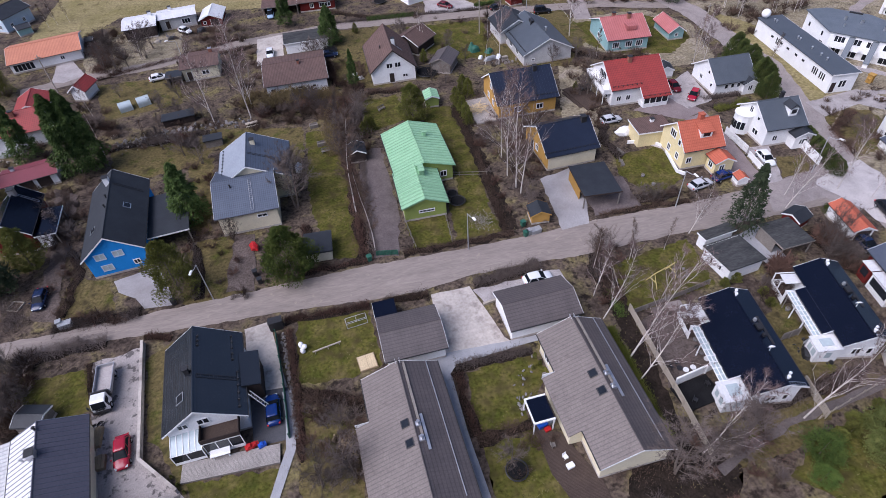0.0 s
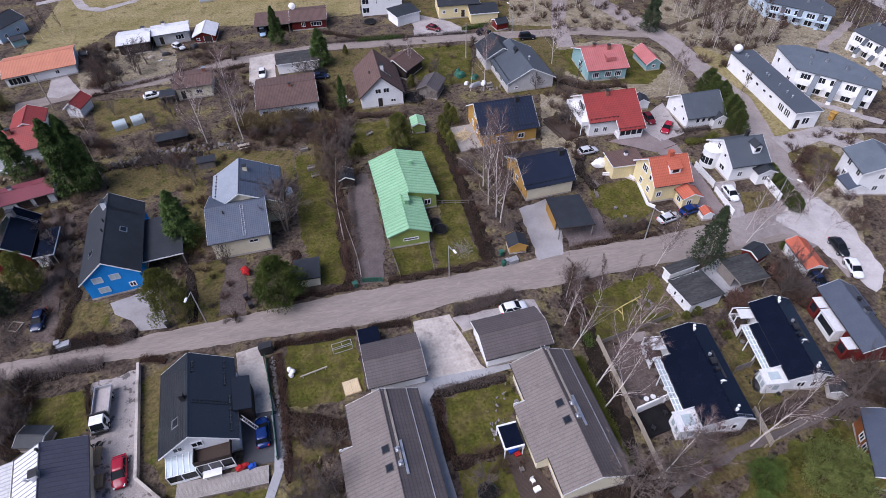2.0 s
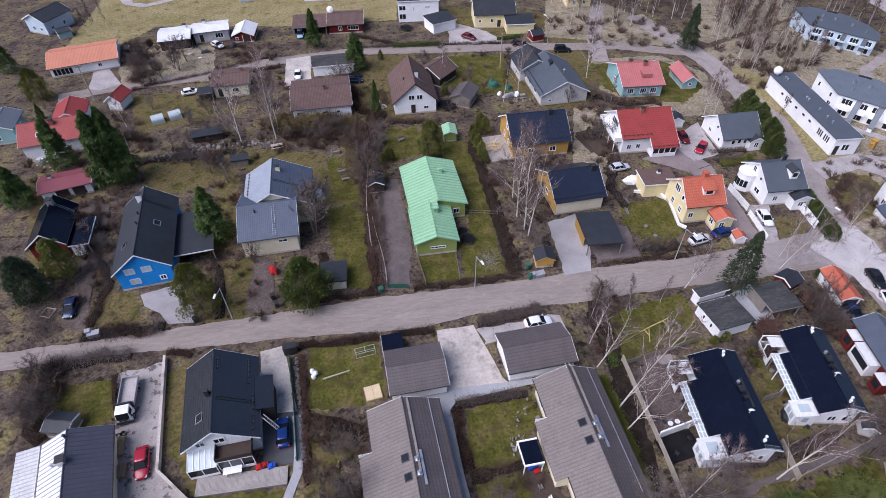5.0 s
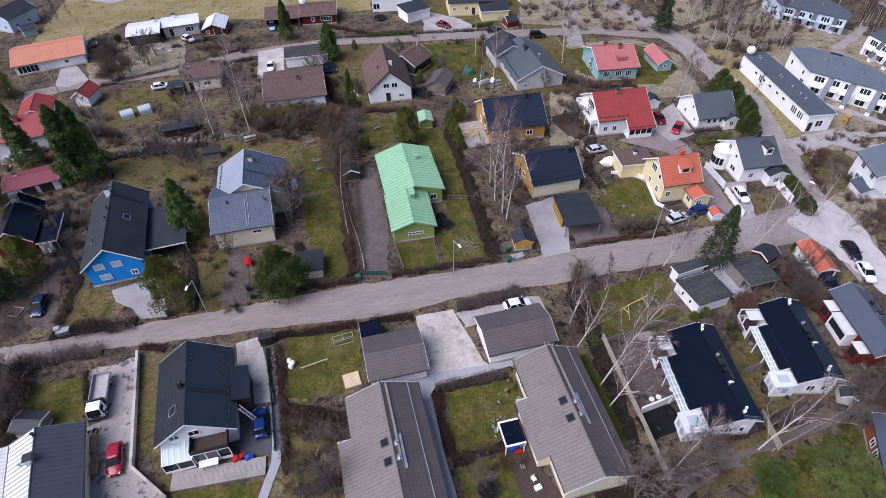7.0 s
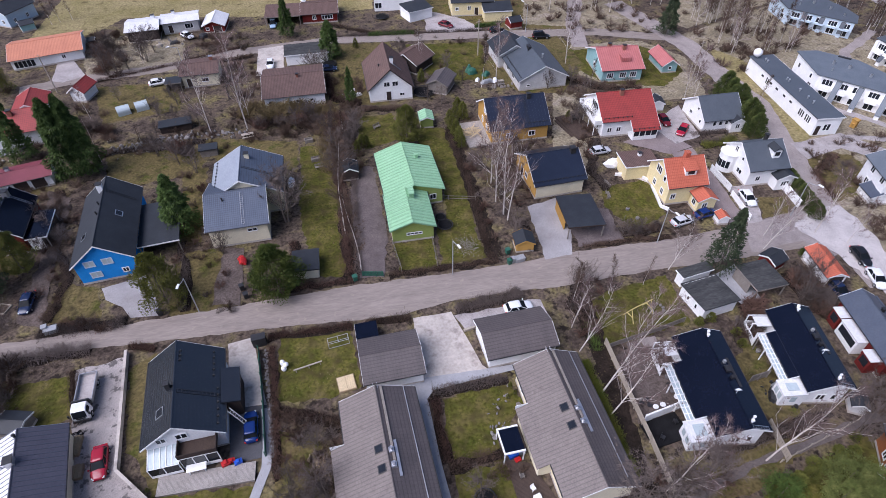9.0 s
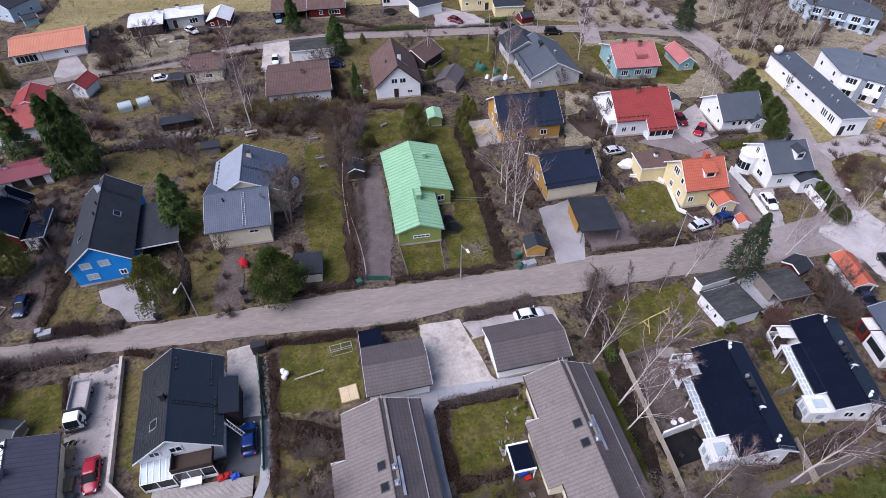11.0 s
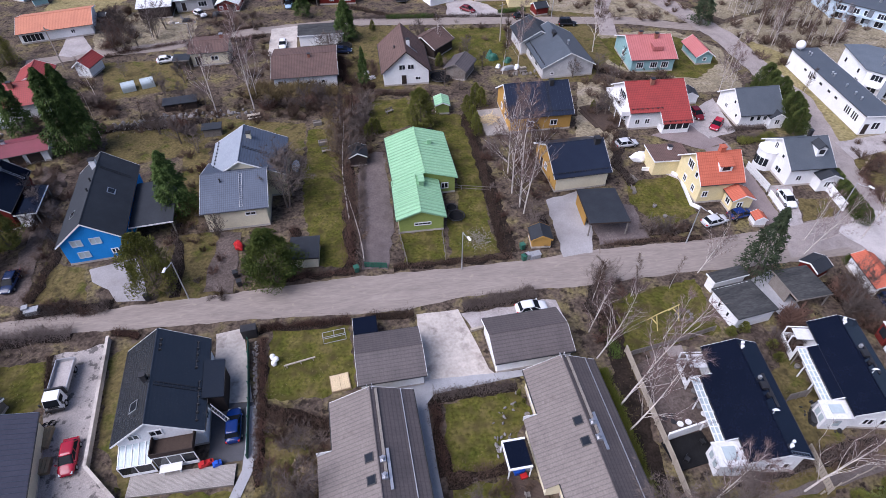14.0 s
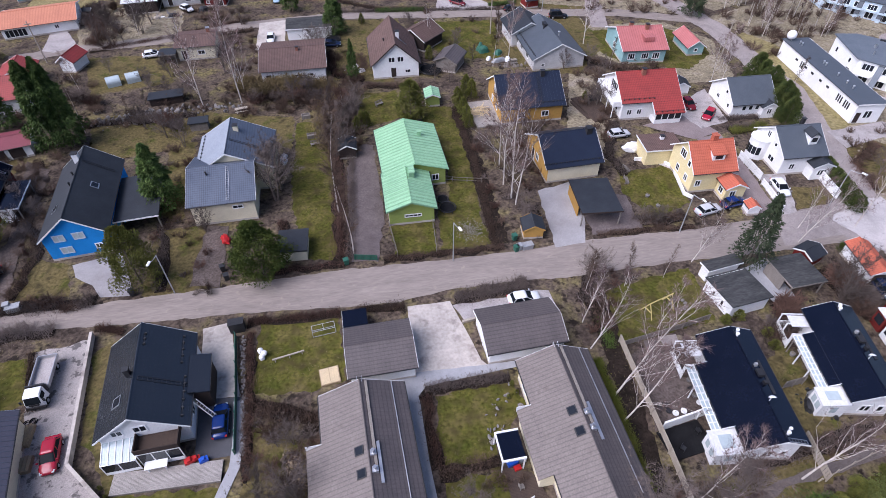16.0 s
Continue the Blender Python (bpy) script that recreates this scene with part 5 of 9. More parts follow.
part("frame", boxes(*[(x, -1.35, 0.3, x + 0.1, -1.25, 2.7) for x in (-0.95, 0.4, 1.8, 3.15)], (-0.95, -1.35, 2.6, 3.25, -1.25, 2.74), (-0.95, -1.35, 0.3, 3.25, -1.25, 0.9)), "white", porch)
part("pane", boxes((-0.9, -1.32, 0.9, 3.2, -1.3, 2.6)), "glass", porch)
bm = bmesh.new()
slab(bm, (-4.4, 1.5, 3.0), (-4.4, -1.6, 2.3), (-1.0, -1.6, 2.3), (-1.0, 1.5, 3.0), 0.05)
gr = part("glass_roof", bm, "pale_glass", porch, "pale translucent glass roof")
bm = bmesh.new()
for k in range(6):
    x = -4.4 + 3.32 * k / 5
    slab(bm, (x, 1.5, 3.06), (x, -1.6, 2.36), (x + 0.09, -1.6, 2.36), (x + 0.09, 1.5, 3.06), 0.08)
part("glazing_bar", bm, "white", gr)
part("frame", boxes((-4.45, -1.65, 0.3, -4.35, -1.55, 2.28), (-2.8, -1.65, 0.3, -2.7, -1.55, 2.28), (-1.1, -1.65, 0.3, -1.0, -1.55, 2.28), (-4.45, -1.65, 2.2, -1.0, -1.55, 2.3), (-4.4, -1.62, 0.3, -1.0, -1.56, 0.8)), "white", porch)
part("pane", boxes((-4.35, -1.61, 0.8, -1.1, -1.59, 2.2)), "glass", porch)
dk = base("deck", -20.1, -22.9, -1, 0, "weathered grey-brown timber deck", "deck")
bm = boxes((-6.2, -1.0, 0, 4.5, 1.3, 0.3))
part("deck_frame", bm, "wood_grey", dk)
for k in range(18):
    y = -1.0 + k * 2.3 / 18
    part("plank", boxes((-6.25, y, 0.302, 4.55, y + 0.11, 0.33)), "deck", dk)
tagged(part("garden_table", boxes((-1.1, -0.7, 0.72, 1.1, 0.7, 0.8), (-0.9, -0.6, 0, -0.8, -0.5, 0.72), (0.8, -0.6, 0, 0.9, -0.5, 0.72), (-0.9, 0.5, 0, -0.8, 0.6, 0.72), (0.8, 0.5, 0, 0.9, 0.6, 0.72)), "white"), "white garden table on the deck", "table").matrix_world = pose(*(-22.0, -21.3), 0.33, 0, 0, 3)
for key, px, s in (("red_plastic", (-18.9, -21.4), 0.5), ("blue_plastic", (-17.5, -21.5), 0.45), ("red_plastic", (-18.3, -21.2), 0.4)):
    tagged(part("plastic_toy", boxes((-s, -s * 0.6, 0, s, s * 0.6, s * 0.7), (-s * 0.5, -s * 0.5, s * 0.7, s * 0.3, s * 0.5, s * 1.2)), key), "bright plastic garden toy on the deck", "toy", "toys on the deck").matrix_world = pose(*px, 0.33, 0, 0, 20)
lad = bmesh.new()
for d in (-0.22, 0.22):
    tube(lad, (d, -1.6, 0.0), (d, 0.6, 4.0), 0.04, 0.04, 5, True)
for k in range(11):
    tube(lad, (-0.22, -1.6 + 2.2 * k / 11, 4.0 * k / 11), (0.22, -1.6 + 2.2 * k / 11, 4.0 * k / 11), 0.025, 0.025, 5)
tagged(part("ladder", lad, "white"), "white metal ladder leaning against the eave", "ladder").matrix_world = pose(-17.5, -16.8, 0, 0, 0, 70)

# Slopes differ in colour; the dark seam colour stands for the seams' shadow lines.
e = house(-39.3, -23.3, 102, 17.0, 3.4, 4.5, 4.9, 3.3, 2.9, "roof_dark_metal", "beige", "house with a dark seamed metal roof and one pale slope", seam=0.6, roof2="roof_white", trim="roof_pale_grey", seam_key="roof_slate_blue")
chimney(e, 4.2, 0.2, 0.8, 0.9, 0.8, "metal")
vent(e, 7.4, 0.1, 0.14, 0.5)
vent(e, 4.3, 1.4, 0.14, 0.6, "metal")
flat_building(-45.0, -22.3, 102, 14.0, 2.6, 2.4, "lattice", "white", "pale translucent veranda roof with white bars", name="veranda", category="veranda", open_front=True)
flat_building(-30.9, -26.9, -8, 8.0, 2.6, 2.4, "lattice", "wood_grey", "pale ribbed canopy over the end of the yard", name="canopy", category="canopy", open_front=True)
e = house(-44.2, -11.8, -14, 3.6, 1.5, 1.5, 2.2, 1.7, 1.7, "roof_felt", "wood_grey", "small grey roofed garden shed", name="shed", category="shed", over=0.2)
for k, (px, l, wd) in enumerate((((-36.5, -15.7), 2.6, 0.9), ((-35.6, -19.1), 1.8, 1.2), ((-36.6, -17.8), 3.0, 0.5), ((-36.3, -20.7), 2.4, 0.6))):
    st = base("timber_stack", *px, 92 + 3 * k, 0, "stack of ochre timber boards beside the yard", "timber", "timber stacks")
    for j in range(4):
        for i in range(3):
            part("board", boxes((-l / 2, -wd / 2 + i * wd / 3, j * 0.16, l / 2 - 0.1 * ((i + j) % 2), -wd / 2 + (i + 1) * wd / 3 - 0.04, j * 0.16 + 0.13)), "wood", st)
tyre = bmesh.new()
bmesh.ops.create_cone(tyre, segments=16, radius1=0.4, radius2=0.4, depth=0.25, cap_ends=False, matrix=Matrix.Translation((0, 0, 0.125)))
tube(tyre, (0, 0, 0.02), (0, 0, 0.22), 0.22, 0.22, 12)
ty = tagged(part("tyre", tyre, "rubber"), "black car tyre lying on the ground", "tyre", "tyres in the yard")
ty.matrix_world = pose(*(-36.6, -13.9), 0)
copy_thing(ty, pose(*(-37.2, -14.1), 0.0))

GR = (("garage", 1.6, -11.7, 2, 8.0, 3.6, 3.6, 3.6, 2.4, 2.4), ("garage", 18.6, -11.2, 3, 9.9, 3.5, 3.4, 3.7, 2.4, 2.4))
for nm, *d in GR:
    e = house(*d, "roof_tile", "white", "white garage with a brown tiled roof and white barge boards", name=nm, category="garage", over=0.35)
    side, s = ('b', 1) if d[0] < 10 else ('f', -1)
    door(e, side, -1.5 * s, 0.05, 2.4, 2.0, "white_board"), door(e, side, 1.5 * s, 0.05, 2.4, 2.0, "white_board")
flat_building(-1.1, -6.6, 2, 3.0, 2.9, 2.0, "roof_black", "white", "small black roofed bin shelter with white sides", name="bin_shelter", category="shelter", edge="white")

def row_house(x, y, yaw, L, wl, wr, ext, label):
    # Left slopes take the lighter tile: sunlight put into their colour.
    r = house(x, y, yaw, L, wl, wr, 5.1, 3.2, 3.1, "roof_tile", "cream", label, roof2="roof_tile_lit", name="row_house", category="house")
    s = (5.1 - 3.2) / wl
    u0, u1, w2 = ext
    z0, z1 = 3.2, 3.2 - s * (w2 - wl)
    bm = bmesh.new()
    slab(bm, (u0, w2, z1), (u0, wl - 0.02, z0 + 0.01), (u1, wl - 0.02, z0 + 0.01), (u1, w2, z1), 0.14)
    ro = part("roof", bm, "roof_tile_lit", r)
    part("barge_board", boxes((u1, wl, z1 - 0.2, u1 + 0.05, w2 + 0.03, z0 + 0.05)), "white", ro)
    part("wall", boxes((u0 + 0.3, wl - 0.4, 0.02, u1 - 0.3, w2 - 0.4, z1 - 0.15)), "cream", r)
    for du in (0.0, 2.3):
        roof_window(r, -0.2 - du + 1.2, 0.9, 0.9, 0.95, "dark_metal")
    for du in (0.6, 2.3):
        z = roof_z(r, -0.5)
        bm = boxes((1.0 - du - 0.3, -0.75, z - 0.1, 1.0 - du + 0.3, -0.15, z + 0.35))
        tube(bm, (1.0 - du, -0.45, z + 0.35), (1.0 - du, -0.45, z + 0.85), 0.18, 0.18, 8, True)
        part("roof_vent", bm, "metal", r)
    z = roof_z(r, -0.9)
    part("roof_walkway", boxes((-2.6, -1.15, z + 0.1, 1.6, -0.85, z + 0.16)), "metal", r)
    part("roof_walkway", boxes((-1.0, -0.75, roof_z(r, -0.6) + 0.1, L / 2 - 0.2, -0.45, roof_z(r, -0.6) + 0.16)), "wood_grey", r)
    bm = bmesh.new()
    tube(bm, (-L / 2 + 1, -wr * 0.7, roof_z(r, -wr * 0.7) + 0.15), (L / 2 - 0.1, -wr * 0.7, roof_z(r, -wr * 0.7) + 0.15), 0.06, 0.06, 5, True)
    part("snow_guard", bm, "metal", r)
    bm = bmesh.new()
    for v in (-0.25, 0.25):
        tube(bm, (L / 2 + 0.1, v, 4.2), (L / 2 + 0.1, v, 5.5), 0.03, 0.03, 5)
        tube(bm, (L / 2 + 0.1, v, 5.5), (L / 2 - 0.5, v, 5.3), 0.03, 0.03, 5)
    part("ladder_top", bm, "metal", r)
    for p in (-5.5, -2.0, 2.5, 6.0):
        window(r, 'r', p, 0.9, 1.3, 1.2)
    window(r, 'l', 6.3, 0.9, 1.4, 1.2)
    return r


row_house(-0.35, -26.2, 93, 17.6, 4.6, 4.7, (-8.8, 3.2, 6.2), "long semi-detached house, brown tiled roof with sunlight painted on one slope")
row_house(21.3, -25.3, 92, 17.8, 4.4, 4.2, (-4.4, 3.2, 5.9), "long cream semi-detached house with a brown tiled roof")
pg = base("pergola", 13.7, -25.9, 2, 0, "white framed patio shelter with a black roof", "pergola")
for x in (-1.2, 1.1):
    for y in (-1.6, 1.5):
        part("post", boxes((x, y, 0, x + 0.12, y + 0.12, 2.3)), "white", pg)
part("beam", boxes((-1.25, -1.65, 2.3, 1.3, -1.45, 2.5), (-1.25, 1.45, 2.3, 1.3, 1.65, 2.5), (-1.25, -1.45, 2.3, -1.08, 1.45, 2.5)), "white", pg)
part("roof", boxes((-1.05, -1.44, 2.32, 1.25, 1.44, 2.4)), "roof_black", pg)
for key, px, s in (("blue_plastic", (13.9, -26.7), 0.55), ("red_plastic", (14.3, -27.4), 0.35), ("metal", (15.0, -26.6), 0.4), ("white", (15.2, -32.0), 0.4)):
    tagged(part("storage_box", boxes((-s, -s * 0.7, 0, s, s * 0.7, s), (-s * 1.04, -s * 0.74, s + 0.002, s * 1.04, s * 0.74, s * 1.12)), key), "plastic garden box on the patio", "box", "boxes on the patio").matrix_world = pose(*px, 0.04, 0, 0, 12)

def black_house(x, y, yaw, L, wl, wr, mid, reach, label):
    """Ridge along its own x; the roof's left side reaches further out between mid[0] and mid[1], with low porches at both ends."""
    hr, hel, her = 4.8, 3.3, 3.9
    r = house(x, y, yaw, L, wl, wr, hr, hel, her, "roof_black", "white_board", label, gutter=True, name="row_house", category="house")
    s = (hr - hel) / wl
    u0, u1 = mid
    z1 = hel - s * (reach - wl)
    bm = bmesh.new()
    slab(bm, (u0, reach, z1), (u0, wl - 0.02, hel + 0.012), (u1, wl - 0.02, hel + 0.012), (u1, reach, z1), 0.14)
    ro = part("roof", bm, "roof_black", r)
    for u in (u0 - 0.05, u1):
        bm = bmesh.new()
        slab(bm, (u, reach + 0.03, z1 + 0.03), (u, wl, hel + 0.03), (u + 0.05, wl, hel + 0.03), (u + 0.05, reach + 0.03, z1 + 0.03), 0.22)
        part("barge_board", bm, "white", ro)
    part("wall", boxes((u0 + 0.2, wl - 0.5, 0.02, u1 - 0.2, reach - 0.45, z1 - 0.16)), "white_board", r)
    n = 4
    for k in range(n):
        u = u0 + 0.5 + (u1 - u0 - 1.0) * (k + 0.5) / n
        w = part("window", boxes((u - 0.75, reach - 0.45, 0.5, u + 0.75, reach - 0.4, 2.1)), "white", r)
        part("pane", boxes((u - 0.64, reach - 0.42, 0.6, u + 0.64, reach - 0.39, 2.0)), "glass", w)
    # slatted canopy along the eave
    can = part("canopy", boxes((u0, reach + 0.06, z1 - 0.42, u1, reach + 1.0, z1 - 0.37)), "pale_glass", r)
    for v in (reach + 0.06, reach + 0.52, reach + 0.98):
        part("batten", boxes((u0, v - 0.05, z1 - 0.368, u1, v + 0.05, z1 - 0.3)), "white", can)
    n = 9
    for k in range(n + 1):
        u = u0 + (u1 - u0) * k / n
        part("slat", boxes((u - 0.05, reach + 0.06, z1 - 0.298, u + 0.05, reach + 1.02, z1 - 0.24)), "white", can)
        if k % 3 == 0:
            part("post", boxes((u - 0.06, reach + 0.88, 0.02, u + 0.06, reach + 1.0, z1 - 0.43)), "white", r)
    # low porch at the front end, with a pale roof and a roof light
    f0, f1, w0, w1 = -L / 2 + 0.15, u0 - 0.1, wl - 0.35, reach + 1.35
    p = part("porch", boxes((f0, w0, 0.02, f1, w1, 2.35)), "white_board", r)
    bm = bmesh.new()
    slab(bm, (f0 - 0.15, w1 + 0.15, 2.4), (f0 - 0.15, w0, 2.72), (f1 + 0.15, w0, 2.72), (f1 + 0.15, w1 + 0.15, 2.4), 0.1)
    part("porch_roof", bm, "roof_white", p)
    m = (w0 + w1) / 2
    bm = bmesh.new()
    slab(bm, (f0 + 0.5, m + 0.75, 2.62), (f0 + 0.5, m - 0.55, 2.76), (f1 - 0.5, m - 0.55, 2.76), (f1 - 0.5, m + 0.75, 2.62), 0.08)
    part("roof_light", bm, "pale_glass", p)
    for k in range(2):
        c = f0 + (f1 - f0) * (0.3 + 0.4 * k)
        part("pane", boxes((c - 0.3, w1, 0.9, c + 0.3, w1 + 0.03, 1.9)), "pale_glass", p)
    part("pane", boxes((f0 - 0.03, m - 0.4, 0.9, f0, m + 0.3, 1.9)), "pale_glass", p)
    # open white terrace frame at the back end
    b0, b1 = u1 + 0.1, L / 2 - 0.1
    t = part("terrace_floor", boxes((b0, wl - 0.4, 0.02, b1, reach + 1.0, 0.22)), "deck_brown", r)
    part("terrace_rail", boxes((b0, reach + 0.92, 0.22, b1, reach + 1.0, 1.15), (b1 - 0.08, wl - 0.4, 0.22, b1, reach + 0.92, 1.15)), "white", t)
    for u in (b0 + 0.05, (b0 + b1) / 2, b1 - 0.17):
        part("post", boxes((u, reach + 0.88, 1.15, u + 0.12, reach + 1.0, 2.4)), "white", t)
        part("beam", boxes((u, wl - 0.45, 2.402, u + 0.12, reach + 1.05, 2.52)), "white", t)
    part("canopy_roof", boxes((b0 + 1.2, wl - 0.4, 2.522, b1 - 0.4, reach + 0.6, 2.56)), "roof_white", t)
    window(r, 'f', 0.6, 0.9, 1.2, 1.2), window(r, 'f', -1.0, 0.9, 0.8, 1.2, 0)
    z = roof_z(r, -0.5)
    hatch = part("roof_hatch", boxes((0.4, -1.0, z - 0.1, 1.3, -0.35, z + 0.28)), "dark_metal", r)
    part("flue", boxes((-0.6, -0.85, z - 0.1, -0.2, -0.5, z + 0.4)), "dark_metal", hatch)
    part("flue", boxes((1.7, -0.8, z - 0.1, 2.0, -0.5, z + 0.4)), "metal_grey", hatch)
    part("roof_walkway", boxes((-1.6, -1.5, roof_z(r, -1.5) + 0.1, 2.6, -1.2, roof_z(r, -1.5) + 0.16)), "dark_metal", r)
    vent(r, L / 2 - 0.7, -0.5, 0.14, 0.4, "white"), vent(r, L / 2 - 1.3, -0.2, 0.14, 0.4, "white"), vent(r, -L / 2 + 0.9, -0.4, 0.14, 0.4, "white"), vent(r, -L / 2 + 1.4, -0.9, 0.12, 0.4, "white")
    bm = bmesh.new()
    tube(bm, (-L / 2 + 4.6, -0.2, hr - 0.1), (-L / 2 + 4.6, -0.2, hr + 0.6), 0.04, 0.04, 6)
    bmesh.ops.create_cone(bm, segments=14, radius1=0.42, radius2=0.15, depth=0.18, cap_ends=True, matrix=Matrix.Translation((-L / 2 + 4.6, -0.2, hr + 0.75)) @ Matrix.Rotation(radians(50), 4, 'Y'))
    part("dish", bm, "white", r)
    ladder(r, -L / 2 + 0.25, -0.2, -wr + 0.4, "metal")
    return r


black_house(40.95, -24.0, 83, 14.2, 3.6, 2.7, (-4.4, 3.4), 4.8, "semi-detached white house under a glossy black metal roof")
black_house(54.6, -21.7, 79, 12.8, 3.0, 2.6, (-4.1, 2.9), 4.1, "white semi-detached house with a black metal roof and low porches")
e = house(66.0, -20.7, 81, 11.6, 2.6, 2.6, 4.8, 3.2, 3.2, "roof_slate_blue", "red_board", "dark red house with a blue-grey roof and white bays")
chimney(e, -0.2, -0.4, 0.6, 0.6, 0.7, "metal"), chimney(e, 2.2, -1.0, 0.4, 0.4, 0.5, "dark_metal")
for u0, u1, key in ((2.6, 4.4, "red_board"), (-1.6, 2.2, "white_board"), (-4.6, -2.8, "red_board")):
    p = part("bay", boxes((u0, 2.0, 0.02, u1, 3.6, 2.5)), key, e)
    part("bay_roof", boxes((u0 - 0.1, 2.0, 2.502, u1 + 0.1, 3.75, 2.6)), "roof_white", p)
    part("pane", boxes((u0 + 0.3, 3.6, 0.9, u1 - 0.3, 3.63, 2.1)), "glass", p)
flat_building(69.3, -17.5, 81, 5.5, 2.0, 2.4, "roof_slate_blue", "red_board", "low blue-grey roofed side wing of the red house", name="house_wing", category="house wing", edge=None)
e = house(57.6, -38.6, 60, 9.0, 4.0, 4.0, 4.8, 3.2, 3.2, "roof_slate_blue", "brown_board", "brown boarded house with a blue-grey roof at the path")
for p in (-1.5, 0.0, 1.5):
    window(e, 'l', p, 0.9, 1.0, 1.2)

e = house(68.4, -7.4, 83, 6.6, 1.7, 1.7, 3.0, 2.2, 2.2, "roof_orange", "white_board", "white open garage with an orange roof", name="garage", category="garage", over=0.25)
door(e, 'f', 0.0, 0.05, 2.2, 2.0, "dark_board")
e = flat_building(48.0, -9.6, 8, 6.0, 5.6, 2.5, "roof_felt_old", "white_board", "white garden shed with a flat weathered felt roof", name="shed", category="shed", tilt=-0.2, edge=None)
window(e, 'f', -0.9, 0.7, 0.6, 1.0, 0), window(e, 'f', 0.8, 0.7, 0.6, 1.0, 0)
flat_building(48.1, -5.1, 9, 5.4, 1.9, 2.3, "roof_felt_old", "white_board", "small white shed with a dark roof beside the street", name="shed", category="shed", edge="white")
flat_building(57.0, -8.1, 4, 5.2, 5.4, 2.5, "roof_felt_old", "wood_grey", "open dark roofed carport with timber posts", open_front=True, edge="wood_grey")
e = house(61.6, -4.6, 20, 3.2, 1.5, 1.5, 2.6, 1.9, 1.9, "roof_felt", "red_board", "tiny red garden shed with white trim", name="shed", category="shed", over=0.2)
e = flat_building(-9.0, 8.7, -2, 4.2, 4.6, 2.1, "roof_felt", "cream", "small cream shed with a black flat roof beside the street", name="shed", category="shed", edge="dark_metal")
e = house(*(25.3, 7.0), 85, 3.0, 1.6, 1.6, 2.6, 1.8, 1.8, "roof_felt", "ochre_board", "ochre wooden playhouse with a dark roof", name="playhouse", category="playhouse", over=0.2, trim="ochre_board")
e = house(*(16.2, 46.3), 88, 3.6, 1.5, 1.5, 2.6, 2.0, 2.0, "roof_green", "green_board", "small green garden shed with a pale green roof", name="shed", category="shed", over=0.2)
e = house(*(-0.6, 31.5), 90, 3.4, 1.6, 1.6, 2.8, 2.0, 2.0, "roof_felt", "dark_board", "dark wooden garden shed under bare trees", name="shed", category="shed", over=0.2)
e = house(*(57.2, -29.0), 60, 2.1, 1.0, 1.0, 2.2, 1.6, 1.6, "roof_felt", "grey_board", "grey playhouse with a dark roof by the path", name="playhouse", category="playhouse", over=0.15)
e = house(*(88.8, 6.7), 80, 4.0, 1.8, 1.8, 2.4, 1.6, 1.6, "roof_slate_blue", "white", "small white shed with a rounded grey roof", name="shed", category="shed", over=0.15)
e = house(*(65.4, 42.8), 80, 3.2, 1.6, 1.6, 2.6, 1.8, 1.8, "roof_felt", "white", "small white shed behind the red roofed house", name="shed", category="shed", over=0.15)
e = house(*(59.6, 6.3), 85, 2.0, 1.0, 1.0, 2.0, 1.4, 1.4, "roof_orange", "white_board", "tiny white playhouse with an orange roof", name="playhouse", category="playhouse", over=0.12)
e = house(*(-61.5, 100.9), 10, 2.0, 1.0, 1.0, 2.0, 1.4, 1.4, "roof_felt", "dark_board", "tiny dark shed beside the lane", name="shed", category="shed", over=0.12)
e = house(*(47.5, 89.6), 10, 3.6, 1.8, 1.8, 2.8, 1.9, 1.9, "roof_felt", "red_board", "small dark red shed beside the lane", name="shed", category="shed", over=0.15)
e = house(*(-81.0, 114.6), 30, 3.6, 1.8, 1.8, 2.6, 1.9, 1.9, "roof_felt", "teal_board", "small teal shed near the orange roofed bungalow", name="shed", category="shed", over=0.15)
e = flat_building(*(-34.6, 54.9), 8, 6.5, 3.0, 1.6, "roof_felt", "dark_board", "low dark tarpaulin covered store", name="store", category="store", edge=None)
e = flat_building(*(-27.0, 44.1), 5, 3.6, 2.4, 1.7, "roof_felt", "wood_grey", "small dark roofed store", name="store", category="store", edge=None)
for px in ((-46.6, 63.6), (-43.1, 64.8)):
    bm = bmesh.new()
    for k in range(8):
        a0, a1 = math.pi * k / 8, math.pi * (k + 1) / 8
        quad(bm, [(-1.3, 1.2 * math.cos(a0), 0.8 + 0.9 * math.sin(a0)), (1.3, 1.2 * math.cos(a0), 0.8 + 0.9 * math.sin(a0)), (1.3, 1.2 * math.cos(a1), 0.8 + 0.9 * math.sin(a1)), (-1.3, 1.2 * math.cos(a1), 0.8 + 0.9 * math.sin(a1))])
    box(bm, -1.3, -1.2, 0, 1.3, 1.2, 0.8)
    tagged(part("greenhouse", bm, "pale_glass"), "small pale plastic tunnel greenhouse", "greenhouse", "greenhouses").matrix_world = pose(*px, 0, 0, 0, 20)

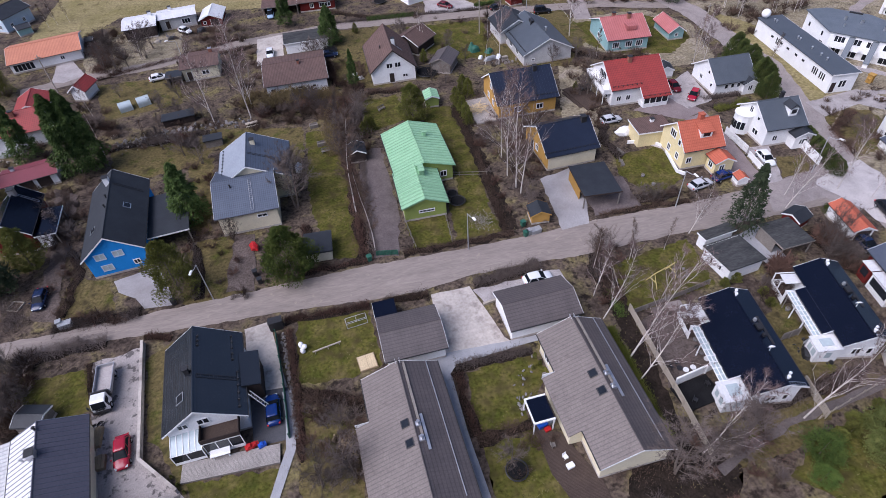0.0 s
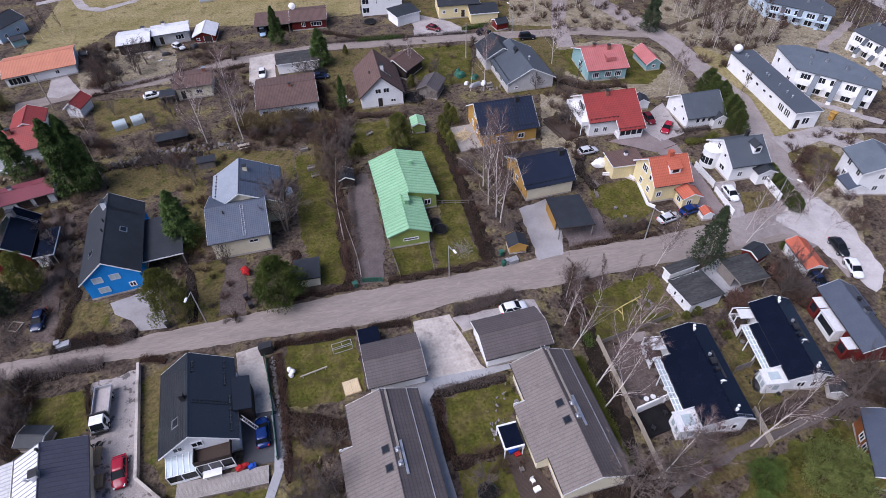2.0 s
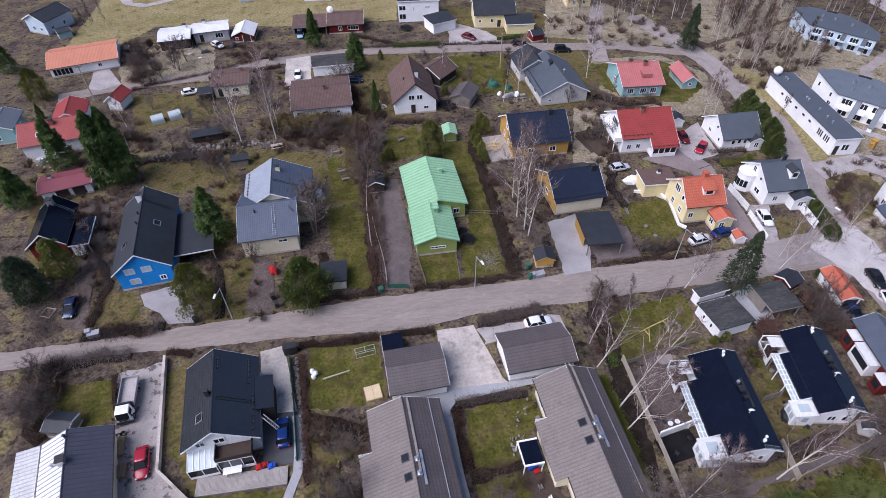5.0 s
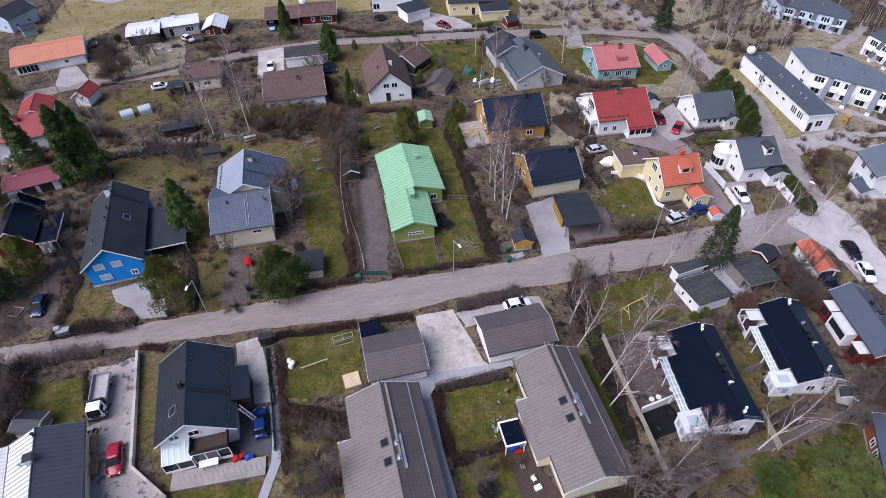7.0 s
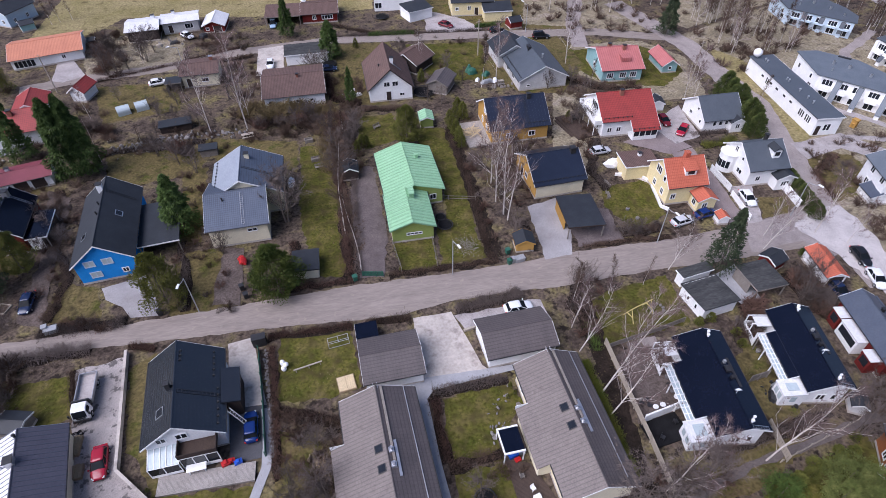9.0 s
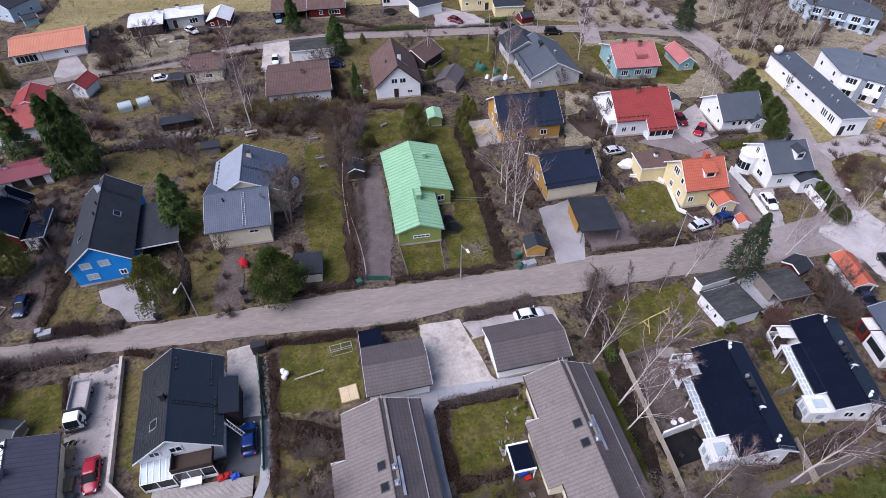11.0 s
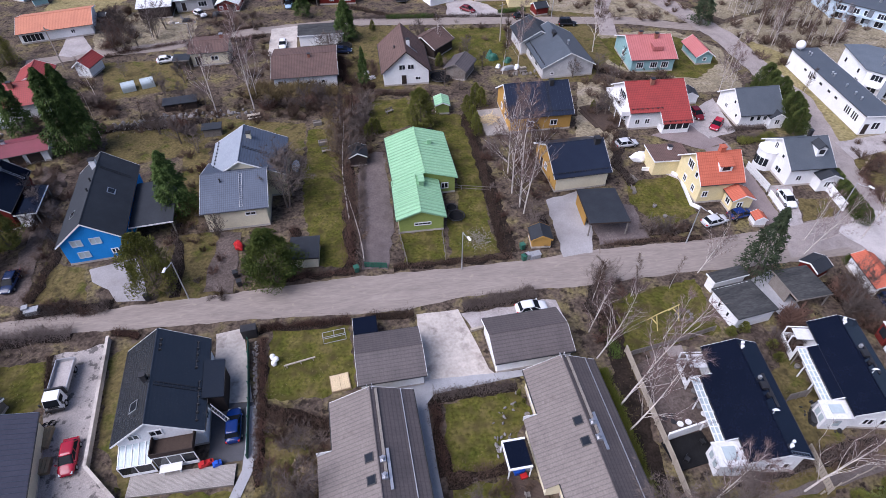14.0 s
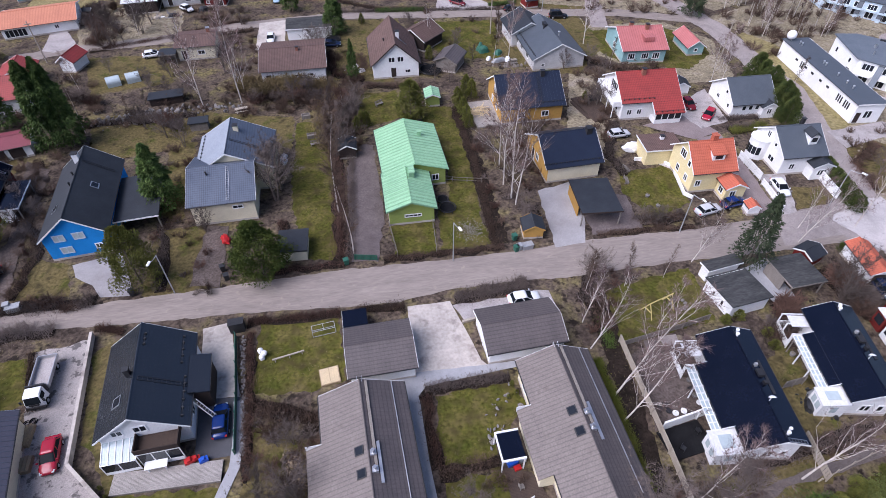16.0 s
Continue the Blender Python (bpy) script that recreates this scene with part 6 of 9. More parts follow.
# ---------------------------------------------------------------- fences and walls
def fence(line, height, key, label, gap=2.2, board=0.0, rails=2, solid=False, name="fence", thick=0.06):
    (x0, y0) = line[0]
    f = base(name, x0, y0, 0, 0, label, name.replace("_", " "))
    for (ax, ay), (bx, by) in zip(line, line[1:]):
        L = math.hypot(bx - ax, by - ay)
        yaw = math.degrees(math.atan2(by - ay, bx - ax))
        m = pose(ax - x0, ay - y0, 0, 0, 0, yaw)
        if solid:
            n = max(1, round(L / gap))
            for k in range(n):
                o = part("panel", boxes((L * k / n + 0.01, -thick, 0, L * (k + 1) / n - 0.01, thick, height)), key, f)
                o.matrix_local = m
                c = part("coping", boxes((L * k / n, -thick - 0.04, height + 0.002, L * (k + 1) / n, thick + 0.04, height + 0.07)), key, o)
            continue
        n = max(1, round(L / gap))
        for k in range(n + 1):
            part("post", boxes((L * k / n - 0.05, -0.05, 0, L * k / n + 0.05, 0.05, height + 0.05)), key, f).matrix_local = m
        for k in range(rails):
            z = height * (0.25 + 0.6 * k / max(1, rails - 1))
            part("rail", boxes((0, 0.05, z, L, 0.08, z + 0.1)), key, f).matrix_local = m
        if board:
            n = min(60, int(L / board))
            me = None
            for k in range(n):
                if me is None:
                    o = part("board", boxes((-board * 0.45, 0.085, 0.05, board * 0.45, 0.11, height)), key, f)
                    me = o.data
                else:
                    o = new("board", me)
                    o.parent = f
                o.matrix_local = m @ pose(L * (k + 0.5) / n, 0, 0)
    return f


fence([(-33.3, -2.7), (-31.1, -20.0), (-26.5, -24.7)], 0.9, "concrete", "low pale concrete garden wall", 2.4, solid=True, name="garden_wall", thick=0.14)
fence([(-15.9, -5.6), (-15.0, -14.3), (-14.5, -21.2)], 1.1, "green_paint", "dark green garden fence along the drive", 2.0, board=0.22)
fence([(30.6, -13.8), (30.4, -21.4), (30.3, -28.3), (30.0, -35.0)], 1.4, "wood_pale", "tall weathered board fence", 2.4, board=0.18)
fence([(56.6, -30.5), (50.8, -31.9), (44.0, -33.5)], 0.8, "wood_pale", "low pale timber fence along the footpath", 2.2)
fence([(65.3, 19.6), (65.4, 13.2)], 1.5, "white", "white board fence beside the yellow house", 1.8, board=0.3)
fence([(65.1, 12.2), (64.5, 5.5)], 1.2, "white", "lower white board fence by the drive", 1.8, board=0.3)
fence([(75.2, 12.2), (74.6, 6.8)], 1.6, "white", "tall white fence panel by the junction", 1.6, solid=True, name="screen", thick=0.05)
fence([(53.0, 19.8), (51.5, 11.7), (52.4, 10.6)], 0.5, "white", "low white kerb round the yellow house lawn", 2.0, solid=True, name="garden_kerb", thick=0.12)
fence([(47.4, 21.8), (51.4, 21.2), (52.7, 18.8)], 0.5, "white", "curved low white garden kerb", 1.2, solid=True, name="garden_kerb", thick=0.12)
fence([(4.7, 11.8), (5.3, 5.2)], 0.9, "wood_grey", "thin wooden garden fence", 1.8)
fence([(11.2, 12.0), (10.9, 5.3)], 0.9, "wood_grey", "thin wooden garden fence beside the lawn", 1.8)
fence([(13.6, 21.6), (20.5, 19.9)], 0.9, "wood_grey", "thin wire fence with timber posts", 2.4)
fence([(30.7, -25.7), (36.3, -24.7)], 1.6, "white", "white screen wall beside the black patio", 1.6, solid=True, name="screen", thick=0.06)
fence([(46.4, -23.2), (49.1, -22.9)], 1.6, "wood_grey", "grey timber screen between two houses", 1.6, board=0.3)
fence([(45.3, -28.9), (44.7, -33.6)], 1.4, "wood_pale", "pale timber fence behind the black house", 2.0, board=0.3)
fence([(30.9, -14.6), (39.2, -13.2), (43.1, -12.4)], 1.1, "wood_grey", "grey timber fence at the playground", 2.4, board=0.4)
fence([(-0.7, 5.4), (2.4, 4.8)], 1.1, "green_paint", "green metal mesh gate", 1.2, board=0.2, name="gate")
fence([(-48.2, -11.5), (-49.6, -3.1)], 1.4, "wood_grey", "dark timber fence with long rails", 2.2, rails=3)
fence([(-2.0, -7.7), (4.9, -7.3)], 0.5, "wood_pale", "pale timber edging beside the garage", 2.0, solid=True, name="garden_kerb", thick=0.1)
fence([(12.2, -7.9), (18.8, -6.8)], 0.35, "wood_pale", "pale timber edging along the gravel", 2.0, solid=True, name="garden_kerb", thick=0.12)
fence([(65.6, -19.9), (65.9, -24.8)], 0.9, "wood_pale", "pale timber fence at the lane", 2.0)
for k, px in enumerate(((32.0, -27.8), )):
    tagged(part("patio", boxes((-2.7, -1.7, 0, 2.3, 1.7, 0.2)), "rubber"), "black felt covered patio deck", "patio").matrix_world = pose(33.0, -27.2, 0, 0, 0, 8)

# stone retaining row and rubble
rnd = random.Random(11)
def rubble(line, n, spread, size, key, label, category):
    bm = bmesh.new()
    for k in range(n):
        f = rnd.random() * (len(line) - 1)
        i = min(int(f), len(line) - 2)
        x = line[i][0] + (line[i + 1][0] - line[i][0]) * (f - i) + rnd.gauss(0, spread)
        y = line[i][1] + (line[i + 1][1] - line[i][1]) * (f - i) + rnd.gauss(0, spread)
        s = size * rnd.uniform(0.4, 1.3)
        m = Matrix.Translation((x, y, s * 0.3)) @ Euler((rnd.random() * 3, rnd.random() * 3, rnd.random() * 6)).to_matrix().to_4x4() @ Matrix.Diagonal((s * rnd.uniform(0.6, 1.5), s * rnd.uniform(0.6, 1.1), s * rnd.uniform(0.3, 0.7), 1))
        g = bmesh.ops.create_icosphere(bm, subdivisions=1, radius=0.6, matrix=m)
        for v in g["verts"]:
            v.co += Vector((rnd.uniform(-0.08, 0.08) * s, rnd.uniform(-0.08, 0.08) * s, rnd.uniform(-0.08, 0.08) * s))
    return tagged(part("rubble", bm, key), label, category, kind="stuff")


rubble([(-15.0, -5.6), (-14.2, -14.0), (-13.6, -21.2)], 190, 0.14, 0.34, "stone", "row of grey stones along the drive", "stones")
rubble([(-47.5, 49.1), (-40.7, 50.2), (-35.2, 50.7), (-29.1, 50.7), (-20.5, 50.3)], 150, 0.7, 0.6, "stone", "row of pale stones, timber and rubble", "stones")
rubble([(-45.2, 48.0), (-33.8, 48.3)], 50, 1.4, 0.5, "wood_grey", "scattered grey timber offcuts", "timber")
rubble([(14.2, 27.6), (15.8, 22.1)], 15, 0.8, 0.3, "stone", "small stones at the lawn's edge", "stones")
rubble([(12.5, -22.9), (12.4, -24.8), (14.0, -19.9), (17.0, -18.8)], 40, 0.5, 0.4, "stone", "rockery stones round the patio", "stones")
rubble([(-8.4, -22.2), (-8.0, -25.9)], 90, 0.5, 0.45, "wood", "heap of split firewood", "firewood")
rubble([(16.0, 9.6), (17.2, 8.4)], 420, 1.0, 0.16, "wood_grey", "round bed of dry grey-brown stalks", "plants")
rubble([(1.1, 65.1), (2.7, 60.9)], 18, 1.0, 0.45, "stone", "pale garden clutter beside the house", "clutter")
rubble([(-45.6, 97.5), (-38.6, 98.4)], 24, 1.6, 0.5, "stone", "pale yard clutter before the bungalow", "clutter")
rubble([(32.5, 58.7), (36.6, 59.2)], 30, 1.6, 0.6, "wood_grey", "grey timber clutter beside the house", "clutter")
rubble([(49.3, -24.2), (48.8, -26.3)], 25, 0.8, 0.5, "dark_metal", "dark garden clutter between two houses", "clutter")
rubble([(-68.8, 54.8), (-64.4, 50.9)], 30, 1.6, 0.5, "concrete", "grey clutter beside the red roofed house", "clutter")
pile = base("lumber_pile", *(24.1, 40.8), 30, 0, "loose heap of pale sawn boards", "lumber")
for k in range(34):
    o = part("board", boxes((-1.2, -0.07, 0, 1.2, 0.07, 0.05)), "wood_fresh", pile)
    o.matrix_local = pose(rnd.gauss(0, 1.0), rnd.gauss(0, 0.9), 0.05 + 0.02 * k, rnd.uniform(-6, 6), rnd.uniform(-6, 6), rnd.choice((20, 70, 110, 150)) + rnd.uniform(-15, 15))
tagged(part("terrace_deck", boxes((-3, -4.5, 0, 3, 4.5, 0.25)), "deck"), "wide grey timber terrace beside the ochre house", "terrace").matrix_world = pose(*(25.8, 40.4), 0, 0, 0, 4)
pile.location.z = 0.25


# ---------------------------------------------------------------- vehicles
def wheel(parent, x, y, r=0.32):
    bm = bmesh.new()
    tube(bm, (0, -0.11, 0), (0, 0.11, 0), r, r, 14, True)
    w = part("wheel", bm, "rubber", parent)
    w.matrix_local = pose(x, y, r)
    bm = bmesh.new()
    s = 1 if y > 0 else -1
    tube(bm, (0, s * 0.1, 0), (0, s * 0.125, 0), r * 0.62, r * 0.55, 10, True)
    part("rim", bm, "metal", w)


def prism(bm, prof, y0, y1=None):
    """Side outline (x, z) drawn out across the vehicle; y1 narrows the upper half."""
    zs = [z for _, z in prof]
    zm, zt = min(zs), max(zs)
    def half(z):
        return y0 if y1 is None else y0 + (y1 - y0) * (z - zm) / (zt - zm)
    A = [bm.verts.new((x, -half(z), z)) for x, z in prof]
    B = [bm.verts.new((x, half(z), z)) for x, z in prof]
    bm.faces.new(A), bm.faces.new(B[::-1])
    n = len(prof)
    for i in range(n):
        j = (i + 1) % n
        bm.faces.new((A[j], A[i], B[i], B[j]))
    bmesh.ops.recalc_face_normals(bm, faces=bm.faces[:])


def rounded(x0, x1, w, r=0.25, n=3):
    """A rounded oblong from above, as (x, y) points."""
    out = []
    for cx, cy, a0 in ((x1 - r, w - r, 0), (x0 + r, w - r, 90), (x0 + r, -w + r, 180), (x1 - r, -w + r, 270)):
        out += [(cx + r * math.cos(radians(a0 + 90 * k / n)), cy + r * math.sin(radians(a0 + 90 * k / n))) for k in range(n + 1)]
    return out


def loft(rings):
    """A closed body through rings of points."""
    bm = bmesh.new()
    R = [[bm.verts.new(p) for p in ring] for ring in rings]
    n = len(R[0])
    for a, b in zip(R, R[1:]):
        for i in range(n):
            j = (i + 1) % n
            bm.faces.new((a[i], a[j], b[j], b[i]))
    bm.faces.new(R[0][::-1]), bm.faces.new(R[-1])
    bmesh.ops.recalc_face_normals(bm, faces=bm.faces[:])
    return bm


def car(rear, front, key, label, van=False, L=4.3):
    cx, cy = (rear[0] + front[0]) / 2, (rear[1] + front[1]) / 2
    yaw = math.degrees(math.atan2(front[1] - rear[1], front[0] - rear[0]))
    e = base("van" if van else "car", cx, cy, yaw, 0.06, label, "van" if van else "car")
    h = L / 2
    top = 1.85 if van else 1.46
    k = L / 4.3
    rings = []
    for x, w, z0, z1 in ((-2.15, 0.62, 0.4, 0.72), (-2.1, 0.74, 0.3, 0.88), (-1.85, 0.83, 0.24, 0.96), (-1.1, 0.87, 0.2, 0.97), (0.2, 0.88, 0.2, 0.95), (0.95, 0.87, 0.2, 0.9), (1.55, 0.83, 0.22, 0.8), (1.95, 0.74, 0.28, 0.68), (2.13, 0.55, 0.36, 0.56)):
        d = z1 - z0
        half = [(-w * 0.8, z0), (-w, z0 + 0.25 * d), (-w, z0 + 0.6 * d), (-w * 0.93, z0 + 0.88 * d), (-w * 0.7, z1), (-w * 0.25, z1 + 0.02)]
        rings.append([(x * k, yy, zz) for yy, zz in half] + [(x * k, -yy, zz) for yy, zz in half[::-1]])
    part("body", loft(rings), key, e, smooth=True)
    back = -h + (0.12 if van else 0.3)
    low, high = (back, h - 1.05 * k), (back + (0.12 if van else 0.45), h - (1.75 if van else 1.95) * k)
    part("window", loft([[(x, y, 0.86) for x, y in rounded(*low, 0.8, 0.22)], [(x, y, top - 0.1) for x, y in rounded(*high, 0.64, 0.2)]]), "car_glass", e)
    part("roof", loft([[(x, y, top - 0.1) for x, y in rounded(high[0] - 0.05, high[1] + 0.06, 0.67, 0.2)], [(x, y, top - 0.03) for x, y in rounded(high[0] + 0.02, high[1] - 0.04, 0.62, 0.2)], [(x, y, top) for x, y in rounded(high[0] + 0.2, high[1] - 0.3, 0.45, 0.2)]]), key, e, smooth=True)
    for s in (-1, 1):
        for x0, x1 in ((low[0] + 0.12, high[0] + 0.1), (low[1] - 0.12, high[1] - 0.1), (low[0] * 0.45 + low[1] * 0.55, high[0] * 0.45 + high[1] * 0.55)):
            bm = bmesh.new()
            p = [(x0, s * 0.805, 0.9), (x0 + 0.12, s * 0.805, 0.9), (x1 + 0.12, s * 0.66, top - 0.09), (x1, s * 0.66, top - 0.09)]
            slab(bm, *(p if s < 0 else p[::-1]), 0.03)
            part("pillar", bm, key, e)
        part("headlight", loft([[(h - 0.32, s * 0.58 + y, 0.56 + z) for y, z in ((-0.15, 0), (0.15, 0), (0.13, 0.14), (-0.13, 0.12))], [(h - 0.06, s * 0.54 + y, 0.52 + z) for y, z in ((-0.12, 0), (0.12, 0), (0.1, 0.1), (-0.1, 0.1))]]), "pale_glass", e)
        part("tail_light", boxes((-h - 0.01, s * 0.66 - 0.1, 0.62, -h + 0.2, s * 0.66 + 0.1, 0.84)), "red_plastic", e)
        for x in (-h + 0.8 * k, h - 0.85 * k):
            wheel(e, x, s * 0.79)
        part("mirror", boxes((low[1] - 0.25, s * 0.94 - 0.09, 0.92, low[1] - 0.12, s * 0.94 + 0.09, 1.06)), key, e)
    return e


car((-16.1, -19.4), (-16.4, -15.2), "car_blue", "glossy blue hatchback parked on dark asphalt")
car((-33.5, -16.4), (-32.9, -20.7), "car_red", "red saloon car parked in the yard")
car((-49.4, 11.0), (-49.3, 7.4), "car_navy", "dark blue car parked on the earth track")
car((-42.8, 74.8), (-39.7, 75.5), "car_white", "white patterned car parked on the grass")
car((-39.9, 102.3), (-35.9, 98.0), "car_white", "white car parked before the pale roofed bungalow")
car((-16.0, 108.0), (-16.0, 98.2), "car_paleblue", "pale blue van parked beside the carport", True, 4.8)
car((-16.2, 81.7), (-16.2, 76.9), "car_white", "white car on the pale parking place")
car((18.8, -5.7), (22.7, -5.5), "car_white", "white car parked behind the garage")
car((45.8, 29.0), (49.0, 29.3), "car_silver", "silver white car parked on the earth")
car((50.0, 24.7), (52.0, 24.8), "car_navy", "dark car beside a pale tarpaulin")
car((68.2, 34.4), (64.9, 31.0), "car_red", "bright red car in the gravel yard")
car((64.5, 38.5), (64.6, 35.3), "car_maroon", "dark red car beside the red roofed house")
car((67.3, 12.5), (66.9, 8.3), "car_white", "white estate car on the gravel drive")
car((56.3, 7.8), (59.4, 8.4), "car_blue", "blue car before the yellow house")
car((51.6, 6.8), (54.6, 7.4), "car_silver", "silver car parked beside the hedge")
car((76.5, -4.5), (76.0, -7.8), "car_black", "black car parked along the gravel lane")
car((75.7, -8.9), (74.7, -12.6), "car_white", "white car parked along the gravel lane")
car((68.1, -10.3), (68.0, -12.9), "car_navy", "dark blue car before the orange roofed garage")
car((50.5, 81.2), (54.4, 80.8), "car_black", "black car parked beside the lane", True, 4.6)
car((40.4, 86.8), (44.1, 87.1), "car_black", "dark car on the lane's verge")
car((28.2, 94.5), (31.2, 91.5), "car_maroon", "dark red car on the gravel forecourt")
car((-3.9, 74.2), (-1.2, 74.0), "car_navy", "dark blue car in the shade of a spruce")
car((-91.0, 150.5), (-86.1, 147.3), "car_white", "white car far off beside the field")

# tipper lorry
a, b = (-37.0, -6.2), (-36.5, -12.4)
e = base("lorry", (a[0] + b[0]) / 2, (a[1] + b[1]) / 2, math.degrees(math.atan2(b[1] - a[1], b[0] - a[0])), 0.1, "white cab lorry with an empty grey tipper bed", "lorry")
e.scale = (0.92, 0.9, 0.92)
part("chassis", boxes((-3.4, -0.5, 0.5, 3.3, 0.5, 0.85)), "dark_metal", e)
bed = part("bed", boxes((-3.6, -1.15, 0.95, 1.2, 1.15, 1.05)), "gravel", e, "dusty grey bed floor")
for nm, bx in (("side_wall", (-3.6, -1.2, 1.05, 1.2, -1.1, 1.6)), ("side_wall", (-3.6, 1.1, 1.05, 1.2, 1.2, 1.6)), ("tailgate", (-3.65, -1.1, 1.05, -3.55, 1.1, 1.6)), ("head_board", (1.1, -1.1, 1.05, 1.22, 1.1, 2.0))):
    part(nm, boxes(bx), "metal", bed)
bm = bmesh.new()
prism(bm, [(1.7, 0.5), (3.45, 0.5), (3.5, 1.35), (3.15, 2.25), (2.9, 2.4), (1.8, 2.4), (1.7, 2.25)], 1.02, 0.9)
cab = part("cab", bm, "car_white", e)
bm = bmesh.new()
slab(bm, (3.53, -0.88, 1.36), (3.53, 0.88, 1.36), (3.19, 0.84, 2.24), (3.19, -0.84, 2.24), 0.05)
part("windscreen", bm, "car_glass", cab)
part("bumper", boxes((3.45, -1.1, 0.42, 3.62, 1.1, 0.8)), "dark_metal", cab)
part("grille", boxes((3.49, -0.6, 0.95, 3.53, 0.6, 1.25)), "dark_metal", cab)
for s in (-1, 1):
    part("side_window", boxes((2.2, s * 0.97 - 0.04, 1.45, 3.1, s * 0.97 + 0.04, 2.1)), "car_glass", cab)
    part("mirror", boxes((3.3, s * 1.3 - 0.12, 1.5, 3.42, s * 1.3 + 0.12, 2.0)), "dark_metal", cab)
    for x in (-2.4, 2.6):
        wheel(e, x, s * 0.95, 0.45)
part("crossbar", boxes((1.3, -1.1, 0.9, 1.5, 1.1, 2.3)), "dark_metal", e)


# ---------------------------------------------------------------- lamp posts and poles
def lamp_post(px, yaw, h=7.0, arm=1.6):
    e = base("street_lamp", *px, yaw, 0, "slim grey street lamp with a white head", "street lamp", "street lamps")
    bm = bmesh.new()
    tube(bm, (0, 0, 0), (0, 0, h), 0.09, 0.06, 8, True)
    part("pole", bm, "metal_grey", e)
    bm = bmesh.new()
    pts = [(0, 0, h)] + [(arm * math.sin(a), 0, h + 0.5 * (1 - math.cos(a))) for a in (0.4, 0.8, 1.2, 1.57)]
    for p, q in zip(pts, pts[1:]):
        tube(bm, p, q, 0.05, 0.05, 6)
    part("arm", bm, "metal_grey", e)
    bm = boxes((arm - 0.1, -0.17, h + 0.42, arm + 0.75, 0.17, h + 0.6))
    bmesh.ops.bevel(bm, geom=bm.edges[:], offset=0.06, segments=2, affect='EDGES')
    part("lamp_head", bm, "white", e)


lamp_post((-24.6, 3.0), -100, 7.2)
lamp_post((12.9, 3.1), -75, 7.2)
lamp_post((46.8, 3.5), -80, 7.2)
lamp_post((72.0, 5.2), -70, 7.2)
lamp_post((49.6, 85.4), 120, 7.0)
lamp_post((-35.9, 79.6), 200, 6.5)
for k, px in enumerate(((34.1, 74.8), (-63.4, 76.0), (80.0, 53.4))):
    bm = bmesh.new()
    tube(bm, (0, 0, 0), (0, 0, 9.0), 0.14, 0.1, 8, True)
    box(bm, -0.7, -0.06, 8.3, 0.7, 0.06, 8.45)
    tagged(part("utility_pole", bm, "wood_pale"), "pale wooden utility pole with a crossbar", "pole", "utility poles").matrix_world = pose(*px, 0, 0, 0, 20)


# ---------------------------------------------------------------- garden things
def wheelie_bin(px, yaw, key):
    e = base("wheelie_bin", *px, yaw, 0, "plastic wheelie bin beside the street", "bin", "wheelie bins")
    bm = bmesh.new()
    prism(bm, [(-0.28, 0.1), (0.28, 0.1), (0.34, 1.0), (-0.34, 1.0)], 0.28, 0.34)
    part("body", bm, key, e)
    part("lid", boxes((-0.38, -0.37, 1.002, 0.38, 0.37, 1.08)), key, e)


for px, k in (((22.1, 3.6), "green_paint"), ((22.6, 3.8), "metal_grey"), ((-45.4, 3.7), "metal_grey"), ((-18.7, 6.3), "dark_metal"), ((-18.0, 4.5), "dark_metal"), ((-30.0, 3.6), "dark_metal"), ((-1.9, 4.8), "green_paint"), ((22.4, 5.9), "green_paint")):
    wheelie_bin(px, 15, k)
for px in ((23.8, 4.0), (-44.6, 3.4)):
    tagged(part("sand_box", boxes((-0.8, -0.45, 0, 0.8, 0.45, 0.7), (-0.85, -0.5, 0.702, 0.85, 0.5, 0.8)), "metal_grey"), "pale grey grit box beside the street", "grit box", "grit boxes").matrix_world = pose(*px, 0, 0, 0, 10)
tagged(part("electric_cabinet", boxes((-0.9, -0.5, 0, 0.9, 0.5, 1.6), (-0.95, -0.55, 1.602, 0.95, 0.55, 1.7)), "dark_metal"), "dark cabinet at the driveway corner", "cabinet").matrix_world = pose(*(-15.7, -4.5), 0, 0, 0, 5)
e = base("sandpit", *(-4.5, -13.2), 8, 0, "square wooden sandpit with a pale lid", "sandpit")
part("frame", boxes((-1.15, -1.15, 0, 1.15, 1.15, 0.25)), "wood", e)
part("lid", boxes((-1.05, -1.05, 0.252, -0.02, 1.05, 0.32)), "wood_fresh", e)
part("lid", boxes((0.02, -1.05, 0.252, 1.05, 1.05, 0.32)), "wood_fresh", e)
e = base("beam_swing", *(-9.3, -9.8), 12, 0, "low wooden balance beam on posts", "play beam")
part("beam", boxes((-1.9, -0.08, 0.5, 1.9, 0.08, 0.65)), "wood_pale", e)
for x in (-1.6, 0.1, 1.6):
    part("post", boxes((x - 0.06, -0.06, 0, x + 0.06, 0.06, 0.5)), "wood_pale", e)
bm = bmesh.new()
for k in range(5):
    bmesh.ops.create_icosphere(bm, subdivisions=2, radius=0.35, matrix=Matrix.Translation((rnd.uniform(-0.25, 0.25), rnd.uniform(-0.4, 0.4), 0.3 + 0.16 * k)))
tagged(part("garden_ornament", bm, "white"), "white wrapped garden ornament on the lawn", "ornament").matrix_world = pose(*(-12.3, -9.1), 0)
e = base("climbing_frame", *(-5.1, -6.5), 8, 0, "low grey metal football goal frame", "goal")
bm = bmesh.new()
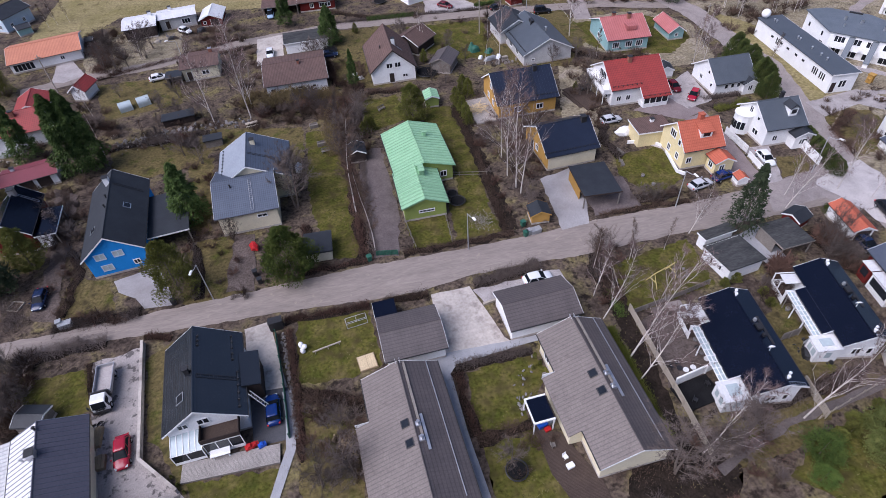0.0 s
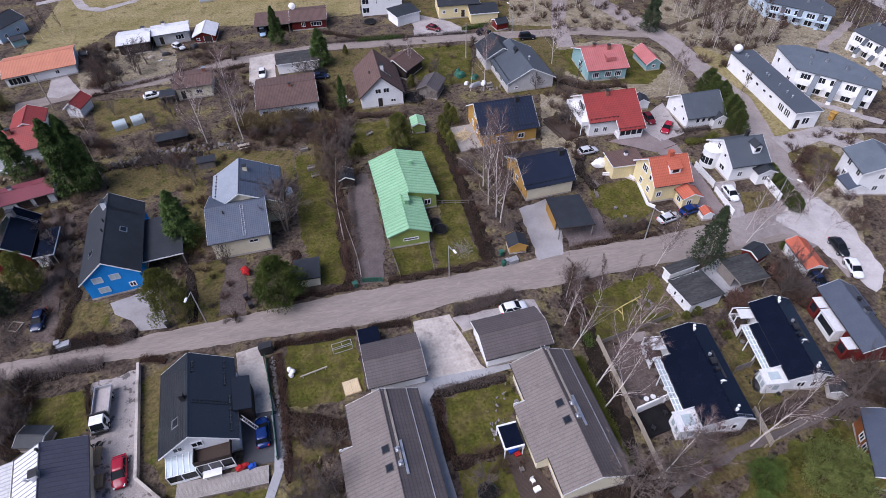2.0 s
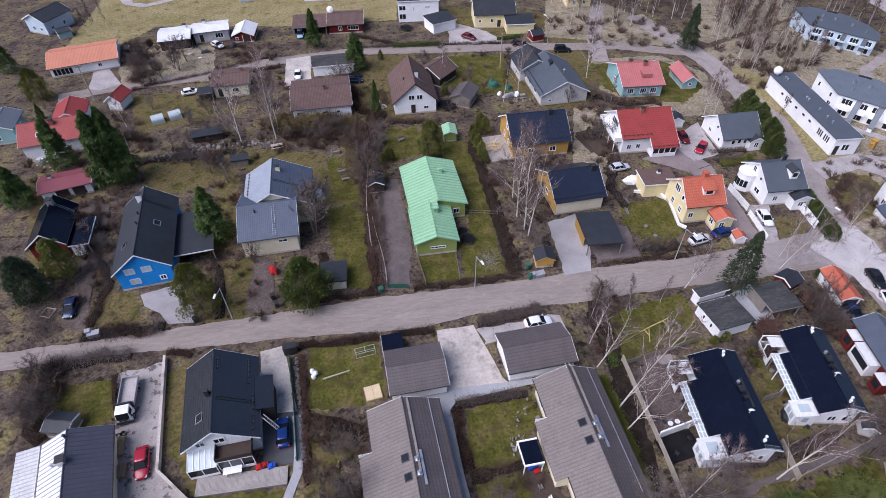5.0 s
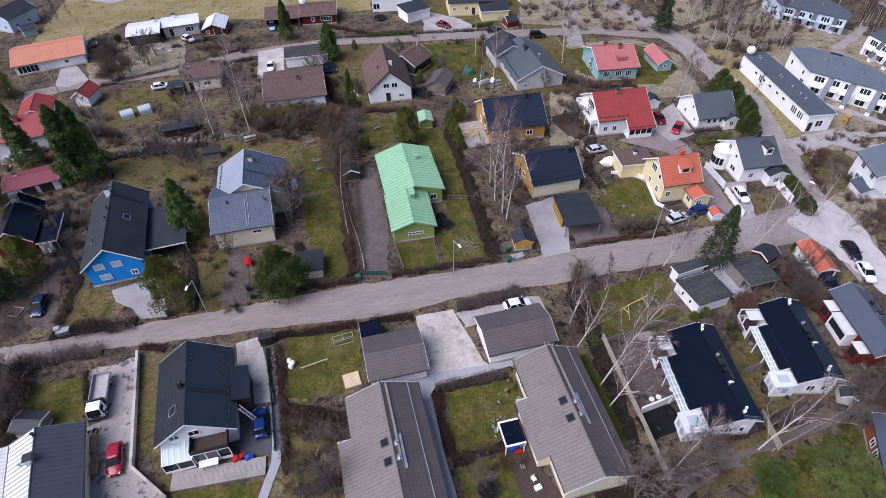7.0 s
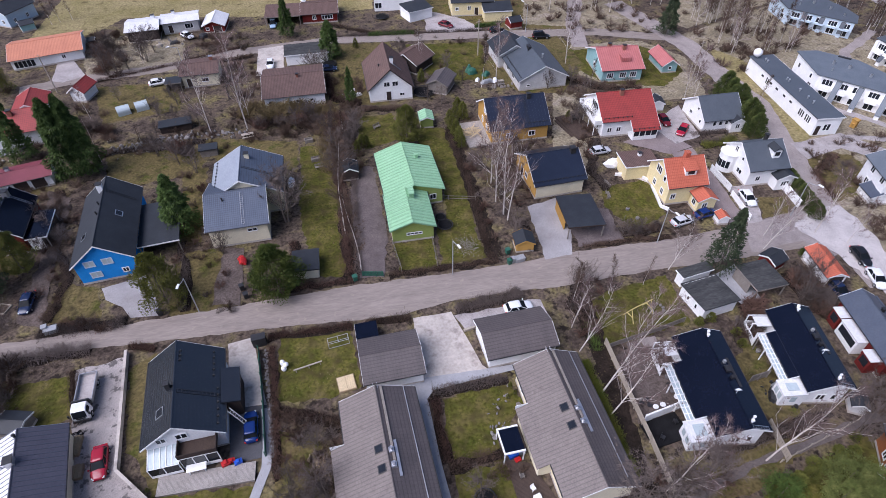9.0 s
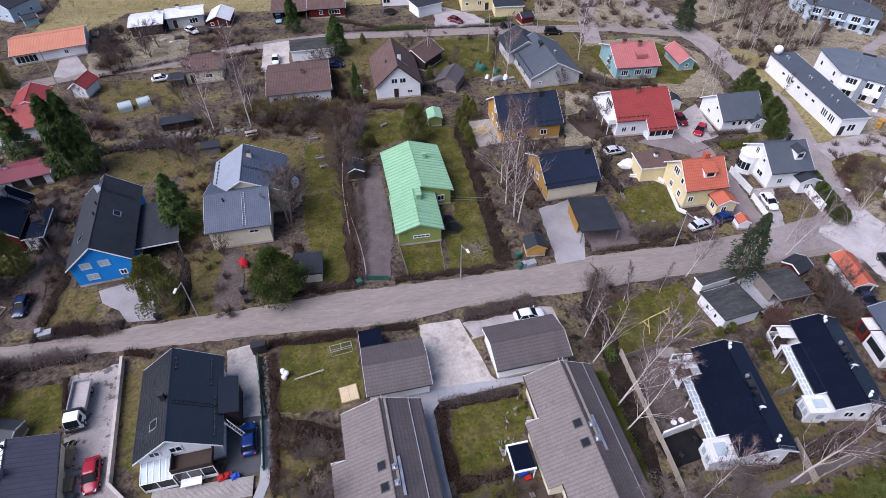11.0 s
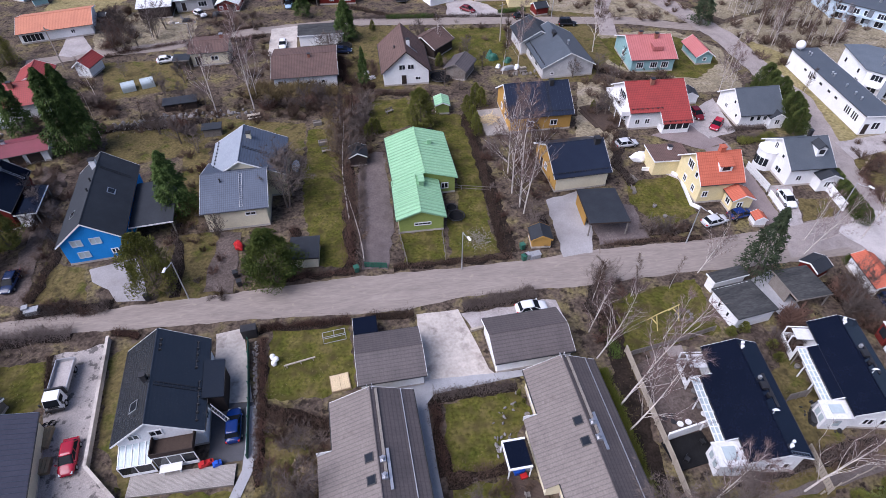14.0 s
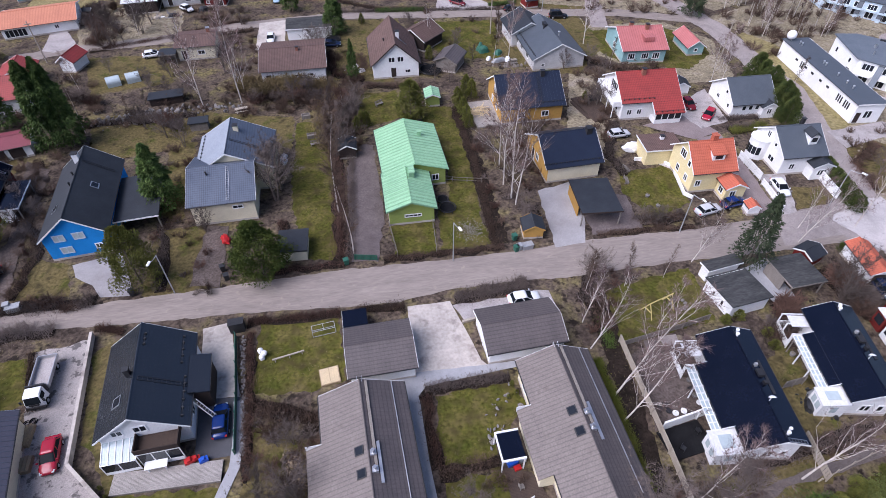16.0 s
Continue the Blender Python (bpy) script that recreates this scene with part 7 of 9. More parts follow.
for y in (-0.5, 0.5):
    for p, q in (((-1.4, y, 0.05), (1.4, y, 0.05)), ((-1.4, y, 1.0), (1.4, y, 1.0)), ((-1.4, y, 0.05), (-1.4, y, 1.0)), ((1.4, y, 0.05), (1.4, y, 1.0))):
        tube(bm, p, q, 0.04, 0.04, 5)
for x in (-1.4, 0, 1.4):
    tube(bm, (x, -0.5, 1.0), (x, 0.5, 1.0), 0.04, 0.04, 5)
part("frame", bm, "metal_grey", e)
e = base("swing_set", *(37.4, -9.8), 18, 0, "yellow wooden swing frame on the lawn", "swing")
for s in (-1.8, 1.8):
    for y in (-1.0, 1.0):
        bm = bmesh.new()
        tube(bm, (s, y, 0), (s, 0, 2.2), 0.07, 0.06, 6, True)
        part("leg", bm, "wood_yellow", e)
    part("brace", boxes((s - 0.05, -0.6, 0.9, s + 0.05, 0.6, 1.0)), "wood_yellow", e)
bm = bmesh.new()
tube(bm, (-2.0, 0, 2.2), (2.0, 0, 2.2), 0.07, 0.07, 6, True)
part("beam", bm, "wood_yellow", e)
e = base("fire_ring", *(40.5, -9.4), 0, 0, "ring of pale stones round a fireplace", "fire ring")
for k in range(11):
    a = 2 * math.pi * k / 11
    bm = bmesh.new()
    bmesh.ops.create_icosphere(bm, subdivisions=1, radius=0.3, matrix=Matrix.Diagonal((1, 0.8, 0.7, 1)))
    part("stone", bm, "stone", e).matrix_local = pose(0.95 * math.cos(a), 0.95 * math.sin(a), 0.12, 0, 0, math.degrees(a))


def trampoline(px, r, h, label):
    e = base("trampoline", *px, 0, 0, label, "trampoline", "trampolines")
    bm = bmesh.new()
    tube(bm, (0, 0, h - 0.03), (0, 0, h), r * 0.85, r * 0.85, 24, True)
    part("mat", bm, "rubber", e)
    bm = bmesh.new()
    n = 24
    for k in range(n):
        a0, a1 = 2 * math.pi * k / n, 2 * math.pi * (k + 1) / n
        tube(bm, (r * math.cos(a0), r * math.sin(a0), h), (r * math.cos(a1), r * math.sin(a1), h), 0.09, 0.09, 5)
    part("rim", bm, "dark_metal", e)
    for k in range(6):
        a = 2 * math.pi * k / 6
        bm = bmesh.new()
        tube(bm, (r * math.cos(a), r * math.sin(a), 0), (r * math.cos(a), r * math.sin(a), h), 0.04, 0.04, 5)
        part("leg", bm, "dark_metal", e)


trampoline((9.5, -31.1), 1.2, 0.35, "round black low trampoline on the lawn")
trampoline((17.7, 58.7), 2.5, 0.7, "large round black trampoline beside the house")
trampoline((-2.3, 76.6), 1.8, 0.7, "round dark trampoline under a spruce")
trampoline((13.4, 102.2), 1.9, 0.6, "round trampoline on far lawn")
trampoline((13.9, 14.2), 1.3, 0.5, "round black paddling ring beside the green house")
trampoline((13.5, 16.4), 0.9, 0.4, "smaller black ring beside the green house")
e = base("picnic_table", *(-20.0, 48.7), 10, 0, "weathered garden table with benches", "table")
part("tabletop", boxes((-1.2, -0.4, 0.7, 1.2, 0.4, 0.76)), "wood_pale", e)
for y in (-0.75, 0.75):
    part("bench", boxes((-1.2, y - 0.14, 0.42, 1.2, y + 0.14, 0.47)), "wood_pale", e)
for x in (-0.9, 0.9):
    part("leg", boxes((x - 0.05, -0.8, 0, x + 0.05, 0.8, 0.1), (x - 0.05, -0.1, 0.1, x + 0.05, 0.1, 0.7)), "wood_pale", e)
for px in ((-6.8, 37.7), (-7.9, 44.5)):
    tagged(part("compost_box", boxes((-0.8, -0.5, 0, 0.8, -0.4, 0.7), (-0.8, 0.4, 0, 0.8, 0.5, 0.7), (-0.8, -0.4, 0, -0.7, 0.4, 0.7), (0.7, -0.4, 0, 0.8, 0.4, 0.7), (-0.7, -0.4, 0, 0.7, 0.4, 0.4)), "wood_grey"), "grey wooden compost box on the lawn", "compost box", "compost boxes").matrix_world = pose(*px, 0, 0, 0, 8)
bm = bmesh.new()
bmesh.ops.create_icosphere(bm, subdivisions=3, radius=1.0, matrix=Matrix.Translation((0, 0, 0.45)) @ Matrix.Diagonal((0.6, 1.6, 0.55, 1)))
for v in bm.verts:
    v.co += v.normal * rnd.uniform(-0.12, 0.12)
tagged(part("tarpaulin", bm, "white"), "long white covered pile beside the house", "tarpaulin").matrix_world = pose(*(-11.4, 31.0), 0)
bm = bmesh.new()
bmesh.ops.create_icosphere(bm, subdivisions=2, radius=1.3, matrix=Matrix.Translation((0, 0, 0.5)) @ Matrix.Diagonal((1.2, 0.9, 0.7, 1)))
for v in bm.verts:
    v.co += v.normal * rnd.uniform(-0.25, 0.25)
    v.co.z = max(v.co.z, 0)
tp = tagged(part("tarpaulin", bm, "white"), "crumpled white tarpaulin over garden goods", "tarpaulin", "tarpaulins")
tp.matrix_world = pose(*(48.0, 24.8), 0)
bm = bmesh.new()
bmesh.ops.create_icosphere(bm, subdivisions=2, radius=0.9, matrix=Matrix.Translation((0, 0, 0.5)) @ Matrix.Diagonal((0.8, 1.1, 1.0, 1)))
for v in bm.verts:
    v.co += v.normal * rnd.uniform(-0.2, 0.2)
    v.co.z = max(v.co.z, 0)
rp = tagged(part("covered_mower", bm, "red_plastic"), "red covered garden machine beside the pine", "garden machine")
rp.matrix_world = pose(*(-18.9, 12.1), 0, 0, 0, 30) @ Matrix.Diagonal((0.9, 1.1, 0.9, 1))
bm = bmesh.new()
bmesh.ops.create_cone(bm, segments=7, radius1=1.1, radius2=0.2, depth=1.8, cap_ends=True, matrix=Matrix.Translation((0, 0, 0.9)))
gp = tagged(part("garden_tent", bm, "green_paint"), "small dark green garden tent", "tent")
gp.matrix_world = pose(*(30.1, 67.0), 0)
bm = boxes((-0.5, -0.5, 0, -0.3, 0.5, 1.6), (0.3, -0.5, 0, 0.5, 0.5, 1.6), (-0.6, -0.6, 1.6, 0.6, 0.6, 1.8), (-0.9, -0.2, 0.8, -0.5, 0.2, 1.1))
tagged(part("play_tower", bm, "ochre_board"), "orange wooden play tower on sand", "play tower").matrix_world = pose(*(101.7, 27.6), 0, 0, 0, 20)
e = base("goal_frame", *(-52.9, 9.2), 70, 0, "pale wooden frame standing on the grass", "frame")
part("frame", boxes((-0.9, -0.9, 0, -0.8, 0.9, 0.2), (0.8, -0.9, 0, 0.9, 0.9, 0.2), (-0.8, -0.9, 0, 0.8, -0.8, 0.2), (-0.8, 0.8, 0, 0.8, 0.9, 0.2)), "wood_pale", e)
e = base("clothes_rack", *(54.5, -37.1), 30, 0, "white slatted rack standing on the grass", "rack")
part("frame", boxes((-0.9, -0.7, 0.7, -0.8, 0.7, 0.8), (0.8, -0.7, 0.7, 0.9, 0.7, 0.8), (-0.05, -0.7, 0.7, 0.05, 0.7, 0.8), (-0.8, -0.7, 0.7, -0.05, -0.62, 0.8), (0.05, -0.7, 0.7, 0.8, -0.62, 0.8), (-0.8, 0.62, 0.7, -0.05, 0.7, 0.8), (0.05, 0.62, 0.7, 0.8, 0.7, 0.8), (-0.9, -0.7, 0, -0.82, -0.62, 0.7), (0.82, 0.62, 0, 0.9, 0.7, 0.7)), "white", e)
e = base("dark_pergola", *(51.4, -20.6), -5, 0, "brown open pergola beside the white house", "pergola")
for x in (-1.6, -0.8, 0, 0.8, 1.6):
    part("beam", boxes((x - 0.05, -2.2, 2.2, x + 0.05, 2.2, 2.35)), "wood_grey", e)
for y in (-2.0, 0, 2.0):
    part("beam", boxes((-1.8, y - 0.05, 2.05, 1.8, y + 0.05, 2.195)), "wood_grey", e)
for x in (-1.6, 1.6):
    for y in (-2.0, 2.0):
        part("post", boxes((x - 0.05, y - 0.05, 0, x + 0.05, y + 0.05, 2.04)), "wood_grey", e)
for px in ((34.0, -24.1), (33.0, -24.2), (32.4, -23.8), (36.2, -23.4)):
    bm = bmesh.new()
    tube(bm, (0, 0, 0.35), (0, 0, 0.45), 0.35, 0.35, 12, True)
    tube(bm, (0, 0, 0), (0, 0, 0.35), 0.06, 0.06, 6)
    tagged(part("garden_stool", bm, "white" if px[0] > 32.5 else "dark_metal"), "round garden stool on the patio", "stool", "stools on the patio").matrix_world = pose(*px, 0)



def bench(x, y, yaw, key="wood_grey", label="grey wooden garden bench on the ground"):
    e = base("garden_bench", x, y, yaw, 0.0, label, "bench", "garden benches")
    for v in (-0.2, 0.0, 0.2):
        part("slat", boxes((-0.8, v - 0.08, 0.42, 0.8, v + 0.08, 0.46)), key, e)
    for z in (0.6, 0.78):
        part("backrest", boxes((-0.8, 0.3, z, 0.8, 0.34, z + 0.12)), key, e)
    for u in (-0.65, 0.65):
        part("leg", boxes((u - 0.04, -0.25, 0, u + 0.04, 0.25, 0.418), (u - 0.04, 0.34, 0, u + 0.04, 0.4, 0.9)), key, e)


def garden_chair(x, y, yaw, key, z=0.0):
    e = base("garden_chair", x, y, yaw, z, "small plain garden chair on the patio", "chair", "garden chairs")
    part("seat", boxes((-0.25, -0.25, 0.42, 0.25, 0.25, 0.46)), key, e)
    part("backrest", boxes((-0.25, 0.25, 0.42, 0.25, 0.29, 0.9)), key, e)
    for u in (-0.22, 0.22):
        for v in (-0.22, 0.22):
            part("leg", boxes((u - 0.02, v - 0.02, 0, u + 0.02, v + 0.02, 0.418)), key, e)


def covered_heap(x, y, yaw, lx, ly, h, key, label):
    """Garden goods under a sheet: a lumpy mound with a pleated skirt."""
    r = random.Random(int(x * 31 + y * 7))
    rings = []
    for f, s in ((0.0, 1.12), (0.35, 1.0), (0.75, 0.86), (1.0, 0.45)):
        ring = []
        for k in range(18):
            a = 2 * math.pi * k / 18
            c, d = math.cos(a), math.sin(a)
            q = s * (1 + (0.09 if k % 2 else -0.05) * (1 - f)) * r.uniform(0.93, 1.07)
            ring.append((lx * q * math.copysign(abs(c) ** 0.6, c), ly * q * math.copysign(abs(d) ** 0.6, d), h * f * r.uniform(0.9, 1.05)))
        rings.append(ring)
    o = part("tarpaulin", loft(rings), key)
    o.matrix_world = pose(x, y, 0, 0, 0, yaw)
    return tagged(o, label, "tarpaulin", "covered heaps")


def planter(x, y, key="stone"):
    e = base("planter", x, y, 0, 0, "round garden planter with dry stalks", "planter", "planters")
    bm = bmesh.new()
    tube(bm, (0, 0, 0), (0, 0, 0.4), 0.26, 0.34, 10, True)
    part("pot", bm, key, e)
    bm = bmesh.new()
    for k in range(7):
        a = k * 0.9
        tube(bm, (0.1 * math.cos(a), 0.1 * math.sin(a), 0.4), (0.28 * math.cos(a), 0.28 * math.sin(a), 0.85), 0.015, 0.005, 4)
    part("stalks", bm, "twig_olive", e)


def pallet_stack(x, y, yaw, n, label="stack of grey wooden pallets on the ground"):
    e = base("pallet_stack", x, y, yaw, 0, label, "pallets", "pallet stacks")
    for k in range(n):
        z = 0.14 * k
        for v in (-0.36, 0.0, 0.36):
            part("bearer", boxes((-0.6, v - 0.05, z, 0.6, v + 0.05, z + 0.1)), "wood_grey", e)
        for u in (-0.52, -0.26, 0.0, 0.26, 0.52):
            part("board", boxes((u - 0.07, -0.42, z + 0.101, u + 0.07, 0.42, z + 0.125)), "wood_pale", e)


covered_heap(49.6, -24.5, 20, 0.7, 0.6, 1.0, "metal_grey", "silver covered barbecue between the houses")
covered_heap(48.3, -25.6, 60, 0.9, 0.5, 0.7, "dark_metal", "dark sheet over garden goods between houses")
covered_heap(30.6, 66.0, 10, 1.0, 0.8, 1.3, "green_paint", "green tarpaulin over garden goods on the lawn")
covered_heap(33.6, 64.6, 40, 0.9, 0.7, 0.9, "green_paint", "green sheet over goods beside the grey house")
covered_heap(33.0, 61.0, 15, 1.5, 0.5, 0.8, "metal_grey", "long grey covered pile beside the grey house")
covered_heap(34.9, 61.2, 70, 0.8, 0.5, 0.8, "white", "crumpled white sheet over a pile of goods")
covered_heap(31.0, 62.4, 60, 0.7, 0.4, 0.5, "white", "small white sheet over garden goods")
covered_heap(-33.8, 99.6, 30, 1.2, 0.8, 1.1, "dark_metal", "dark covered trailer on the yard")
covered_heap(-40.8, 97.4, 15, 1.1, 0.6, 0.7, "dark_metal", "dark heap of goods before the bungalow")
covered_heap(-44.5, 96.8, 40, 0.8, 0.6, 0.5, "wood_pale", "pale heap of goods before the bungalow")
covered_heap(-66.8, 52.2, 10, 1.6, 0.7, 1.0, "metal_grey", "grey covered boat beside the red roofed house")
covered_heap(-63.9, 52.8, 60, 1.0, 0.7, 0.9, "stone", "grey sheet over goods beside the house")
covered_heap(3.4, 61.2, 20, 0.7, 0.5, 0.6, "white", "white sacks beside the white house")
covered_heap(2.4, 63.6, 50, 0.5, 0.5, 0.5, "white", "small white sack beside the white house")
covered_heap(51.4, 26.2, 10, 1.1, 0.8, 1.2, "dark_metal", "dark covered goods beside the parked car")
for x, y, yaw, k in ((31.5, -23.4, 30, "dark_metal"), (32.3, -23.0, 120, "dark_metal"), (36.0, -21.6, 200, "dark_metal"), (31.9, -28.2, 40, "dark_metal"), (34.4, -26.6, 100, "dark_metal"), (35.1, -27.6, 160, "dark_metal"), (15.0, -31.0, 20, "white"), (14.2, -29.4, 100, "wood_grey")):
    garden_chair(x, y, yaw, k, 0.2 if y < -25.5 and x > 30 else 0.09)
for x, y, yaw in ((45.0, 19.4, 100), (43.8, 16.4, 80), (-6.2, 35.0, 10), (35.8, 58.9, 5), (6.0, 46.8, 30)):
    bench(x, y, yaw)
for x, y in ((36.5, -20.4), (36.2, -22.4), (50.4, -19.0), (45.6, 12.2), (46.2, 9.6), (16.4, -20.6), (-25.9, -21.0), (13.2, 45.8), (68.4, 9.6), (75.6, 10.2)):
    planter(x, y)
for x, y, yaw, n in ((-37.6, -21.8, 95, 4), (36.2, 60.6, 20, 3), (27.4, 36.4, 10, 3), (-47.0, 52.4, 30, 4), (-28.2, 46.6, 60, 3)):
    pallet_stack(x, y, yaw, n)

# ---------------------------------------------------------------- plants
def blade(verts, faces, p, d, length, width, side):
    """One twig or leaf: a thin tapered blade from p along d."""
    n = len(verts)
    w = side * (width * 0.5)
    verts += [tuple(p - w), tuple(p + w), tuple(p + d * length)]
    faces.append((n, n + 1, n + 2))


def mesh_from(name, verts, faces, key):
    me = bpy.data.meshes.new(name)
    me.from_pydata(verts, [], faces)
    me.materials.append(M[key])
    me.update()
    return me


def unit(r):
    while True:
        v = Vector((r.uniform(-1, 1), r.uniform(-1, 1), r.uniform(-1, 1)))
        if 0.05 < v.length < 1:
            return v.normalized()


def limb(bm, twigs, r, p, d, length, rad, depth, bend=0.12, twig_len=0.7, droop=0.0):
    """A branching limb: a chain of tapered tubes, side limbs and thin twigs at the ends."""
    n = 4 if depth > 1 else 3
    seg = length / n
    for k in range(n):
        d = (d + unit(r) * bend + Vector((0, 0, 0.06 - droop))).normalized()
        q = p + d * seg
        r1 = max(rad * (1 - 0.75 * (k + 1) / n), 0.01)
        tube(bm, p, q, max(rad * (1 - 0.75 * k / n), 0.01), r1, 5 if rad > 0.05 else 3)
        if depth > 0:
            for _ in range(2 if depth > 1 and k else 1):
                s = (d + unit(r) * 0.6 + Vector((0, 0, 0.15))).normalized()
                limb(bm, twigs, r, q, s, length * r.uniform(0.38, 0.6), r1 * 0.62, depth - 1, bend * 1.2, twig_len, droop)
        for _ in range(13 if depth == 0 else 4):
            s = (d + unit(r) * 0.9 - Vector((0, 0, droop))).normalized()
            blade(twigs[0], twigs[1], q, s, twig_len * r.uniform(0.5, 1.3), 0.019, s.orthogonal().normalized())
        p = q


def bare_tree_meshes(seed, H=10.0, rad=0.13, bark="birch_bark", twig="twig", spread=0.42, start=0.3, stems=1, depth=2, count=11, droop=0.0, rise=(0.5, 1.2), pale_limbs=True):
    r = random.Random(seed)
    bm = bmesh.new()
    lm = bm if pale_limbs else bmesh.new()
    tw = ([], [])
    for s in range(stems):
        p = Vector((0.25 * s, 0.1 * s, 0))
        d = (Vector((0, 0, 1)) + unit(r) * (0.05 if stems == 1 else 0.16)).normalized()
        n = 9
        for k in range(n):
            q = p + d * (H / n)
            f0, f1 = 1 - 0.92 * k / n, 1 - 0.92 * (k + 1) / n
            tube(bm, p, q, rad * f0, rad * f1, 7)
            f = (k + 1) / n
            if f > start:
                for _ in range(max(1, round(count / n * 1.4))):
                    a = r.uniform(0, 6.28)
                    s2 = Vector((math.cos(a), math.sin(a), r.uniform(*rise))).normalized()
                    limb(lm, tw, r, p.lerp(q, r.random()), s2, H * spread * (1.1 - f * 0.75) * r.uniform(0.6, 1.1), rad * f1 * 0.3 + 0.008, depth - 1, 0.2, 0.65, droop)
            d = (d + unit(r) * 0.06 + Vector((0, 0, 0.05))).normalized()
            p = q
    lm.verts.index_update()
    me = bpy.data.meshes.new("trunk")
    bm.to_mesh(me)
    bm.free()
    me.materials.append(M[bark])
    if not pale_limbs:
        lm.verts.ensure_lookup_table()
        i = len(tw[0])
        tw[0].extend(tuple(v.co) for v in lm.verts)
        tw[1].extend(tuple(i + v.index for v in f.verts) for f in lm.faces)
        lm.free()
    return me, mesh_from("crown", *tw, twig)


def plant(name, meshes, x, y, yaw, s, label, category, group="", sz=None, lean=0.0):
    e = base(name, x, y, yaw, 0, label, category, group)
    e.matrix_world = pose(x, y, 0, 0, lean, 0) @ pose(0, 0, 0, 0, 0, yaw) @ Matrix.Diagonal((s, s, sz or s, 1))
    for nm, me in zip(("trunk", "crown"), meshes):
        o = new(nm, me)
        o.parent = e
    return e


BIRCH = [bare_tree_meshes(40 + k, 10.0, 0.075, "birch_bark", "twig_birch", 0.38, 0.22, 1, 2, 12, 0.0, (1.0, 2.2)) for k in range(4)]
GREY = [bare_tree_meshes(60 + k, 6.0, 0.13, "bark", "twig_grey", 0.7, 0.12, 2, 2, 14) for k in range(3)]
THIN = [bare_tree_meshes(80 + k, 10.0, 0.06, "birch_bark", "twig", 0.2, 0.25, 1, 1, 44, 0.0, (0.9, 2.2), False) for k in range(3)]


def birch(b, kind=0, yaw=0):
    x, y, h, *lean = b
    return plant("birch", BIRCH[kind % 4], x, y, yaw, h / 10.0, "leafless white-barked birch with fine brown twigs", "birch", "birches", lean=lean[0] if lean else 0)


for k, b in enumerate(((27.4, -20.8, 17.0, 19), (27.2, -24.0, 14.0, 16), (26.9, -14.2, 12.5, 14), (42.5, -33.0, 15.0, 9), (29.6, -34.0, 12.0, 22), (27.2, -10.2, 9.5, 5), (36.2, -12.6, 8.0, 8), (24.3, 15.3, 19.5), (24.6, 13.7, 16.2), (23.9, 18.9, 16.7), (24.4, 24.1, 15.3), (-27.4, 51.3, 15.7), (-20.3, 52.0, 19.2), (-20.1, 55.8, 12.5), (19.1, 72.2, 9.0), (35.4, 62.2, 13.0), (73.9, 45.5, 9.4), (76.0, 45.1, 8.2), (45.8, -2.4, 10.0, 12), (62.8, -1.2, 11.5, 16), (64.6, 1.6, 9.0, 10), (73.3, 0.6, 12.2), (76.8, -2.6, 8.0, 6), (-53.2, 62.6, 7.1), (-46.9, 87.7, 7.8), (53.8, 66.3, 14.2), (79.3, 50.8, 8.7))):
    birch(b, k, 67 * k)
for k, b in enumerate(((-2.6, 15.8, 17.9), (-0.8, 6.7, 15.8), (29.3, -5.3, 7.6), (34.8, -5.2, 7.7), (40.6, -4.6, 5.9), (-47.3, 45.5, 11.2), (-40.7, 50.2, 4.3), (-75.7, 116.6, 6.1), (-73.8, 117.9, 8.0), (-71.0, 119.0, 7.5), (88.1, 39.6, 6.8), (31.2, 59.0, 12.2), (55.3, 54.0, 6.9), (-1.0, 44.2, 6.1))):
    x, y, h = b
    plant("birch", THIN[k % 3], x, y, 50 * k, h / 10.0, "slender leafless birch with a pale trunk", "birch", "birches")
for k, (b, s) in enumerate((((-12.3, 20.6, 8.5), 1.05), ((-11.6, 23.4, 7.0), 1.0), ((-22.0, 14.8, 5.3), 0.7), ((30.6, -2.9, 6.6), 0.75), ((32.8, -34.8, 7.6), 1.0), ((25.6, -35.3, 7.7), 1.0), ((62.5, -11.9, 6.4), 1.1), ((60.1, -29.8, 7.2), 1.0), ((54.7, -32.3, 6.7), 0.8), ((-38.7, 59.6, 4.2), 0.7), ((9.2, -30.2, 6.3), 0.6), ((-36.7, 45.3, 4.4), 1.0), ((-23.7, 89.5, 4.7), 1.0), ((-35.9, 65.0, 5.1), 0.8), ((58.8, -28.6, 5.3), 0.8), ((25.2, 68.2, 4.5), 0.8),
    ((-3.4, 42.6, 6.0), 1.0), ((-2.2, 34.5, 7.0), 1.0), ((1.4, 44.8, 5.3), 0.9), ((-49.5, 84.0, 4.7), 1.0), ((-54.6, 83.6, 5.9), 1.0), ((-24.9, 65.3, 6.0), 0.9), ((47.2, 39.8, 4.6), 0.8), ((85.7, 11.5, 4.6), 0.9), ((-7.5, -27.6, 6.6), 0.9), ((-11.0, -27.6, 6.4), 0.8), ((-48.7, -7.7, 4.1), 0.9), ((-28.9, 38.1, 4.9), 0.9), ((-32.4, 41.6, 5.1), 0.9), ((15.3, 76.6, 5.0), 0.9), ((29.5, -35.1, 6.4), 0.8))):
    x, y, h = b
    plant("bare_tree", GREY[k % 3], x, y, 80 * k, max(h, 2.5) / 6.0 * s, "leafless spreading garden tree with grey-brown branches", "tree", "bare garden trees")

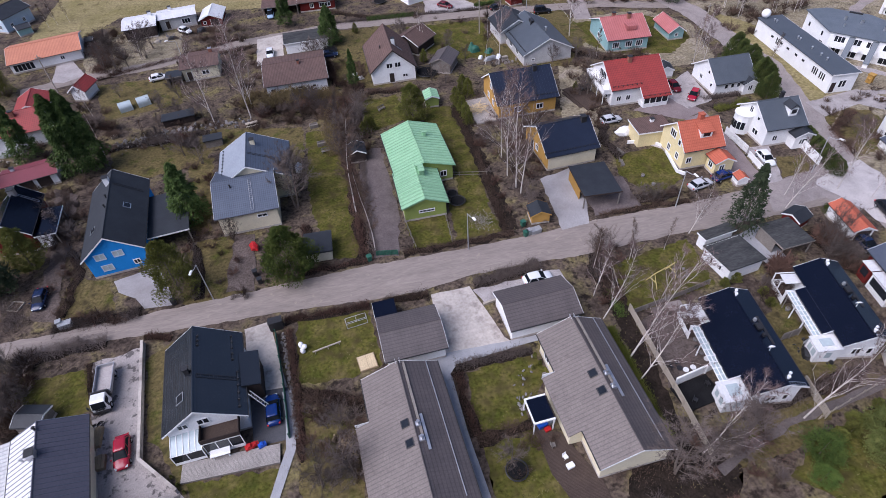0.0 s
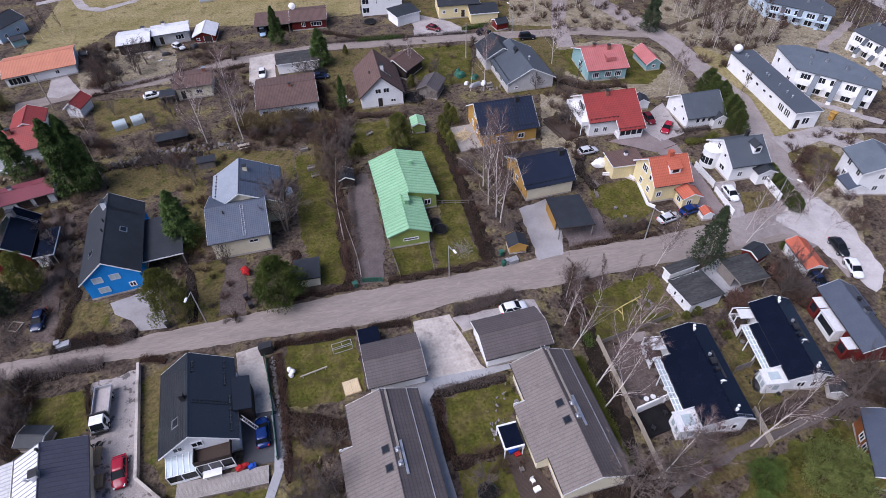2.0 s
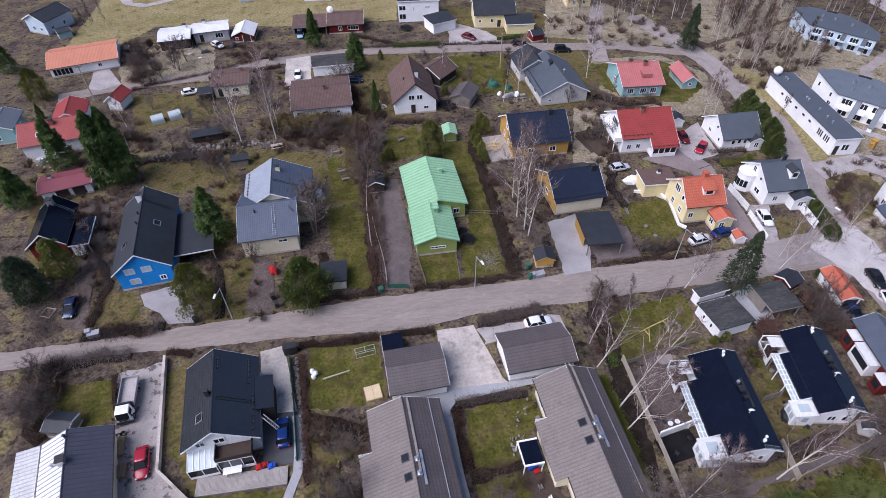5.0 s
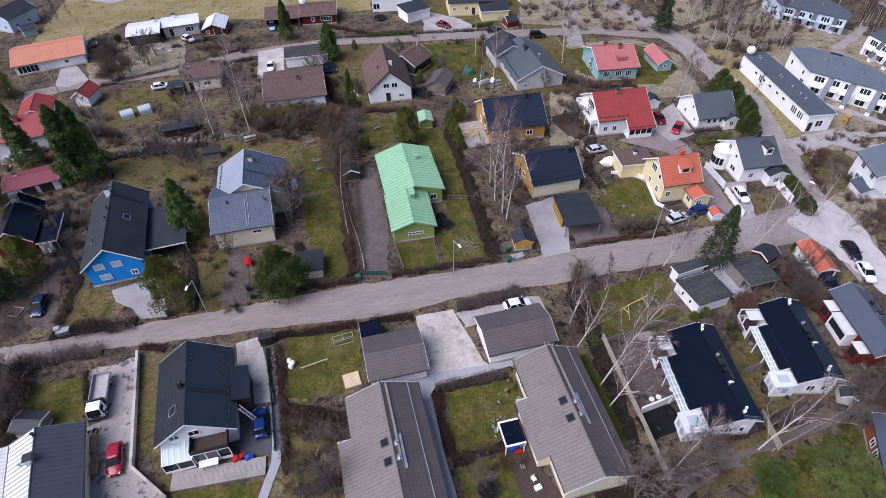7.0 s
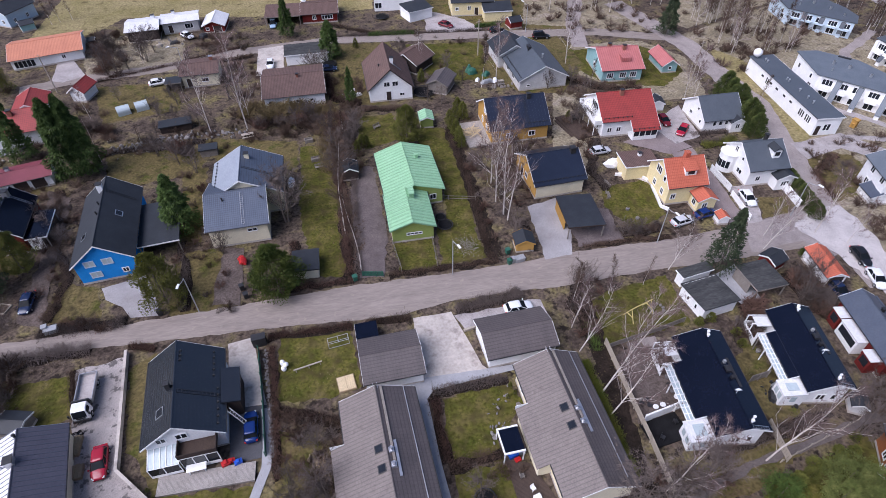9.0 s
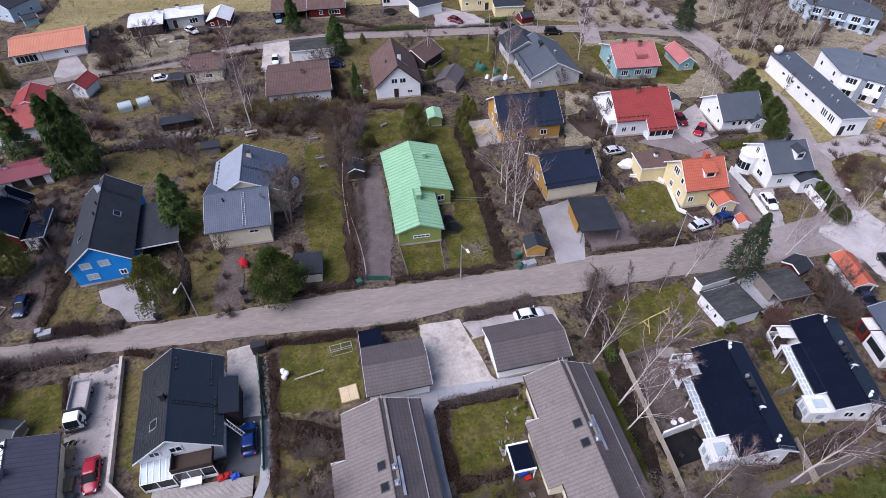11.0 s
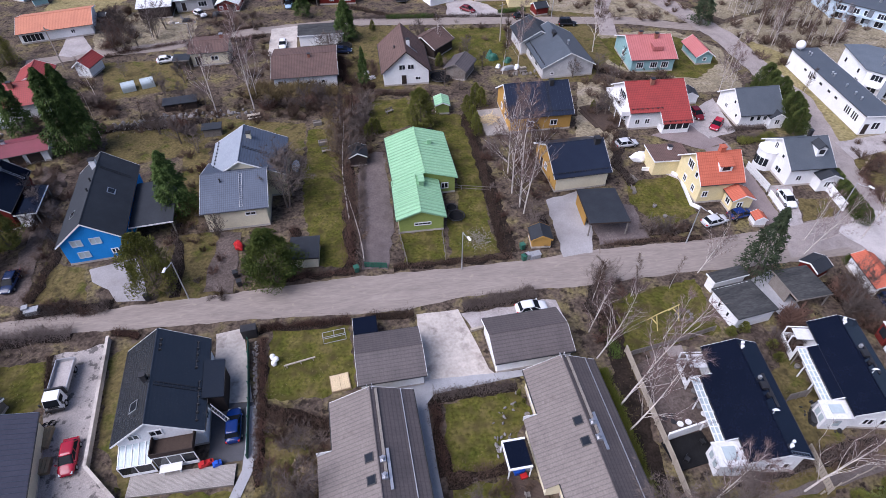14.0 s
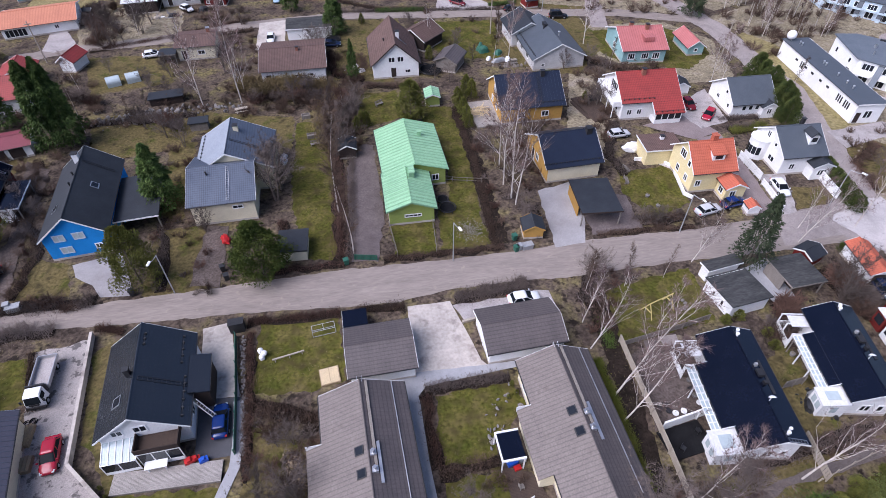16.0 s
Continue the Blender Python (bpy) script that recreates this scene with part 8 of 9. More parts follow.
# more bare garden trees, scattered over the older gardens
rt = random.Random(77)
for zone, n, h in (([(-59.1, 95.3), (-40.0, 98.0), (-38.0, 81.7), (-54.4, 79.3)], 7, 4.5), ([(-50.7, 70.6), (-25.2, 70.6), (-23.9, 49.9), (-46.9, 51.4)], 8, 3.2), ([(-23.5, 62.5), (3.5, 55.7), (2.4, 47.5), (-22.6, 49.5)], 5, 3.6), ([(-4.4, 44.9), (1.3, 43.7), (0.9, 26.8), (-4.3, 27.8)], 4, 3.6), ([(21.5, 32.0), (26.0, 32.0), (26.0, 9.0), (21.0, 9.5)], 4, 2.8), ([(44.7, 58.9), (57.5, 56.2), (49.5, 36.0), (39.5, 31.9)], 8, 3.4), ([(61.6, -7.6), (66.0, -8.6), (63.7, -15.4), (60.6, -13.4)], 3, 3.2), ([(-13.2, -16.3), (-6.2, -18.8), (-7.2, -28.4), (-12.9, -27.2)], 5, 2.6), ([(-52.1, -1.7), (-48.2, -2.4), (-45.5, -11.6), (-49.0, -10.9)], 6, 4.0), ([(-55.2, 36.4), (-50.1, 35.3), (-45.3, 15.5), (-48.5, 14.8)], 6, 3.2), ([(40.2, 7.7), (51.6, 6.0), (50.2, 4.3), (40.3, 5.5)], 4, 2.6), ([(-9.3, 95.1), (2.5, 92.6), (0.9, 70.7), (-7.0, 72.4)], 5, 3.6), ([(14.1, 68.0), (32.5, 64.2), (29.1, 50.5), (13.3, 53.7)], 6, 3.0)):
    p = [Vector((*q, 0)) for q in zone]
    for k in range(n):
        v = p[0].lerp(p[1], rt.random()).lerp(p[3].lerp(p[2], rt.random()), rt.random())
        plant("bare_tree", GREY[rt.randrange(3)], v.x, v.y, rt.uniform(0, 360), h / 6.0 * rt.uniform(0.7, 1.25), "leafless spreading garden tree with grey-brown branches", "tree", "bare garden trees")

# birch wood beyond the lane
rw = random.Random(21)
WOOD = ([(95.0, 85.7), (122.9, 85.9), (133.2, 65.7), (92.8, 57.2)], [(110.9, 117.3), (144.4, 118.1), (122.9, 85.9), (95.2, 78.1)], [(52.7, 97.7), (91.5, 90.7), (102.2, 119.8), (63.3, 131.3)], [(134.4, 67.1), (141.0, 54.9), (159.2, 75.5), (135.6, 104.9)])
for zone, n in zip(WOOD, (60, 80, 80, 40)):
    for k in range(n):
        a, b = rw.random(), rw.random()
        p = [Vector((*q, 0)) for q in zone]
        v = (p[0].lerp(p[1], a)).lerp(p[3].lerp(p[2], a), b)
        if v.x > 146 or (111.0 < v.x < 136.0 and 63.0 < v.y < 88.0):
            continue
        plant("birch", (THIN if rw.random() < 0.75 else BIRCH)[rw.randrange(3)], v.x, v.y, rw.uniform(0, 360), rw.uniform(0.7, 1.25), "slender leafless birch in a thin wood", "birch", "birch wood")


def conifer_meshes(seed, H, R, key, profile="spruce", n=2600, leaf=0.5):
    """Trunk and a crown of many small drooping sprays, set in uneven whorls."""
    r = random.Random(seed)
    V, F = [], []
    lobes = [(r.uniform(0, 6.28), r.uniform(0.75, 1.12)) for _ in range(9)]
    for k in range(n):
        f = r.random() ** (0.75 if profile == "spruce" else 0.9)
        z = H * (0.06 + 0.94 * f)
        if profile == "spruce":
            edge = (1 - f) ** 0.66 * (0.86 + 0.22 * abs(math.sin(f * H * 2.6)))
        elif profile == "egg":
            edge = (1 - f) ** 0.55 * min(1.0, 0.35 + f * 2.6)
        elif profile == "thuja":
            edge = (1 - f ** 2.4) ** 0.7
        else:
            edge = math.sqrt(max(0.02, 1 - (1.9 * f - 0.85) ** 2)) if f < 0.97 else 0.2
        a = r.uniform(0, 6.28)
        lump = 1 + 0.22 * math.sin(3 * a + lobes[int(f * 8.9)][0]) + 0.12 * math.sin(7 * a + 9 * f)
        rad = R * edge * lump * lobes[int(f * 8.9)][1] * (r.uniform(0.35, 1.0) ** 0.5)
        out = Vector((math.cos(a), math.sin(a), 0))
        p = out * rad + Vector((0, 0, z))
        if profile == "spruce":
            d = (out * 1.0 + Vector((0, 0, r.uniform(-0.7, 0.1))) + unit(r) * 0.5).normalized()
        elif profile == "thuja":
            d = (out * 0.6 + Vector((0, 0, r.uniform(0.2, 1.2))) + unit(r) * 0.5).normalized()
        else:
            d = (out * 0.8 + Vector((0, 0, r.uniform(-0.1, 1.0))) + unit(r) * 0.7).normalized()
        side = d.cross(unit(r))
        if side.length < 0.1:
            continue
        blade(V, F, p - d * leaf * 0.3, d, leaf * r.uniform(0.6, 1.4), leaf * r.uniform(0.35, 0.6), side.normalized())
    bm = bmesh.new()
    tube(bm, (0, 0, 0), (0, 0, H * 0.95), max(0.08, H * 0.016), 0.02, 7)
    me = bpy.data.meshes.new("trunk")
    bm.to_mesh(me)
    bm.free()
    me.materials.append(M["bark"])
    return me, mesh_from("crown", V, F, key)


SPRUCE = [conifer_meshes(100 + k, 10.0, 2.35, "spruce", "spruce", 12000, 0.32) for k in range(3)]
YELLOWISH = [conifer_meshes(110 + k, 6.0, 2.3, "yew", "egg" if k else "thuja", 12000, 0.18) for k in range(2)]
PINE = [conifer_meshes(120 + k, 5.0, 3.1, "pine", "egg", 14000, 0.2) for k in range(2)]
HEDGE = [conifer_meshes(134 + k, 4.0, 1.5, "hedge_green", "thuja", 9000, 0.16) for k in range(2)]
THUJA = [conifer_meshes(130 + k, 4.0, 0.75, "yew", "thuja", 3200, 0.17) for k in range(2)]
LEAFY = [conifer_meshes(140 + k, 3.0, 2.2, "leafy", "round", 8000, 0.17) for k in range(3)]
OLIVE = [conifer_meshes(145 + k, 3.0, 2.4, "olive", "round", 8000, 0.16) for k in range(2)]


def evergreen(b, kind, label, cat="conifer", wide=1.0, H=None, group=""):
    x, y, h = b
    ref = {id(SPRUCE): 10.0, id(YELLOWISH): 6.0, id(PINE): 5.0, id(THUJA): 4.0, id(HEDGE): 4.0, id(LEAFY): 3.0, id(OLIVE): 3.0}[id(kind)]
    h = H or h
    s = h / ref
    k = int(abs(x * 7 + y * 3)) % len(kind)
    return plant(cat, kind[k], x, y, (x * 37 + y * 11) % 360, s * wide, label, cat.replace("_", " "), group, sz=s)


for b, w in (((-50.5, 41.5, 16.1), 0.95), ((-48.1, 41.9, 16.4), 0.8), ((-61.9, 49.0, 11.5), 1.0), ((-28.9, 21.7, 11.7), 1.1), ((-1.6, 80.9, 9.4), 1.35), ((-12.1, 95.6, 10.2), 0.9), ((1.6, 57.8, 8.7), 0.6), ((-66.0, 37.6, 9.0), 1.3), ((-69.5, 41.2, 7.4), 1.3), ((-88.5, 94.7, 9.3), 1.1), ((-71.7, 67.5, 4.6), 1.0)):
    evergreen(b, SPRUCE, "dark green spruce with drooping sprays", "spruce", w, group="spruces")
for b, w in (((-29.4, 5.7, 10.2), 0.86), ((-76.0, 78.5, 8.0), 1.0), ((11.4, 40.6, 8.2), 1.2), ((-52.2, 16.6, 8.6), 1.0)):
    evergreen(b, YELLOWISH, "broad olive green conifer with a dense crown", "conifer", w, group="broad conifers")
evergreen((67.9, -4.1, 2.4), PINE, "small round dark green shrub beside the garage", "shrub", 0.8)
evergreen((-13.2, 4.9, 9.3), PINE, "dense dark green rounded pine beside the street", "pine", 0.84)
b = (-55.6, 12.6, 9.0)
plant("conifer", conifer_meshes(156, 5.0, 3.0, "scots", "egg", 11000, 0.22), b[0], b[1], 20, b[2] / 5.0 * 0.75, "broad grey-green conifer beside the track", "conifer", sz=b[2] / 5.0)
plant("spruce", conifer_meshes(158, 10.0, 2.3, "scots", "spruce", 11000, 0.3), 84.9, 76.4, 70, 1.1, "dark blue-green spruce beside the lane", "spruce", sz=1.2)
b = (53.2, -3.9, 12.4)
plant("pine", conifer_meshes(155, 10.0, 2.5, "scots", "spruce", 5200, 0.34), b[0], b[1], 40, b[2] / 10.0 * 0.85, "sparse dark grey-green pine beside the street", "pine", sz=b[2] / 10.0)
for k in range(9):
    f = k / 8
    a, c = (81.6, 43.2), (79.6, 28.4)
    evergreen((a[0] + (c[0] - a[0]) * f + (k % 2) * 0.4, a[1] + (c[1] - a[1]) * f, 5.0), HEDGE, "tall dark green hedge conifer", "thuja", 1.0, H=6.6 - 0.6 * (k % 3), group="hedge conifers")
for k in range(7):
    f = k / 6
    a, c = (77.3, 14.0), (75.8, 4.1)
    evergreen((a[0] + (c[0] - a[0]) * f, a[1] + (c[1] - a[1]) * f, 3.0), HEDGE, "clipped green hedge conifer at the junction", "thuja", 1.25, H=2.9, group="junction hedge")
for px, h in (((21.6, 36.4), 3.2), ((21.5, 38.6), 3.6), ((21.3, 40.9), 3.8), ((21.1, 43.2), 3.6), ((21.0, 45.4), 3.4), ((24.0, 46.6), 4.2), ((23.2, 48.0), 4.4), ((1.4, 38.6), 3.0), ((2.3, 39.8), 3.4), ((3.2, 40.2), 3.0), ((4.8, 85.2), 2.6), ((45.7, 42.4), 2.0), ((18.2, 64.3), 3.2)):
    evergreen((*px, h), THUJA, "narrow dark green columnar thuja", "thuja", 1.5, H=h, group="columnar thujas")
for px, h, w in (((49.0, -37.2), 4.2, 0.8), ((51.6, -38.2), 3.8, 0.75), ((47.4, -38.8), 3.6, 0.8), ((50.0, -40.2), 4.0, 0.8), ((53.0, -39.8), 3.2, 0.7)):
    evergreen((*px, h), OLIVE, "large olive bush in thin early leaf", "bush", w, H=h, group="olive bushes")
for px, h, w in (((44.6, -35.9), 1.5, 1.1), ((47.4, -34.6), 1.6, 1.1), ((48.6, -34.9), 1.4, 1.0), ((51.2, -33.6), 1.5, 0.9), ((54.3, -32.6), 1.4, 0.8)):
    evergreen((*px, h), YELLOWISH, "rounded yellow-green evergreen shrub beside the footpath", "shrub", w * 1.5, H=h, group="footpath shrubs")
for px, h, w in (((41.4, -37.0), 3.2, 0.95), ((39.6, -39.6), 2.4, 0.8)):
    evergreen((*px, h), LEAFY, "large fresh green leafy bush", "bush", w, H=h, group="green bushes")
for px, h, w in (((46.2, -35.7), 1.8, 1.0), ((48.3, -35.4), 1.6, 1.0), ((51.0, -34.5), 1.7, 1.0), ((53.0, -34.1), 1.5, 0.9), ((44.9, -13.1), 1.6, 1.0), ((46.9, -12.7), 1.6, 0.9), ((49.1, -15.7), 1.4, 0.9), ((48.8, -17.6), 1.4, 0.9), ((16.1, -17.8), 1.3, 0.5), ((15.3, -19.3), 1.0, 0.5), ((-26.6, -23.9), 0.9, 0.5), ((-25.8, -24.9), 0.9, 0.5), ((-27.4, -22.8), 0.8, 0.5), ((16.4, -18.9), 1.0, 0.5)):
    evergreen((*px, h), YELLOWISH, "low yellow-green evergreen garden shrub", "shrub", w * 1.5, H=h, group="evergreen shrubs")


def hedge(line, width, height, n, key, label, name="hedge", seed=1, lean=0.5):
    """A bare twiggy hedge along a line: n twigs to the metre."""
    r = random.Random(seed)
    V, F = [], []
    for (ax, ay), (bx, by) in zip(line, line[1:]):
        L = math.hypot(bx - ax, by - ay)
        u = Vector((bx - ax, by - ay, 0)) / max(L, 0.01)
        v = Vector((-u.y, u.x, 0))
        for _ in range(int(L * n)):
            s, w = r.uniform(0, L), r.gauss(0, width * 0.3)
            lump = 0.75 + 0.35 * math.sin(s * 1.3 + seed) * math.sin(s * 0.47)
            p = Vector((ax, ay, 0)) + u * s + v * w + Vector((0, 0, r.uniform(0, height * 0.55)))
            d = (Vector((0, 0, 1)) + unit(r) * lean * 1.4).normalized()
            side = d.cross(unit(r))
            if side.length > 0.1:
                blade(V, F, p, d, height * lump * r.uniform(0.3, 0.7), r.uniform(0.03, 0.07), side.normalized())
    # Near-black strip: soil plus the hedge's own shade, painted on the ground.
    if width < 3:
        strip("soil_bed", line, width * 0.95, "shaded_soil", 0.004, "soil under a hedge, darkened for shade", "soil", rough=0.5, seed=seed)
    o = new(name, mesh_from(name, V, F, key))
    return tagged(o, label, name.replace("_", " "))


BARE = "leafless brown hedge along the garden edge"
HEDGES = (
    ([(3.3, 4.8), (11.4, 4.6), (20.6, 4.6)], 1.3, 0.9, 150), ([(-46.5, 3.1), (-39.9, 2.9), (-34.5, 3.3)], 2.0, 1.2, 170), ([(-12.5, 4.9), (-2.1, 4.8)], 1.4, 0.9, 120),
    ([(34.6, 4.9), (41.9, 4.8), (49.7, 4.2)], 1.1, 0.7, 150), ([(-50.4, -1.3), (-44.3, -1.1), (-38.3, -1.0)], 2.4, 1.6, 240), ([(-14.7, -3.7), (-9.3, -3.8), (-3.0, -4.0)], 1.2, 1.0, 190),
    ([(-1.2, -4.0), (5.3, -4.0)], 1.4, 1.0, 170), ([(11.9, -3.9), (16.7, -3.6), (21.9, -2.9)], 1.8, 1.5, 420), ([(-14.1, -5.3), (-13.5, -14.5), (-13.1, -24.5)], 1.0, 1.2, 170),
    ([(-13.6, -15.5), (-9.7, -17.1), (-5.5, -19.0)], 1.8, 1.3, 200), ([(6.1, -16.7), (11.1, -16.6), (16.1, -16.5)], 1.3, 1.0, 230), ([(6.2, -17.5), (6.2, -22.0), (6.4, -26.2)], 1.3, 0.9, 210),
    ([(6.3, -26.7), (9.4, -26.6), (13.0, -26.4)], 1.6, 1.0, 230), ([(0.5, 41.8), (-0.2, 27.0), (-1.1, 5.5)], 1.2, 1.2, 110), ([(-3.4, 42.6), (-2.4, 24.1), (-2.7, 5.8)], 1.8, 1.6, 150),
    ([(-39.9, -4.1), (-38.2, -9.7), (-37.1, -12.8)], 1.2, 1.1, 150), ([(-49.9, 48.0), (-37.1, 48.4), (-28.3, 48.7)], 2.0, 1.2, 110), ([(-33.3, -1.5), (-29.7, -2.8)], 1.0, 1.1, 200),
    ([(-38.0, 81.7), (-29.0, 83.9), (-20.6, 85.6)], 1.4, 1.2, 110), ([(-0.5, 92.5), (20.4, 90.6), (38.5, 88.6)], 1.2, 1.0, 130), ([(-55.7, 79.6), (-39.7, 84.4), (-23.8, 91.2)], 1.2, 1.0, 110),
    ([(66.6, 51.6), (56.5, 53.7), (50.8, 60.4)], 2.0, 1.3, 110), ([(67.7, 31.3), (75.7, 31.1)], 1.4, 1.0, 130), ([(29.7, -4.6), (29.6, -9.0), (29.4, -13.0)], 1.6, 0.8, 60),
    ([(-52.6, 37.5), (-49.8, 23.0), (-45.0, 14.1), (-45.9, 5.1)], 1.6, 1.2, 110), ([(-29.2, 18.9), (-27.4, 10.7), (-27.0, 3.5)], 1.4, 1.2, 100), ([(-11.1, 15.3), (-10.3, 6.1)], 1.4, 1.2, 110),
    ([(19.4, 5.3), (19.9, 15.1), (20.4, 26.4), (20.0, 43.0)], 1.3, 0.9, 150), ([(25.8, 5.5), (26.4, 8.7), (26.9, 12.8)], 1.6, 1.0, 120), ([(-22.1, 59.8), (-12.4, 56.6), (-1.6, 53.2)], 3.2, 2.2, 260),
    ([(3.4, 54.5), (9.5, 53.7), (14.9, 52.2)], 1.8, 1.2, 150), ([(32.3, 0.1), (28.6, -7.4)], 2.0, 1.4, 130), ([(53.2, -11.2), (53.6, -13.0), (52.6, -15.0)], 2.2, 1.8, 300),
    ([(63.6, -6.7), (63.2, -10.8), (62.4, -14.6)], 2.8, 2.0, 220), ([(48.7, 34.1), (43.3, 23.5), (44.5, 18.0)], 1.8, 1.2, 120), ([(31.5, -31.8), (34.7, -35.1), (38.4, -37.2)], 3.2, 1.2, 45),
    ([(18.8, -34.0), (25.5, -34.0), (30.1, -35.9)], 3.0, 1.2, 60), ([(37.5, -31.3), (41.8, -30.8), (54.0, -28.8)], 1.6, 1.2, 130), ([(-3.1, 71.5), (-2.4, 60.6), (3.7, 56.9)], 2.0, 1.4, 130),
    ([(-51.4, -3.7), (-48.4, -11.0), (-46.4, -13.0)], 2.4, 1.8, 200), ([(-58.3, 14.8), (-51.3, 4.3)], 3.0, 1.6, 150), ([(91.6, 19.4), (83.8, 15.3), (82.0, 8.0)], 1.6, 1.0, 100),
    ([(-80.5, 99.8), (-66.7, 93.1), (-57.9, 96.7)], 1.6, 1.2, 110), ([(49.3, 7.6), (45.3, 5.5), (41.2, 7.8)], 1.8, 1.2, 140), ([(-60.5, 98.9), (-54.9, 88.2), (-56.3, 82.5)], 3.0, 2.2, 200),
    ([(-2.2, 101.6), (9.5, 93.0), (21.7, 91.4)], 1.6, 1.0, 110), ([(67.8, 28.1), (75.5, 28.6)], 1.4, 1.1, 110), ([(-2.9, 51.1), (-4.5, 42.8), (-4.0, 33.0)], 3.4, 2.4, 260),
)
for k, (line, w, h, n) in enumerate(HEDGES):
    hedge(line, w, h, int(n * 1.5), ("twig", "twig_grey", "twig_red")[k % 3] if k not in (4, 29, 47, 49) else "twig_olive" if k != 4 else "twig_light", BARE, seed=k + 1)
hedge([(26.9, -15.9), (26.9, -26.0), (26.7, -32.2)], 1.1, 0.9, 900, "ivy", "low yellow-green ivy hedge beside the house", seed=90)
hedge([(29.6, -9.8), (29.3, -14.8)], 1.3, 0.9, 200, "leafy", "low yellow-green ivy hedge beside the garage", seed=91)
hedge([(8.5, 91.6), (20.7, 90.6)], 1.6, 1.2, 380, "spruce", "clipped dark green evergreen hedge by the lane", seed=93)
hedge([(37.1, 90.7), (44.5, 91.6)], 1.0, 1.3, 380, "spruce", "clipped dark green hedge before the yellow house", seed=94)
hedge([(67.9, 27.1), (72.8, 27.1), (75.5, 28.6)], 1.6, 1.3, 380, "yew", "clipped dark green hedge beside the gravel yard", seed=95)


# scattered bare shrubs
def shrub_mesh(seed, key, stems=26, twigs=11):
    r = random.Random(seed)
    V, F = [], []
    for s in [unit(r) for _ in range(stems)]:
        d = Vector((s.x, s.y, abs(s.z) + 0.7)).normalized()
        p = Vector((s.x * 0.15, s.y * 0.15, 0))
        L = r.uniform(0.8, 1.5)
        blade(V, F, p, d, L, 0.06, d.orthogonal().normalized())
        for _ in range(twigs):
            q = p + d * L * r.uniform(0.3, 0.95)
            t = (d + unit(r) * 0.9).normalized()
            blade(V, F, q, t, r.uniform(0.3, 0.7), 0.04, t.orthogonal().normalized())
    return mesh_from("shrub", V, F, key)


SHRUBS = [shrub_mesh(200 + k, ("twig", "twig_grey", "twig_red")[k % 3]) for k in range(6)]
WILLOW = [shrub_mesh(210 + k, "twig_olive", 60, 22) for k in range(2)]
THICKET = [shrub_mesh(220 + k, ("twig_red", "twig_grey")[k], 60, 20) for k in range(2)]
for k, (x, y, q) in enumerate(((-16.0, 54.6, 2.3), (-13.4, 55.6, 2.6), (-10.6, 56.0, 2.5), (-7.8, 55.4, 2.4), (-5.4, 54.2, 2.2), (-20.6, 56.0, 1.8))):
    o = new("willow_bush", WILLOW[k % 2])
    o.matrix_world = pose(x, y, 0, 0, 0, 70 * k) @ Matrix.Diagonal((q, q, q * 0.85, 1))
    tagged(o, "broad leafless bush with yellow-olive twigs", "bush", "willow bushes")
for k, (x, y, q) in enumerate(((-2.0, 49.6, 2.2), (0.4, 46.8, 2.0), (-2.6, 45.2, 2.4), (-0.2, 42.4, 2.0), (-2.4, 40.0, 1.9), (-13.6, 51.6, 1.7), (-9.4, 51.8, 1.8), (-5.6, 50.4, 1.9), (-17.4, 51.4, 1.6), (-38.0, 47.6, 1.5), (-33.5, 46.4, 1.8), (-31.2, 44.4, 1.6), (-48.4, 55.6, 1.8), (-52.0, 58.0, 2.0), (63.4, -9.6, 2.0), (63.2, -12.2, 1.8), (54.0, -12.6, 2.0))):
    o = new("thicket_bush", THICKET[k % 2])
    o.matrix_world = pose(x, y, 0, 0, 0, 50 * k) @ Matrix.Diagonal((q, q, q * 0.85, 1))
    tagged(o, "dense leafless bush of purple-brown twigs", "bush", "thicket bushes")
rs = random.Random(31)
